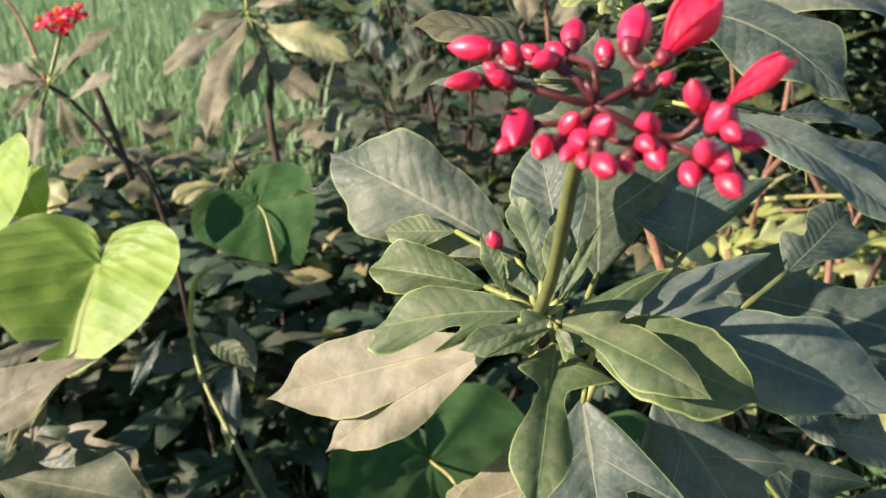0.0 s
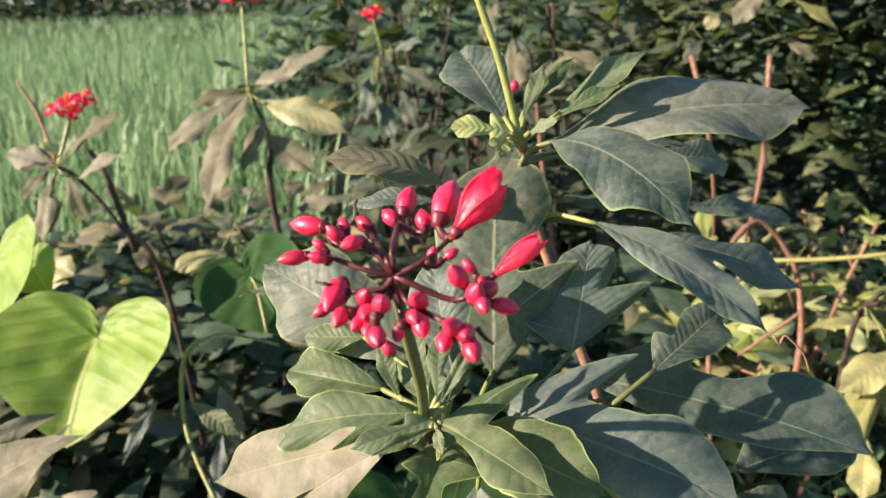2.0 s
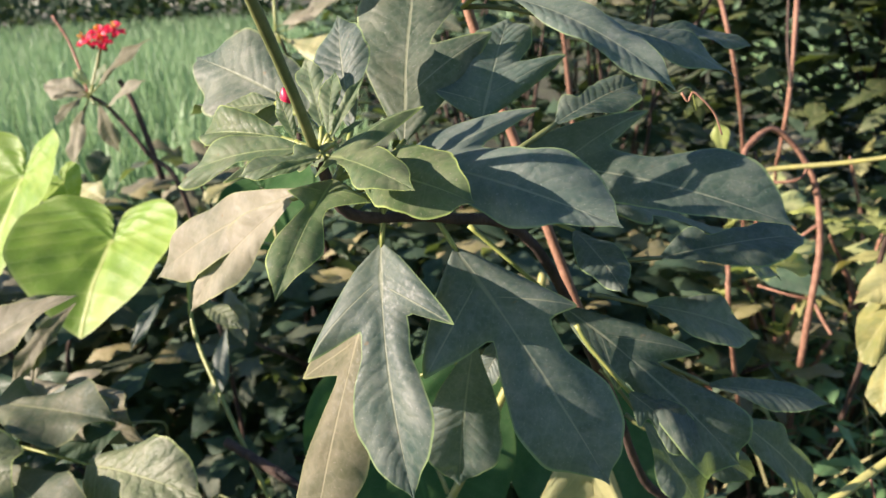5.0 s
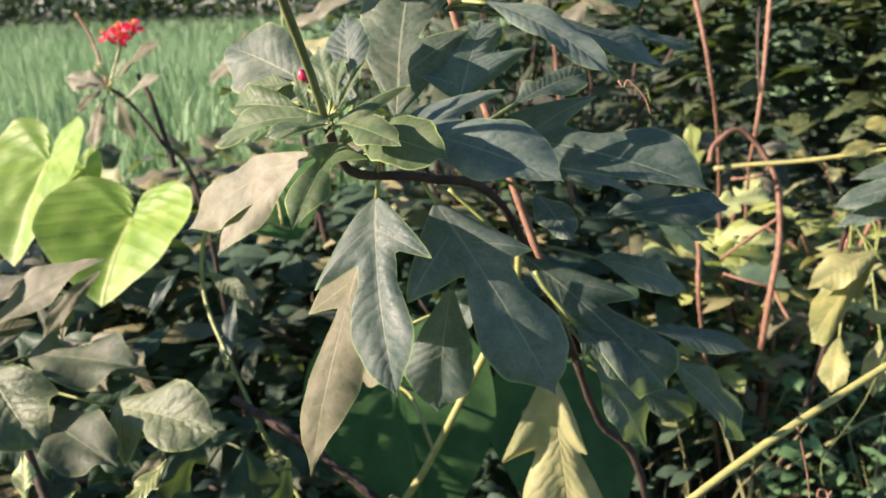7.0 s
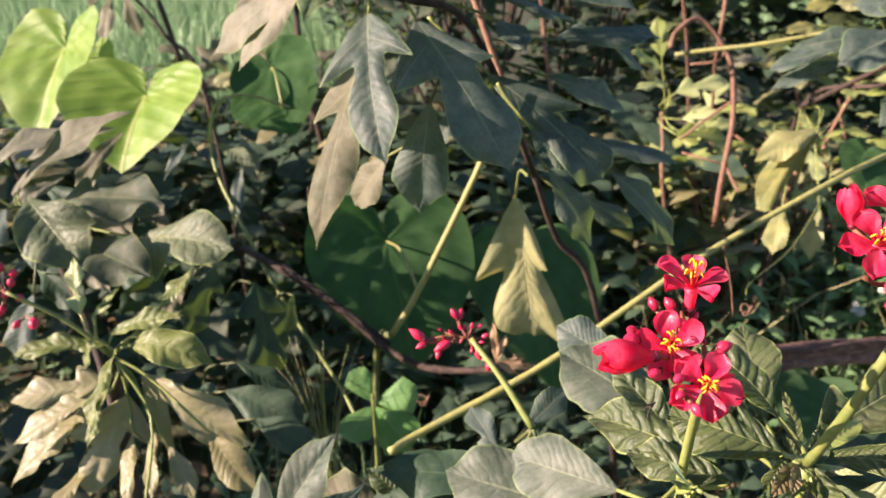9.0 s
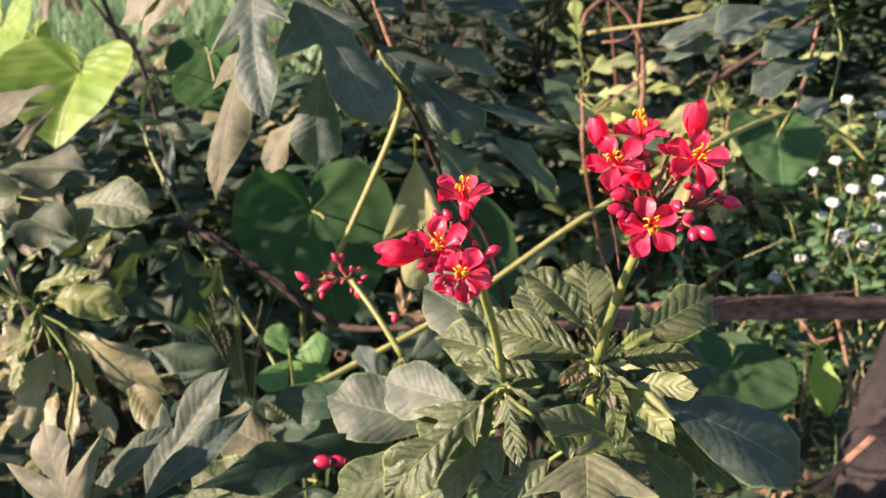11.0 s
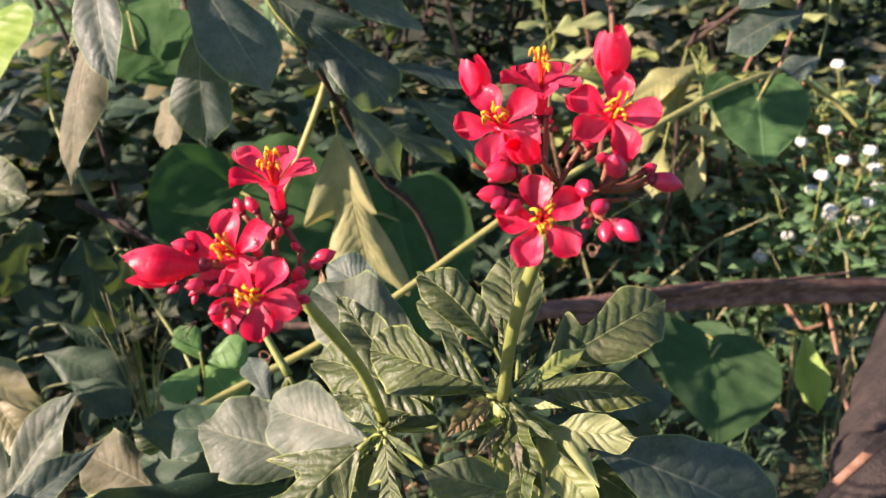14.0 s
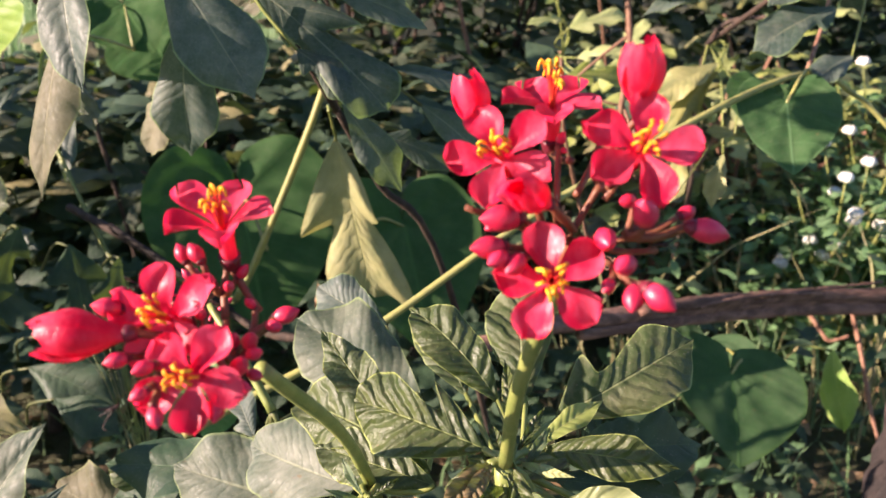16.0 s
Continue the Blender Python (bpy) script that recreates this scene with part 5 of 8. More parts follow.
palm_leaf(front, (0.301, 0.03, 0.736), (0.248, 0.052, 0.742), lobes=(((0.281, 0.052, 0.751), (0.286, 0.044, 0.745),),), face=(0.05, -0.7, 0.65), width=1.35, bend=30, fold=12, wave=1.9, mat=QUILT, node=(0.308, 0.021, 0.737))
leaf(front, (0.263, 0.07, 0.707), (0.222, 0.11, 0.74), face=(0.3, -0.75, 0.5), width=0.75, fold=24, wave=1.9, mat=QUILT, node=(0.255, 0.042, 0.705))
leaf(front, (0.278, 0.046, 0.711), (0.207, 0.096, 0.71), face=(0.1, -0.6, 0.75), width=0.8, bend=35, fold=20, wave=1.9, mat=QUILT, node=(0.255, 0.042, 0.705))
leaf(front, (0.281, 0.04, 0.709), (0.226, 0.06, 0.713), face=(0, -0.5, 0.85), width=0.9, bend=30, wave=1.9, mat=QUILT, node=(0.255, 0.042, 0.705))
leaf(front, (0.27, 0.116, 0.684), (0.196, 0.159, 0.717), face=(0.2, -0.75, 0.55), width=1.3, bend=20, wave=1.4, mat=LIT_DUSTY, node=(0.255, 0.042, 0.705))
leaf(front, (0.29, 0.113, 0.7), (0.27, 0.155, 0.724), face=(0.1, -0.85, 0.4), width=1.2, wave=1.4, mat=OLIVE, node=(0.308, 0.021, 0.737))
leaf(front, (0.319, 0.113, 0.698), (0.316, 0.173, 0.733), face=(-0.1, -0.9, 0.35), width=1.2, wave=1.4, mat=OLIVE, node=(0.308, 0.021, 0.737))
# Inner leaves: their shade comes from the darkened leaf colour.
leaf(front, (0.33, 0.055, 0.712), (0.4, 0.092, 0.689), face=(0.25, -0.55, 0.75), width=0.9, bend=20, wave=1.4, mat=SHADED, node=(0.308, 0.021, 0.737))
leaf(front, (0.328, 0.051, 0.704), (0.389, 0.074, 0.674), face=(0.25, -0.55, 0.75), width=0.8, right=0.4, bend=25, wave=1.4, mat=SHADED, node=(0.308, 0.021, 0.737))
leaf(front, (0.318, 0.036, 0.733), (0.348, 0.057, 0.74), face=(-0.1, -0.6, 0.75), width=0.55, fold=25, wave=1.4, mat=FRESH, node=(0.308, 0.021, 0.737))
leaf(front, (0.311, 0.035, 0.732), (0.308, 0.071, 0.75), face=(0, -0.8, 0.5), width=0.35, fold=30, wave=1.9, mat=QUILT, node=(0.308, 0.021, 0.737))
leaf(front, (0.312, 0.032, 0.733), (0.324, 0.051, 0.741), face=(0, -0.8, 0.5), width=0.4, fold=30, wave=1.9, mat=QUILT, node=(0.308, 0.021, 0.737))
leaf(front, (0.313, 0.028, 0.732), (0.333, 0.016, 0.736), face=(0, -0.7, 0.6), width=0.4, fold=30, wave=1.4, mat=FRESH, node=(0.308, 0.021, 0.737))
leaf(front, (0.346, 0.055, 0.674), (0.409, 0.053, 0.624), face=(-0.2, -0.55, 0.75), width=1, left=0.6, right=0.6, wave=1.4, mat=OLIVE, node=(0.308, 0.021, 0.737))
leaf(front, (0.239, 0.07, 0.647), (0.138, 0.052, 0.608), face=(0, -0.55, 0.8), width=1, left=0.5, right=0.6, wave=1.4, mat=OLIVE, node=(0.255, 0.042, 0.675))
leaf(front, (0.26, 0.035, 0.675), (0.205, 0.013, 0.634), face=(0, -0.6, 0.75), width=1, left=0.6, right=0.5, wave=1.4, mat=OLIVE, node=(0.255, 0.042, 0.675))
leaf(front, (0.285, 0.03, 0.662), (0.242, 0.006, 0.637), face=(0, -0.6, 0.75), width=1.3, right=0.4, wave=1.4, mat=OLIVE, node=(0.308, 0.021, 0.687))
leaf(front, (0.25, 0.033, 0.697), (0.218, 0.027, 0.664), face=(0, -0.6, 0.75), width=1.1, left=0.6, right=0.6, wave=1.4, mat=OLIVE, node=(0.255, 0.042, 0.705))
leaf(front, (0.324, 0.031, 0.684), (0.37, 0.016, 0.644), face=(-0.25, -0.55, 0.75), width=1.1, left=0.5, right=0.5, wave=1.4, mat=OLIVE, node=(0.308, 0.021, 0.697))
# Low leaves, darkened in colour to stand for shade.
leaf(front, (0.177, 0.126, 0.596), (0.045, 0.042, 0.621), face=(0.2, -0.5, 0.8), width=0.55, left=0.5, right=0.1, bend=15, wave=1.4, mat=SHADED, node=(0.18, 0.145, 0.615))
leaf(front, (0.175, 0.147, 0.618), (0.063, 0.16, 0.613), face=(0.2, -0.5, 0.8), width=0.8, bend=20, wave=1.4, mat=SHADED, node=(0.18, 0.145, 0.665))
leaf(front, (0.171, 0.153, 0.583), (0.058, 0.167, 0.58), face=(0.2, -0.5, 0.8), width=1, right=0.6, wave=1.4, mat=SHADED, node=(0.18, 0.145, 0.635))
palm_leaf(front, (-0.016, 0.095, 0.57), (0.043, 0.15, 0.652), lobes=(((-0.014, 0.139, 0.626),),), face=(-0.3, -0.7, 0.6), width=0.8, bend=15, fold=22, wave=1.2, mat=LIT_DUSTY, node=(0.02, 0.05, 0.5))
palm_leaf(front, (0.003, 0.05, 0.598), (0.069, 0.12, 0.635), face=(-0.2, -0.65, 0.7), width=0.62, bend=20, fold=24, wave=1.2, mat=MATURE, node=(-0.06, 0.05, 0.5))
palm_leaf(front, (-0.03, 0.03, 0.597), (-0.057, 0.06, 0.663), lobes=(((-0.089, 0.06, 0.626),), ((-0.007, 0.045, 0.663),),), face=(-0.3, -0.7, 0.6), width=1.1, bend=20, fold=10, mat=PALE, node=(-0.06, 0.05, 0.5))
leaf(front, (0.077, 0.158, 0.557), (0.01, 0.183, 0.573), face=(0, -0.7, 0.6), width=1.5, bend=20, wave=1.4, mat=PALE, node=(0.08, 0.2, 0.55))
leaf(front, (0.094, 0.132, 0.546), (-0.013, 0.139, 0.527), face=(0, -0.6, 0.7), width=1.3, bend=20, wave=1.4, mat=OLIVE, node=(0.08, 0.2, 0.5))
leaf(front, (0.088, 0.167, 0.577), (0.055, 0.176, 0.602), face=(0.2, -0.7, 0.5), width=1, wave=1.4, mat=OLIVE, node=(0.1, 0.2, 0.55))
leaf(front, (0.308, 0.019, 0.728), (0.293, 0, 0.736), face=(0, -0.75, 0.6), width=0.42, bend=50, fold=32, wave=1.5, mat=QUILT, node=(0.308, 0.021, 0.737))
leaf(front, (0.309, 0.017, 0.728), (0.296, -0.006, 0.728), face=(0, -0.75, 0.6), width=0.42, bend=50, fold=32, wave=1.5, mat=PALE, node=(0.308, 0.021, 0.737))
leaf(front, (0.308, 0.014, 0.727), (0.304, -0.012, 0.724), face=(0, -0.75, 0.6), width=0.42, bend=50, fold=32, wave=1.5, mat=QUILT, node=(0.308, 0.021, 0.737))
leaf(front, (0.311, 0.014, 0.728), (0.314, -0.015, 0.724), face=(0, -0.75, 0.6), width=0.42, bend=50, fold=32, wave=1.5, mat=PALE, node=(0.308, 0.021, 0.737))
leaf(front, (0.312, 0.016, 0.73), (0.328, -0.003, 0.734), face=(0, -0.75, 0.6), width=0.42, bend=50, fold=32, wave=1.5, mat=YOUNG, node=(0.308, 0.021, 0.737))
leaf(front, (0.313, 0.02, 0.73), (0.334, 0.032, 0.733), face=(0, -0.75, 0.6), width=0.42, bend=50, fold=32, wave=1.5, mat=PALE, node=(0.308, 0.021, 0.737))
leaf(front, (0.307, 0.023, 0.729), (0.293, 0.03, 0.735), face=(0, -0.75, 0.6), width=0.42, bend=50, fold=32, wave=1.5, mat=YOUNG, node=(0.308, 0.021, 0.737))
leaf(front, (0.31, 0.026, 0.728), (0.301, 0.044, 0.74), face=(0, -0.75, 0.6), width=0.42, bend=50, fold=32, wave=1.5, mat=QUILT, node=(0.308, 0.021, 0.737))
leaf(front, (0.314, 0.026, 0.728), (0.326, 0.044, 0.737), face=(0, -0.75, 0.6), width=0.42, bend=50, fold=32, wave=1.5, mat=YOUNG, node=(0.308, 0.021, 0.737))
leaf(front, (0.306, 0.017, 0.729), (0.286, 0, 0.73), face=(0, -0.75, 0.6), width=0.42, bend=50, fold=32, wave=1.5, mat=YOUNG, node=(0.308, 0.021, 0.737))
leaf(front, (0.255, 0.019, 0.721), (0.242, 0.014, 0.731), face=(0, -0.75, 0.6), width=0.42, bend=50, fold=32, wave=1.5, mat=YOUNG, node=(0.255, 0.042, 0.705))
leaf(front, (0.256, 0.016, 0.722), (0.248, -0.003, 0.722), face=(0, -0.75, 0.6), width=0.42, bend=50, fold=32, wave=1.5, mat=QUILT, node=(0.255, 0.042, 0.705))
leaf(front, (0.259, 0.014, 0.724), (0.275, 0.001, 0.722), face=(0, -0.75, 0.6), width=0.42, bend=50, fold=32, wave=1.5, mat=YOUNG, node=(0.255, 0.042, 0.705))
leaf(front, (0.258, 0.018, 0.723), (0.269, 0.025, 0.727), face=(0, -0.75, 0.6), width=0.42, bend=50, fold=32, wave=1.5, mat=QUILT, node=(0.255, 0.042, 0.705))
leaf(front, (0.255, 0.021, 0.721), (0.245, 0.035, 0.728), face=(0, -0.75, 0.6), width=0.42, bend=50, fold=32, wave=1.5, mat=YOUNG, node=(0.255, 0.042, 0.705))
palm_leaf(front, (-0.033, 0.045, 0.600), (0.016, 0.1, 0.635), face=(-0.35, -0.7, 0.6), width=0.72, bend=30, fold=16, wave=1.2, mat=LIT_DUSTY, node=(0.045, 0.11, 0.56))
palm_leaf(front, (0.234, 0.1, 0.652), (0.164, 0.142, 0.645), face=(-0.1, -0.65, 0.7), width=1.3, bend=25, fold=10, mat=LIT_DUSTY, node=(0.255, 0.042, 0.685))
leaf(front, (0.242, 0.182, 0.697), (0.197, 0.206, 0.712), face=(0.2, -0.8, 0.5), width=1.4, node=(0.255, 0.042, 0.705))
leaf(front, (0.155, 0.175, 0.622), (0.132, 0.211, 0.636), face=(0.1, -0.8, 0.5), width=1.1, left=0.5, node=(0.18, 0.145, 0.665))
leaf(front, (0.176, 0.208, 0.619), (0.209, 0.241, 0.637), face=(-0.2, -0.8, 0.5), width=1.1, node=(0.18, 0.145, 0.665))
stem('flower_stalk', front, ((0.308, 0.021, 0.737), (0.312, -0.005, 0.79), (0.325, -0.012, 0.838)), 0.0026, 0.0022, STALK, label='yellow-green flower stalk')
stem('flower_stalk', front, ((0.255, 0.042, 0.705), (0.251, 0.015, 0.755), (0.243, -0.03, 0.812)), 0.0025, 0.0022, STALK, label='yellow-green flower stalk')
stem('flower_stalk', front, ((0.18, 0.145, 0.665), (0.158, 0.167, 0.69), (0.136, 0.189, 0.708)), 0.0026, 0.002, STALK, label='yellow-green flower stalk')
flower(front, (0.318, -0.036, 0.841), (0.02, -0.85, 0.5), 0.029, 0.3, 0.12, 5, (0.325, -0.012, 0.84), 1)
flower(front, (0.339, -0.021, 0.868), (0.1, -0.8, 0.55), 0.0285, 1, 0.2, 5, (0.333, -0.012, 0.852), 2)
flower(front, (0.307, -0.008, 0.862), (-0.2, -0.75, 0.6), 0.029, 0.5, 0.3, 5, (0.317, -0.012, 0.852), 3)
flower(front, (0.321, 0.014, 0.869), (0, -0.12, 1), 0.03, 0.2, 0.28, 5, (0.325, -0.004, 0.86), 4)
half_open(front, (0.302, 0.005, 0.864), (-0.25, -0.1, 0.9), 0.017, 0.27, (0.317, -0.012, 0.852))
half_open(front, (0.341, -0.009, 0.873), (-0.1, -0.3, 0.9), 0.019, 0.27, (0.331, -0.006, 0.86))
half_open(front, (0.318, -0.033, 0.859), (-0.5, -0.6, 0.5), 0.015, 0.26, (0.325, -0.018, 0.846))
bud(front, (0.351, -0.024, 0.85), (0.967, -0.042, -0.253), 0.0110, 0.28, (0.337, -0.024, 0.847))
bud(front, (0.338, -0.043, 0.844), (0.7, -0.604, -0.38), 0.0094, 0.31, (0.333, -0.033, 0.844))
bud(front, (0.35, -0.019, 0.85), (0.845, 0.484, 0.226), 0.0059, 0.31, (0.337, -0.024, 0.847))
bud(front, (0.337, -0.035, 0.846), (-0.576, -0.812, 0.098), 0.0078, 0.31, (0.333, -0.033, 0.844))
bud(front, (0.337, -0.041, 0.843), (-0.238, -0.883, -0.404), 0.0081, 0.31, (0.333, -0.033, 0.844))
bud(front, (0.331, -0.026, 0.849), (0.038, -0.996, 0.084), 0.0087, 0.31, (0.324, -0.019, 0.844))
bud(front, (0.312, -0.026, 0.853), (-0.907, -0.384, 0.171), 0.0116, 0.29, (0.319, -0.019, 0.845))
bud(front, (0.308, -0.033, 0.849), (-0.874, -0.46, 0.154), 0.0098, 0.28, (0.319, -0.019, 0.844))
bud(front, (0.308, -0.035, 0.848), (-0.662, -0.748, -0.051), 0.0068, 0.31, (0.319, -0.019, 0.844))
bud(front, (0.312, -0.034, 0.847), (-0.588, -0.766, -0.261), 0.0076, 0.31, (0.319, -0.019, 0.844))
bud(front, (0.308, -0.026, 0.854), (-0.741, -0.591, -0.318), 0.0071, 0.31, (0.319, -0.019, 0.845))
bud(front, (0.334, 0.006, 0.863), (-0.758, 0.227, 0.611), 0.0073, 0.31, (0.326, -0.009, 0.852))
bud(front, (0.322, 0.002, 0.862), (0.388, 0.418, 0.822), 0.0044, 0.31, (0.321, -0.011, 0.85))
bud(front, (0.334, -0.012, 0.856), (-0.031, -0.405, 0.914), 0.0054, 0.31, (0.332, -0.008, 0.855))
bud(front, (0.341, -0.028, 0.852), (-0.222, -0.515, 0.828), 0.0102, 0.31, (0.337, -0.023, 0.847))
bud(front, (0.347, -0.016, 0.856), (0.32, -0.703, 0.635), 0.0044, 0.31, (0.337, -0.023, 0.847))
bud(front, (0.339, -0.022, 0.856), (-0.76, -0.633, 0.147), 0.0057, 0.31, (0.337, -0.023, 0.847))
bud(front, (0.332, -0.039, 0.843), (-0.512, -0.839, -0.185), 0.0051, 0.31, (0.333, -0.033, 0.844))
bud(front, (0.314, -0.023, 0.859), (-0.679, -0.711, 0.185), 0.0122, 0.27, (0.319, -0.019, 0.845))
bud(front, (0.322, 0.002, 0.861), (0.847, -0.531, 0.013), 0.0030, 0.31, (0.321, -0.011, 0.85))
bud(front, (0.331, -0.008, 0.858), (0.826, -0.534, 0.181), 0.0053, 0.31, (0.332, -0.008, 0.855))
stem('pedicel', front, ((0.323, -0.019, 0.844), (0.321, -0.02, 0.844), (0.318, -0.023, 0.847)), 0.001, 0.0009, PEDICEL, sides=7, per=3)
stem('pedicel', front, ((0.323, -0.019, 0.844), (0.321, -0.02, 0.843), (0.318, -0.024, 0.846)), 0.001, 0.0009, PEDICEL, sides=7, per=3)
stem('pedicel', front, ((0.323, -0.019, 0.844), (0.33, -0.02, 0.843), (0.338, -0.022, 0.846)), 0.001, 0.0009, PEDICEL, sides=7, per=3)
stem('pedicel', front, ((0.338, -0.018, 0.844), (0.346, -0.018, 0.844), (0.353, -0.02, 0.848)), 0.001, 0.0009, PEDICEL, sides=7, per=3)
stem('pedicel', front, ((0.323, -0.019, 0.844), (0.329, -0.021, 0.841), (0.334, -0.025, 0.84)), 0.001, 0.0009, PEDICEL, sides=7, per=3)
stem('pedicel', front, ((0.323, -0.019, 0.844), (0.327, -0.017, 0.85), (0.331, -0.017, 0.858)), 0.001, 0.0009, PEDICEL, sides=7, per=3)
stem('pedicel', front, ((0.323, -0.019, 0.844), (0.321, -0.018, 0.847), (0.32, -0.02, 0.854)), 0.001, 0.0009, PEDICEL, sides=7, per=3)
stem('pedicel', front, ((0.32, -0.015, 0.852), (0.319, -0.016, 0.854), (0.317, -0.018, 0.859)), 0.001, 0.0009, PEDICEL, sides=7, per=3)
stem('pedicel', front, ((0.319, -0.019, 0.845), (0.315, -0.019, 0.847), (0.311, -0.021, 0.852)), 0.001, 0.0009, PEDICEL, sides=7, per=3)
stem('pedicel', front, ((0.311, -0.017, 0.85), (0.305, -0.018, 0.85), (0.298, -0.021, 0.854)), 0.001, 0.0009, PEDICEL, sides=7, per=3)
stem('pedicel', front, ((0.331, -0.019, 0.842), (0.338, -0.02, 0.841), (0.345, -0.023, 0.843)), 0.001, 0.0009, PEDICEL, sides=7, per=3)
withered(front, (0.322, -0.014, 0.848), (0.1, -0.5, 0.8), 0.005, 1)
withered(front, (0.345, -0.016, 0.841), (0.9, -0.3, 0.2), 0.005, 2)
flower(front, (0.236, -0.022, 0.849), (0.0, -0.16, 0.98), 0.028, 0.5, 0.42, 5, (0.243, -0.024, 0.826), 5)
flower(front, (0.226, -0.04, 0.833), (-0.1, -0.7, 0.65), 0.0275, 0.2, 0.3, 5, (0.237, -0.03, 0.822), 6)
flower(front, (0.236, -0.054, 0.826), (0.02, -0.8, 0.55), 0.0275, 0.9, 0.22, 5, (0.243, -0.036, 0.822), 7)
half_open(front, (0.221, -0.048, 0.834), (-0.97, -0.2, 0.05), 0.021, 0.27, (0.237, -0.03, 0.82))
withered(front, (0.219, -0.058, 0.821), (-0.8, -0.4, -0.4), 0.0045, 3)
withered(front, (0.218, -0.032, 0.837), (-0.6, -0.3, 0.6), 0.004, 4)
bud(front, (0.215, -0.039, 0.835), (-0.776, -0.458, 0.433), 0.0081, 0.30, (0.221, -0.037, 0.826))
bud(front, (0.215, -0.033, 0.835), (-0.641, -0.507, 0.576), 0.0067, 0.30, (0.221, -0.037, 0.826))
bud(front, (0.224, -0.02, 0.838), (-0.447, 0.352, 0.823), 0.0063, 0.31, (0.231, -0.022, 0.833))
bud(front, (0.23, -0.024, 0.84), (-0.565, 0.314, 0.763), 0.0067, 0.31, (0.231, -0.022, 0.833))
bud(front, (0.233, -0.026, 0.835), (-0.542, -0.517, 0.663), 0.0062, 0.31, (0.232, -0.022, 0.831))
bud(front, (0.237, -0.021, 0.834), (0.59, 0.382, 0.711), 0.0051, 0.31, (0.232, -0.022, 0.831))
bud(front, (0.237, -0.026, 0.834), (0.099, -0.742, 0.663), 0.0046, 0.31, (0.232, -0.022, 0.831))
bud(front, (0.246, -0.025, 0.824), (0.937, 0.207, 0.281), 0.0080, 0.30, (0.242, -0.031, 0.823))
bud(front, (0.242, -0.024, 0.827), (-0.581, -0.141, 0.801), 0.0041, 0.31, (0.242, -0.031, 0.823))
bud(front, (0.245, -0.027, 0.824), (0.905, -0.424, 0.032), 0.0057, 0.31, (0.242, -0.031, 0.823))
bud(front, (0.243, -0.037, 0.823), (0.437, -0.323, 0.84), 0.0065, 0.31, (0.238, -0.038, 0.821))
bud(front, (0.24, -0.037, 0.823), (0.044, -0.119, 0.992), 0.0050, 0.31, (0.238, -0.038, 0.821))
bud(front, (0.243, -0.039, 0.822), (0.883, -0.259, 0.391), 0.0057, 0.31, (0.238, -0.038, 0.821))
bud(front, (0.243, -0.048, 0.823), (0.588, -0.286, 0.757), 0.0071, 0.31, (0.238, -0.043, 0.823))
bud(front, (0.245, -0.045, 0.821), (0.885, -0.458, 0.083), 0.0052, 0.31, (0.238, -0.038, 0.821))
bud(front, (0.243, -0.052, 0.822), (0.973, -0.228, 0.039), 0.0060, 0.31, (0.238, -0.043, 0.823))
bud(front, (0.242, -0.056, 0.823), (0.04, -0.872, -0.487), 0.0075, 0.30, (0.234, -0.043, 0.823))
bud(front, (0.221, -0.052, 0.83), (-0.771, -0.628, 0.105), 0.0063, 0.31, (0.223, -0.042, 0.828))
bud(front, (0.228, -0.055, 0.83), (-0.575, -0.804, 0.151), 0.0059, 0.31, (0.223, -0.042, 0.828))
bud(front, (0.228, -0.06, 0.827), (-0.664, -0.727, -0.174), 0.0049, 0.31, (0.226, -0.048, 0.826))
bud(front, (0.23, -0.064, 0.825), (0.462, -0.797, -0.389), 0.0060, 0.31, (0.226, -0.048, 0.826))
bud(front, (0.232, -0.034, 0.83), (-0.076, -0.579, 0.812), 0.0051, 0.31, (0.232, -0.037, 0.825))
bud(front, (0.22, -0.036, 0.834), (0.032, -0.103, 0.994), 0.0034, 0.31, (0.221, -0.037, 0.826))
bud(front, (0.23, -0.025, 0.837), (0.638, -0.77, -0.007), 0.0060, 0.31, (0.232, -0.022, 0.831))
stem('pedicel', front, ((0.239, -0.041, 0.822), (0.237, -0.034, 0.824), (0.235, -0.028, 0.826)), 0.0011, 0.0009, PEDICEL, sides=7, per=3)
stem('pedicel', front, ((0.235, -0.028, 0.826), (0.234, -0.023, 0.832), (0.234, -0.018, 0.837)), 0.0011, 0.0009, PEDICEL, sides=7, per=3)
stem('pedicel', front, ((0.232, -0.037, 0.823), (0.231, -0.032, 0.829), (0.23, -0.027, 0.835)), 0.0011, 0.0009, PEDICEL, sides=7, per=3)
stem('pedicel', front, ((0.239, -0.041, 0.822), (0.24, -0.036, 0.822), (0.242, -0.031, 0.823)), 0.0011, 0.0009, PEDICEL, sides=7, per=3)
stem('pedicel', front, ((0.242, -0.031, 0.823), (0.245, -0.028, 0.824), (0.248, -0.025, 0.825)), 0.0011, 0.0009, PEDICEL, sides=7, per=3)
stem('pedicel', front, ((0.234, -0.042, 0.824), (0.228, -0.041, 0.826), (0.223, -0.039, 0.828)), 0.0011, 0.0009, PEDICEL, sides=7, per=3)
stem('pedicel', front, ((0.234, -0.045, 0.824), (0.231, -0.047, 0.826), (0.228, -0.05, 0.828)), 0.0011, 0.0009, PEDICEL, sides=7, per=3)
bud(front, (0.104, 0.187, 0.707), (-0.808, 0.025, 0.588), 0.0152, 0.22, (0.118, 0.19, 0.708))
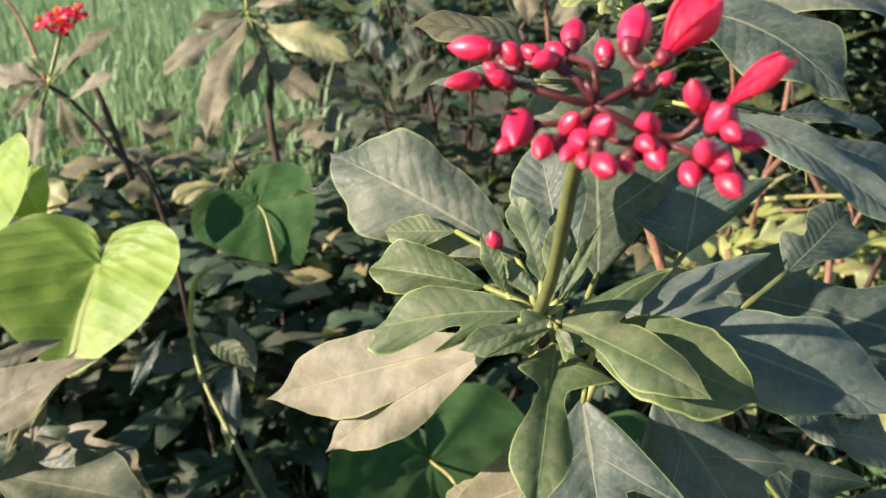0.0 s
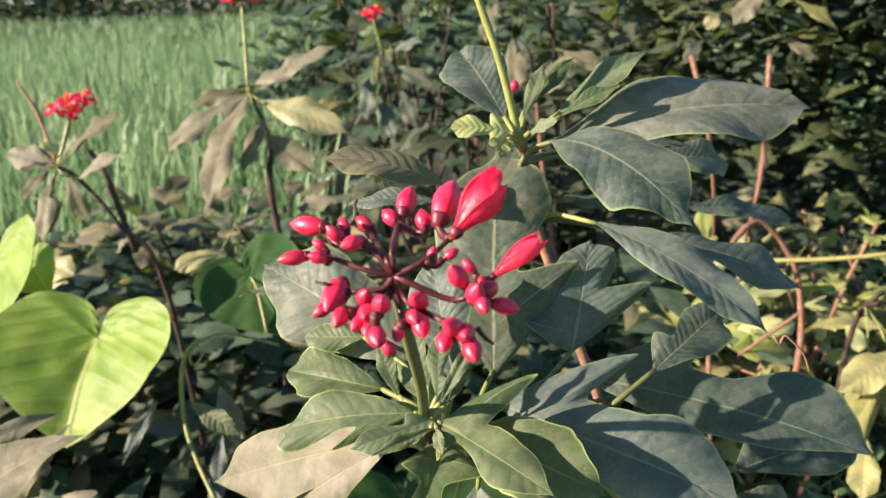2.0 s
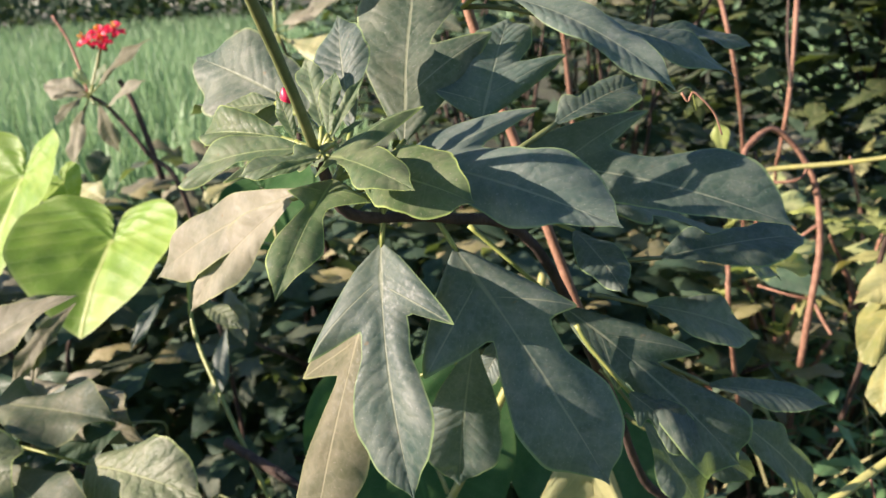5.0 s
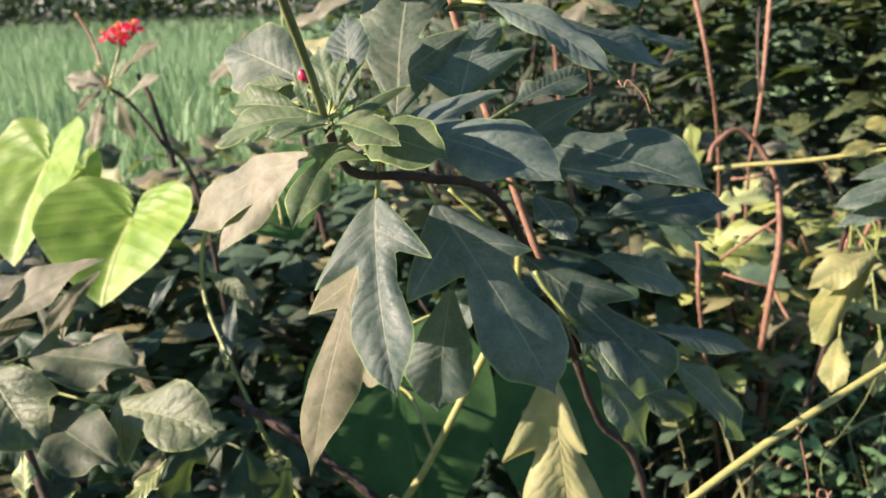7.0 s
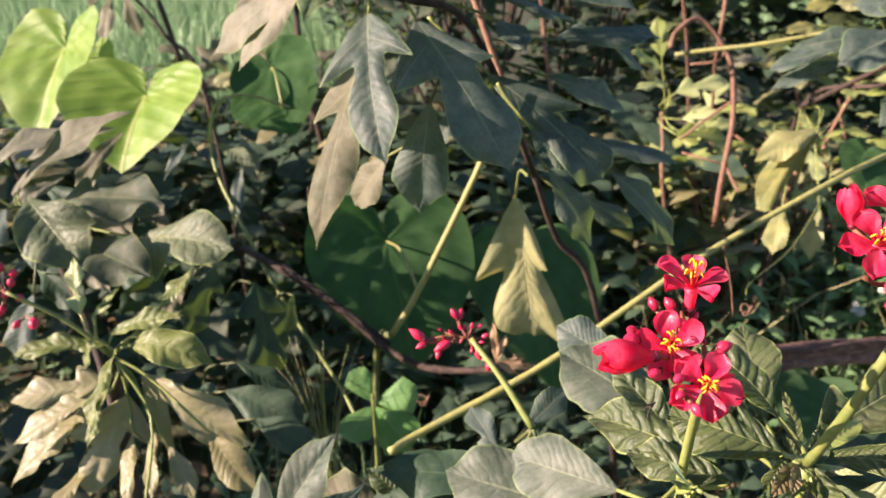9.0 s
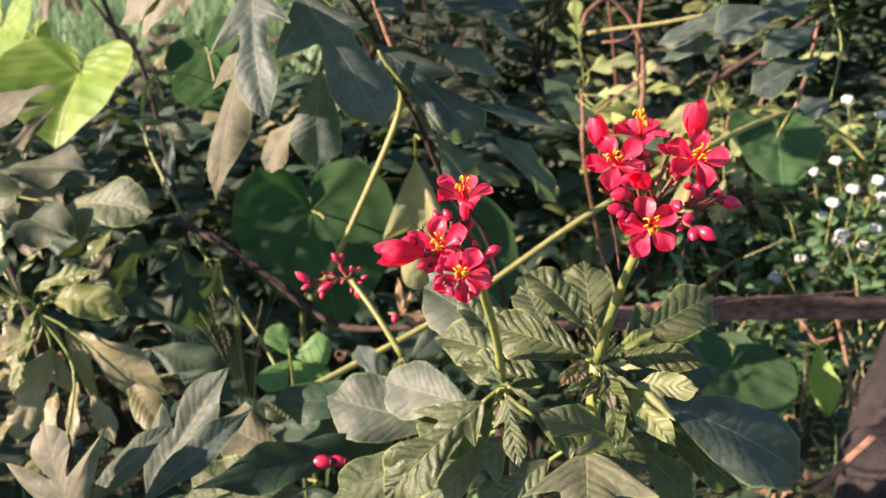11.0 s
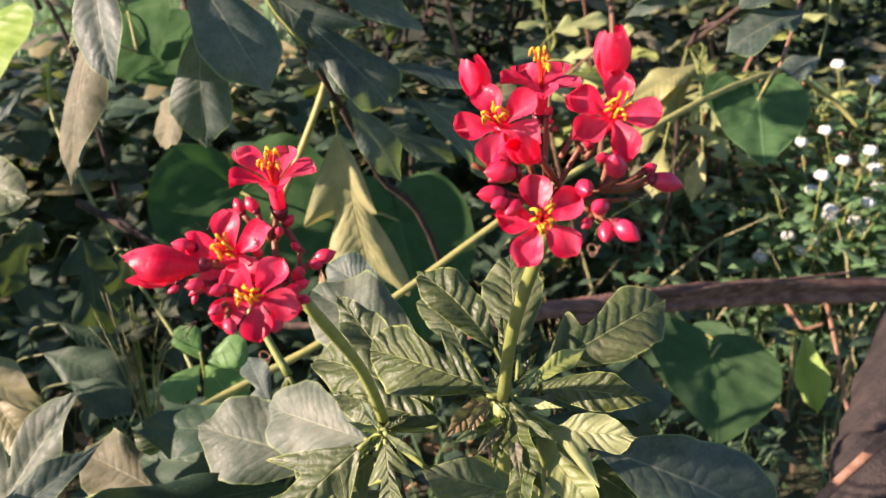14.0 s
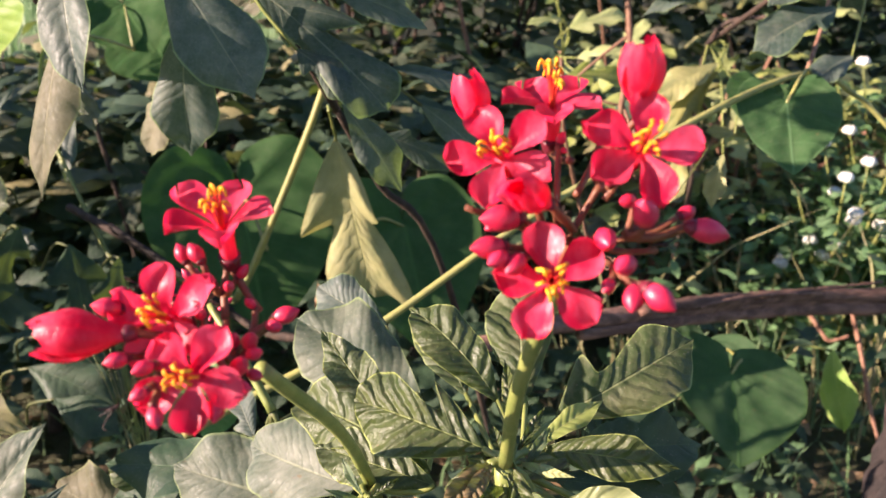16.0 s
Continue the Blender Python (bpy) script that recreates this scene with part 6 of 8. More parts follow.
bud(front, (0.104, 0.188, 0.705), (-0.814, -0.496, -0.303), 0.0092, 0.26, (0.118, 0.19, 0.708))
bud(front, (0.111, 0.191, 0.707), (-0.783, -0.489, 0.383), 0.0047, 0.26, (0.122, 0.19, 0.709))
bud(front, (0.115, 0.195, 0.711), (-0.697, -0.516, 0.498), 0.0042, 0.26, (0.124, 0.191, 0.711))
bud(front, (0.123, 0.189, 0.712), (-0.637, -0.296, 0.712), 0.0050, 0.26, (0.127, 0.191, 0.71))
bud(front, (0.117, 0.189, 0.707), (-0.417, -0.285, 0.863), 0.0045, 0.26, (0.125, 0.19, 0.708))
bud(front, (0.122, 0.191, 0.706), (-0.808, -0.417, -0.416), 0.0156, 0.21, (0.127, 0.191, 0.709))
bud(front, (0.113, 0.19, 0.699), (-0.19, -0.673, -0.714), 0.0084, 0.26, (0.123, 0.189, 0.706))
bud(front, (0.127, 0.194, 0.721), (-0.575, 0.044, 0.817), 0.0101, 0.26, (0.129, 0.193, 0.714))
bud(front, (0.126, 0.195, 0.719), (0.331, 0.151, 0.931), 0.0103, 0.26, (0.129, 0.193, 0.713))
bud(front, (0.13, 0.194, 0.712), (-0.591, -0.158, 0.791), 0.0061, 0.26, (0.131, 0.192, 0.711))
bud(front, (0.132, 0.196, 0.71), (-0.323, -0.078, 0.943), 0.0060, 0.26, (0.133, 0.192, 0.71))
bud(front, (0.136, 0.192, 0.714), (0.168, -0.026, 0.985), 0.0061, 0.26, (0.134, 0.192, 0.711))
bud(front, (0.139, 0.194, 0.715), (0.865, -0.264, 0.427), 0.0057, 0.26, (0.135, 0.192, 0.711))
bud(front, (0.127, 0.191, 0.704), (0.703, -0.271, 0.657), 0.0048, 0.26, (0.13, 0.19, 0.708))
bud(front, (0.142, 0.195, 0.706), (0.88, -0.109, 0.462), 0.0079, 0.26, (0.137, 0.191, 0.709))
bud(front, (0.141, 0.188, 0.706), (0.885, -0.394, 0.249), 0.0052, 0.26, (0.136, 0.191, 0.708))
bud(front, (0.137, 0.188, 0.702), (-0.137, -0.833, -0.536), 0.0049, 0.26, (0.135, 0.19, 0.707))
bud(front, (0.139, 0.19, 0.702), (0.359, -0.571, -0.738), 0.0110, 0.26, (0.136, 0.19, 0.707))
stem('pedicel', front, ((0.133, 0.189, 0.709), (0.124, 0.191, 0.709), (0.116, 0.19, 0.709)), 0.0011, 0.0008, PEDICEL, sides=6, per=3)
stem('pedicel', front, ((0.117, 0.188, 0.71), (0.11, 0.189, 0.708), (0.104, 0.188, 0.706)), 0.0011, 0.0008, PEDICEL, sides=6, per=3)
stem('pedicel', front, ((0.133, 0.189, 0.709), (0.129, 0.193, 0.714), (0.126, 0.195, 0.719)), 0.0011, 0.0008, PEDICEL, sides=6, per=3)
stem('pedicel', front, ((0.133, 0.189, 0.709), (0.136, 0.193, 0.712), (0.139, 0.194, 0.714)), 0.0011, 0.0008, PEDICEL, sides=6, per=3)
stem('pedicel', front, ((0.133, 0.189, 0.709), (0.137, 0.191, 0.708), (0.141, 0.191, 0.707)), 0.0011, 0.0008, PEDICEL, sides=6, per=3)
stem('pedicel', front, ((0.133, 0.189, 0.709), (0.127, 0.191, 0.708), (0.122, 0.19, 0.707)), 0.0011, 0.0008, PEDICEL, sides=6, per=3)
stem('pedicel', front, ((0.135, 0.188, 0.708), (0.136, 0.19, 0.705), (0.139, 0.188, 0.702)), 0.0011, 0.0008, PEDICEL, sides=6, per=3)
# ---- left shrub ----
side = thing('flowering_shrub', (-0.229, 0.306, 0), 'dusty green shrub with a small red flower head', 'shrub', 'flowering shrubs')
stem('trunk', side, ((-0.229, 0.306, 0), (-0.223, 0.312, 0.501), (-0.212, 0.306, 0.615)), 0.008, 0.005, BARK)
stem('branch', side, ((-0.233, 0.327, 0.489), (-0.312, 0.427, 0.593), (-0.382, 0.482, 0.693)), 0.005, 0.004, BARK)
# Sunlight on this whorl is partly in its SAND and LIME colours.
leaf(side, (-0.19, 0.304, 0.63), (-0.103, 0.287, 0.622), face=(-0.38, -0.55, 0.8), width=0.95, bend=85, fold=12, wave=1.6, mat=LIME, node=(-0.212, 0.306, 0.615))
leaf(side, (-0.212, 0.31, 0.637), (-0.137, 0.31, 0.659), face=(-0.38, -0.6, 0.75), width=0.62, bend=30, fold=25, wave=1.6, mat=LIME, node=(-0.212, 0.306, 0.615))
leaf(side, (-0.195, 0.31, 0.634), (-0.146, 0.314, 0.644), face=(-0.38, -0.5, 0.8), width=0.5, bend=30, fold=20, wave=1.6, mat=LIME, node=(-0.212, 0.306, 0.615))
leaf(side, (-0.241, 0.314, 0.654), (-0.251, 0.339, 0.704), face=(-0.1, -0.85, 0.4), width=0.8, left=0.55, right=0.55, fold=20, wave=1.6, mat=FRESH, node=(-0.212, 0.306, 0.615))
leaf(side, (-0.228, 0.316, 0.656), (-0.204, 0.328, 0.678), face=(-0.2, -0.8, 0.5), width=0.5, left=0.4, fold=25, wave=1.6, mat=FRESH, node=(-0.212, 0.306, 0.615))
leaf(side, (-0.229, 0.315, 0.653), (-0.208, 0.317, 0.666), face=(-0.2, -0.8, 0.5), width=0.4, fold=25, wave=1.6, mat=FRESH, node=(-0.212, 0.306, 0.615))
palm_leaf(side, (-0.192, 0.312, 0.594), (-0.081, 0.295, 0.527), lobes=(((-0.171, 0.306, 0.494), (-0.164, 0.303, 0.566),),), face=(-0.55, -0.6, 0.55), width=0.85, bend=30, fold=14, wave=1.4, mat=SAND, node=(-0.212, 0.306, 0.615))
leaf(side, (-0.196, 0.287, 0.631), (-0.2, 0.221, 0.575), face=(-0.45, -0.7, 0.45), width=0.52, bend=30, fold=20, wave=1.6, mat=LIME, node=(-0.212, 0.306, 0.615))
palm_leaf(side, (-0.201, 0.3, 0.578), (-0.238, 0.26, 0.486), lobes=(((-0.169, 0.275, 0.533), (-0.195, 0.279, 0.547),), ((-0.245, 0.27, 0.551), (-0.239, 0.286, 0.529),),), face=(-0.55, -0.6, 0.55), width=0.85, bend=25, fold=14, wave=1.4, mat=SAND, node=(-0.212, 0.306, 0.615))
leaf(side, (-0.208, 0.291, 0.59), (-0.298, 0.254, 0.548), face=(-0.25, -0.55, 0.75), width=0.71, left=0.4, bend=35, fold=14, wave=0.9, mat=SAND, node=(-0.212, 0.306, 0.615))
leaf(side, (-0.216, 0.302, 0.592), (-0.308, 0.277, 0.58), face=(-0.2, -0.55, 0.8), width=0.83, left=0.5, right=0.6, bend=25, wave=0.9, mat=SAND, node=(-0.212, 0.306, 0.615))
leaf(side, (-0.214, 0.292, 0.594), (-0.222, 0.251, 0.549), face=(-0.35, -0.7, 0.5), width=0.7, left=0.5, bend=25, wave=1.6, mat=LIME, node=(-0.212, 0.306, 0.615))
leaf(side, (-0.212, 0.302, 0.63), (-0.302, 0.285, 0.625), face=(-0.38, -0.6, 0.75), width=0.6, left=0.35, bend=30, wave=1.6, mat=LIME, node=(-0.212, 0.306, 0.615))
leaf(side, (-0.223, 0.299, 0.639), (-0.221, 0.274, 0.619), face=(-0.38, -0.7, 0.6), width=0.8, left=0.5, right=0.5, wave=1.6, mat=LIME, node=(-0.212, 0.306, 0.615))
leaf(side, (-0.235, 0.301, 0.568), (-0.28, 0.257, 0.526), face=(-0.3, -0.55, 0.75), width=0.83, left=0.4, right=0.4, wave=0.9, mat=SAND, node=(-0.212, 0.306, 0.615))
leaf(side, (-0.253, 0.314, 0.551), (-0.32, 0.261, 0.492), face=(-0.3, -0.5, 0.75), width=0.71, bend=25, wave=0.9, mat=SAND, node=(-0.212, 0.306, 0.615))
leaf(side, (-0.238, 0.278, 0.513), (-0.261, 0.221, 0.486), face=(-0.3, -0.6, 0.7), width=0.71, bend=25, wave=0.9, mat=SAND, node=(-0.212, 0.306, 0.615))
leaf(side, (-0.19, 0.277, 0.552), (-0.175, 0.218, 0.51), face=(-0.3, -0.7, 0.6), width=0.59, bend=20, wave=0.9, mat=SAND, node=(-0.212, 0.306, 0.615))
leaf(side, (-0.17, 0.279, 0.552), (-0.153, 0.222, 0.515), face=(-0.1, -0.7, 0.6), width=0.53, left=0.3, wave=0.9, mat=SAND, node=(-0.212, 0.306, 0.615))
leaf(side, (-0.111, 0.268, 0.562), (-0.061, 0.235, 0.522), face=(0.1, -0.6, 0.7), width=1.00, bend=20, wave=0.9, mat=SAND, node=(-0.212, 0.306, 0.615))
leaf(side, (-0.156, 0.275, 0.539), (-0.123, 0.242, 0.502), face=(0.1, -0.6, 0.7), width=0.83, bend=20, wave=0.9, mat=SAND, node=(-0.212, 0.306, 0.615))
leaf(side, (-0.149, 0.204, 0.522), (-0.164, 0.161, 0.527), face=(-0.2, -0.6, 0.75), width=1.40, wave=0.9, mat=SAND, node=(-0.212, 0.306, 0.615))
leaf(side, (-0.148, 0.367, 0.681), (-0.173, 0.333, 0.658), face=(-0.35, -0.75, 0.45), width=0.95, bend=-30, wave=1.6, mat=LIME, node=(-0.212, 0.306, 0.615))
leaf(side, (-0.373, 0.462, 0.721), (-0.281, 0.396, 0.668), face=(0.3, -0.65, 0.6), width=1.4, bend=30, fold=22, wave=1.8, mat=OLIVE, node=(-0.382, 0.482, 0.693))
leaf(side, (-0.317, 0.448, 0.673), (-0.197, 0.373, 0.668), face=(0.35, -0.6, 0.65), width=1, bend=20, fold=22, wave=1.8, mat=DULL, node=(-0.382, 0.482, 0.693))
palm_leaf(side, (-0.246, 0.458, 0.675), (-0.118, 0.4, 0.687), lobes=(((-0.208, 0.4, 0.649), (-0.187, 0.42, 0.665),),), face=(0.1, -0.65, 0.7), width=1.1, bend=30, fold=16, wave=1.6, mat=OLIVE, node=(-0.382, 0.482, 0.693))
leaf(side, (-0.362, 0.51, 0.703), (-0.213, 0.457, 0.718), face=(0.35, -0.5, 0.75), width=1, left=0.3, bend=20, fold=22, wave=1.8, mat=DULL, node=(-0.382, 0.482, 0.693))
leaf(side, (-0.408, 0.488, 0.715), (-0.262, 0.519, 0.805), face=(-0.3, -0.5, 0.7), width=0.7, bend=25, fold=20, mat=PALE, node=(-0.382, 0.482, 0.693))
leaf(side, (-0.427, 0.478, 0.748), (-0.345, 0.524, 0.785), face=(-0.3, -0.5, 0.7), width=0.9, bend=30, mat=PALE, node=(-0.382, 0.482, 0.693))
leaf(side, (-0.402, 0.492, 0.724), (-0.35, 0.524, 0.734), face=(-0.2, -0.6, 0.7), width=1, right=0.5, mat=PALE, node=(-0.382, 0.482, 0.693))
leaf(side, (-0.388, 0.446, 0.713), (-0.384, 0.386, 0.672), face=(0, -0.7, 0.6), width=1, node=(-0.382, 0.482, 0.693))
leaf(side, (-0.369, 0.431, 0.618), (-0.387, 0.4, 0.549), face=(0, -0.7, 0.6), width=1.1, node=(-0.382, 0.482, 0.693))
# Leaves in the hollow, with its shade put into their colour.
leaf(side, (-0.145, 0.513, 0.599), (-0.124, 0.449, 0.491), face=(0.75, -0.55, 0.35), left=0.6, right=0.6, mat=SHADED, node=(-0.204, 0.542, 0.553))
leaf(side, (-0.107, 0.538, 0.572), (-0.13, 0.496, 0.501), face=(0.75, -0.55, 0.35), width=0.9, mat=SHADED, node=(-0.165, 0.567, 0.525))
leaf(side, (-0.184, 0.498, 0.626), (-0.208, 0.445, 0.558), face=(0.75, -0.55, 0.35), left=0.5, mat=SHADED, node=(-0.245, 0.527, 0.582))
leaf(side, (-0.155, 0.411, 0.513), (-0.061, 0.387, 0.482), face=(0.75, -0.55, 0.35), width=1.2, mat=SHADED, node=(-0.213, 0.439, 0.463))
leaf(side, (-0.15, 0.441, 0.532), (-0.079, 0.434, 0.494), face=(0.75, -0.55, 0.35), width=0.8, mat=SHADED, node=(-0.208, 0.469, 0.483))
leaf(side, (-0.225, 0.489, 0.563), (-0.157, 0.458, 0.522), face=(0.75, -0.55, 0.35), width=1, left=0.4, mat=SHADED, node=(-0.289, 0.517, 0.516))
leaf(side, (-0.109, 0.37, 0.506), (-0.038, 0.347, 0.484), face=(0.75, -0.55, 0.35), width=1.1, mat=SHADED, node=(-0.164, 0.397, 0.455))
leaf(side, (-0.246, 0.51, 0.62), (-0.306, 0.481, 0.566), face=(0.75, -0.55, 0.35), width=0.9, mat=SHADED, node=(-0.311, 0.539, 0.576))
leaf(side, (-0.35, 0.633, 0.757), (-0.45, 0.578, 0.727), face=(0.1, -0.7, 0.65), width=0.55, bend=35, fold=18, wave=1.5, mat=PALE)
leaf(side, (-0.329, 0.614, 0.757), (-0.379, 0.55, 0.683), face=(0.1, -0.7, 0.65), width=0.45, bend=35, fold=18, wave=1.5, mat=PALE)
leaf(side, (-0.352, 0.607, 0.746), (-0.354, 0.556, 0.692), face=(0.1, -0.7, 0.65), width=0.5, bend=35, fold=18, wave=1.5, mat=PALE)
leaf(side, (-0.38, 0.551, 0.717), (-0.434, 0.503, 0.689), face=(0.1, -0.7, 0.65), width=0.6, bend=35, fold=18, wave=1.5, mat=PALE)
leaf(side, (-0.348, 0.544, 0.686), (-0.249, 0.522, 0.681), face=(0.1, -0.7, 0.65), width=0.8, bend=35, fold=18, wave=1.5, mat=MATURE, node=(-0.343, 0.594, 0.636))
leaf(side, (-0.287, 0.714, 0.724), (-0.313, 0.662, 0.676), face=(0.1, -0.7, 0.65), width=0.5, bend=35, fold=18, wave=1.5, mat=MATURE)
leaf(side, (-0.236, 0.769, 0.711), (-0.203, 0.721, 0.656), face=(0.1, -0.7, 0.65), width=0.8, bend=35, fold=18, wave=1.5, mat=PALE)
leaf(side, (-0.218, 0.708, 0.684), (-0.217, 0.651, 0.613), face=(0.1, -0.7, 0.65), width=0.5, bend=35, fold=18, wave=1.5, mat=MATURE)
leaf(side, (-0.259, 0.733, 0.71), (-0.193, 0.701, 0.686), face=(0.1, -0.7, 0.65), width=0.7, bend=35, fold=18, wave=1.5, mat=OLIVE)
leaf(side, (-0.217, 0.491, 0.613), (-0.235, 0.445, 0.579), face=(0.1, -0.7, 0.65), width=0.9, bend=35, fold=18, wave=1.5, mat=PALE, node=(-0.212, 0.541, 0.563))
leaf(side, (-0.263, 0.563, 0.652), (-0.323, 0.517, 0.631), face=(0.1, -0.7, 0.65), width=0.9, bend=35, fold=18, wave=1.5, mat=SHADED, node=(-0.258, 0.613, 0.602))
leaf(side, (-0.43, 0.581, 0.698), (-0.347, 0.545, 0.659), face=(0.1, -0.7, 0.65), width=0.8, bend=35, fold=18, wave=1.5, mat=SHADED)
leaf(side, (-0.275, 0.645, 0.676), (-0.315, 0.594, 0.637), face=(0.1, -0.7, 0.65), width=0.8, bend=35, fold=18, wave=1.5, mat=SHADED)
leaf(side, (-0.416, 0.512, 0.617), (-0.336, 0.473, 0.572), face=(0.1, -0.7, 0.65), width=0.9, bend=35, fold=18, wave=1.5, mat=SHADED, node=(-0.411, 0.562, 0.567))
leaf(side, (-0.329, 0.521, 0.615), (-0.239, 0.487, 0.58), face=(0.1, -0.7, 0.65), width=0.9, bend=35, fold=18, wave=1.5, mat=SHADED, node=(-0.324, 0.571, 0.565))
leaf(side, (-0.403, 0.599, 0.62), (-0.426, 0.548, 0.632), face=(0.05, -0.65, 0.65), width=0.782214, left=0.6, right=0.5, bend=35, fold=16, wave=1.5, mat=MATURE)
leaf(side, (-0.316, 0.602, 0.616), (-0.222, 0.552, 0.594), face=(-0.042, -0.65, 0.65), width=0.832016, left=0, right=0, bend=35, fold=16, wave=1.5, mat=SHADED)
leaf(side, (-0.446, 0.535, 0.617), (-0.338, 0.497, 0.624), face=(0.175, -0.65, 0.65), width=0.8011, left=0, right=0, bend=35, fold=16, wave=1.5, mat=MATURE)
leaf(side, (-0.386, 0.541, 0.624), (-0.311, 0.485, 0.594), face=(0.104, -0.65, 0.65), width=0.727293, left=0.6, right=0.5, bend=35, fold=16, wave=1.5, mat=PALE)
leaf(side, (-0.251, 0.559, 0.604), (-0.289, 0.504, 0.614), face=(0.025, -0.65, 0.65), width=0.886436, left=0, right=0, bend=35, fold=16, wave=1.5, mat=MATURE)
leaf(side, (-0.445, 0.543, 0.641), (-0.362, 0.49, 0.614), face=(0.06, -0.65, 0.65), width=0.825652, left=0, right=0, bend=35, fold=16, wave=1.5, mat=SHADED)
leaf(side, (-0.359, 0.588, 0.651), (-0.286, 0.535, 0.625), face=(0.287, -0.65, 0.65), width=0.992891, left=0.6, right=0.5, bend=35, fold=16, wave=1.5, mat=MATURE)
leaf(side, (-0.341, 0.593, 0.665), (-0.242, 0.543, 0.641), face=(-0.054, -0.65, 0.65), width=0.770492, left=0, right=0, bend=35, fold=16, wave=1.5, mat=PALE)
leaf(side, (-0.44, 0.614, 0.634), (-0.476, 0.56, 0.644), face=(0.229, -0.65, 0.65), width=0.829046, left=0, right=0, bend=35, fold=16, wave=1.5, mat=MATURE)
leaf(side, (-0.38, 0.6, 0.68), (-0.291, 0.547, 0.65), face=(-0.059, -0.65, 0.65), width=0.864991, left=0.6, right=0.5, bend=35, fold=16, wave=1.5, mat=SHADED)
leaf(side, (-0.441, 0.542, 0.641), (-0.354, 0.497, 0.636), face=(0.155, -0.65, 0.65), width=0.715618, left=0, right=0, bend=35, fold=16, wave=1.5, mat=MATURE)
leaf(side, (-0.388, 0.588, 0.686), (-0.295, 0.532, 0.648), face=(0.092, -0.65, 0.65), width=0.986768, left=0, right=0, bend=35, fold=16, wave=1.5, mat=PALE)
leaf(side, (-0.463, 0.557, 0.602), (-0.481, 0.494, 0.581), face=(0.265, -0.65, 0.65), width=0.702002, left=0.6, right=0.5, bend=35, fold=16, wave=1.5, mat=MATURE)
leaf(side, (-0.437, 0.564, 0.62), (-0.351, 0.525, 0.631), face=(-0.084, -0.65, 0.65), width=0.885723, left=0, right=0, bend=35, fold=16, wave=1.5, mat=SHADED)
leaf(side, (-0.268, 0.587, 0.582), (-0.2, 0.54, 0.579), face=(0.215, -0.65, 0.65), width=0.949586, left=0, right=0, bend=35, fold=16, wave=1.5, mat=MATURE)
leaf(side, (-0.355, 0.611, 0.675), (-0.264, 0.56, 0.651), face=(0.005, -0.65, 0.65), width=0.984003, left=0.6, right=0.5, bend=35, fold=16, wave=1.5, mat=PALE)
stem('flower_stalk', side, ((-0.212, 0.306, 0.615), (-0.246, 0.301, 0.654), (-0.293, 0.293, 0.687)), 0.0024, 0.0018, STALK, label='green flower stalk')
bud(side, (-0.299, 0.296, 0.695), (-0.48, -0.5, 0.8), 0.011, 0.34, (-0.293, 0.293, 0.687))
bud(side, (-0.291, 0.3, 0.691), (0.32, -0.5, 0.633), 0.011, 0.34, (-0.293, 0.293, 0.687))
bud(side, (-0.289, 0.3, 0.68), (0.72, -0.5, -0.033), 0.011, 0.34, (-0.293, 0.293, 0.687))
bud(side, (-0.301, 0.292, 0.686), (-0.68, -0.5, 0.133), 0.011, 0.34, (-0.293, 0.293, 0.687))
bud(side, (-0.297, 0.292, 0.675), (-0.16, -0.5, -0.533), 0.011, 0.34, (-0.293, 0.293, 0.687))
bud(side, (-0.292, 0.306, 0.697), (0.52, -0.5, 1.133), 0.011, 0.34, (-0.293, 0.293, 0.687))
bud(side, (-0.297, 0.301, 0.705), (-0.28, -0.5, 1.467), 0.011, 0.34, (-0.293, 0.293, 0.687))
bud(side, (-0.308, 0.298, 0.692), (-0.96, -0.5, 0.633), 0.011, 0.34, (-0.293, 0.293, 0.687))
bud(side, (-0.297, 0.3, 0.682), (0.12, -0.5, 0.133), 0.011, 0.34, (-0.293, 0.293, 0.687))
bud(side, (-0.299, 0.287, 0.672), (-0.48, -0.5, -0.867), 0.011, 0.34, (-0.293, 0.293, 0.687))
bud(side, (-0.264, 0.283, 0.667), (0.2, -0.6, -0.3), 0.013, 0.36, (-0.276, 0.287, 0.666))
bud(side, (-0.278, 0.281, 0.665), (-0.2, -0.6, -0.4), 0.009, 0.36, (-0.276, 0.287, 0.666))
stem('pedicel', side, ((-0.264, 0.298, 0.664), (-0.273, 0.288, 0.668)), 0.001, 0.0008, STALK, sides=6, per=3)
# ---- climber with heart-shaped leaves ----
climber = thing('climbing_vine', (-0.05, 0.66, 0), 'yellow-green climber with large heart-shaped leaves over the shrubs', 'vine')
pale_leaves = "sunlit yellow-green heart-shaped leaf"
heart_leaf(climber, (-0.375, 0.778, 0.77), (-0.388, 0.690, 0.683), (-0.08, -0.75, 0.6), HEART, width=1.4, bend=25, fold=20, seed=1, node=(-0.446, 0.902, 0.707))
heart_leaf(climber, (-0.551, 0.889, 0.826), (-0.57, 0.789, 0.7), (-0.25, -0.8, 0.4), HEART, width=0.95, bend=20, fold=18, seed=2, node=(-0.621, 1.006, 0.757))
heart_leaf(climber, (-0.531, 0.944, 0.806), (-0.502, 0.916, 0.774), (-0.1, -0.8, 0.5), HEART, width=1.1, seed=3)
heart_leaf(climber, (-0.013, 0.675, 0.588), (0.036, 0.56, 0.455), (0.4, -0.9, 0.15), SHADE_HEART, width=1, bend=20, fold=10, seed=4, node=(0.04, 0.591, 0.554))
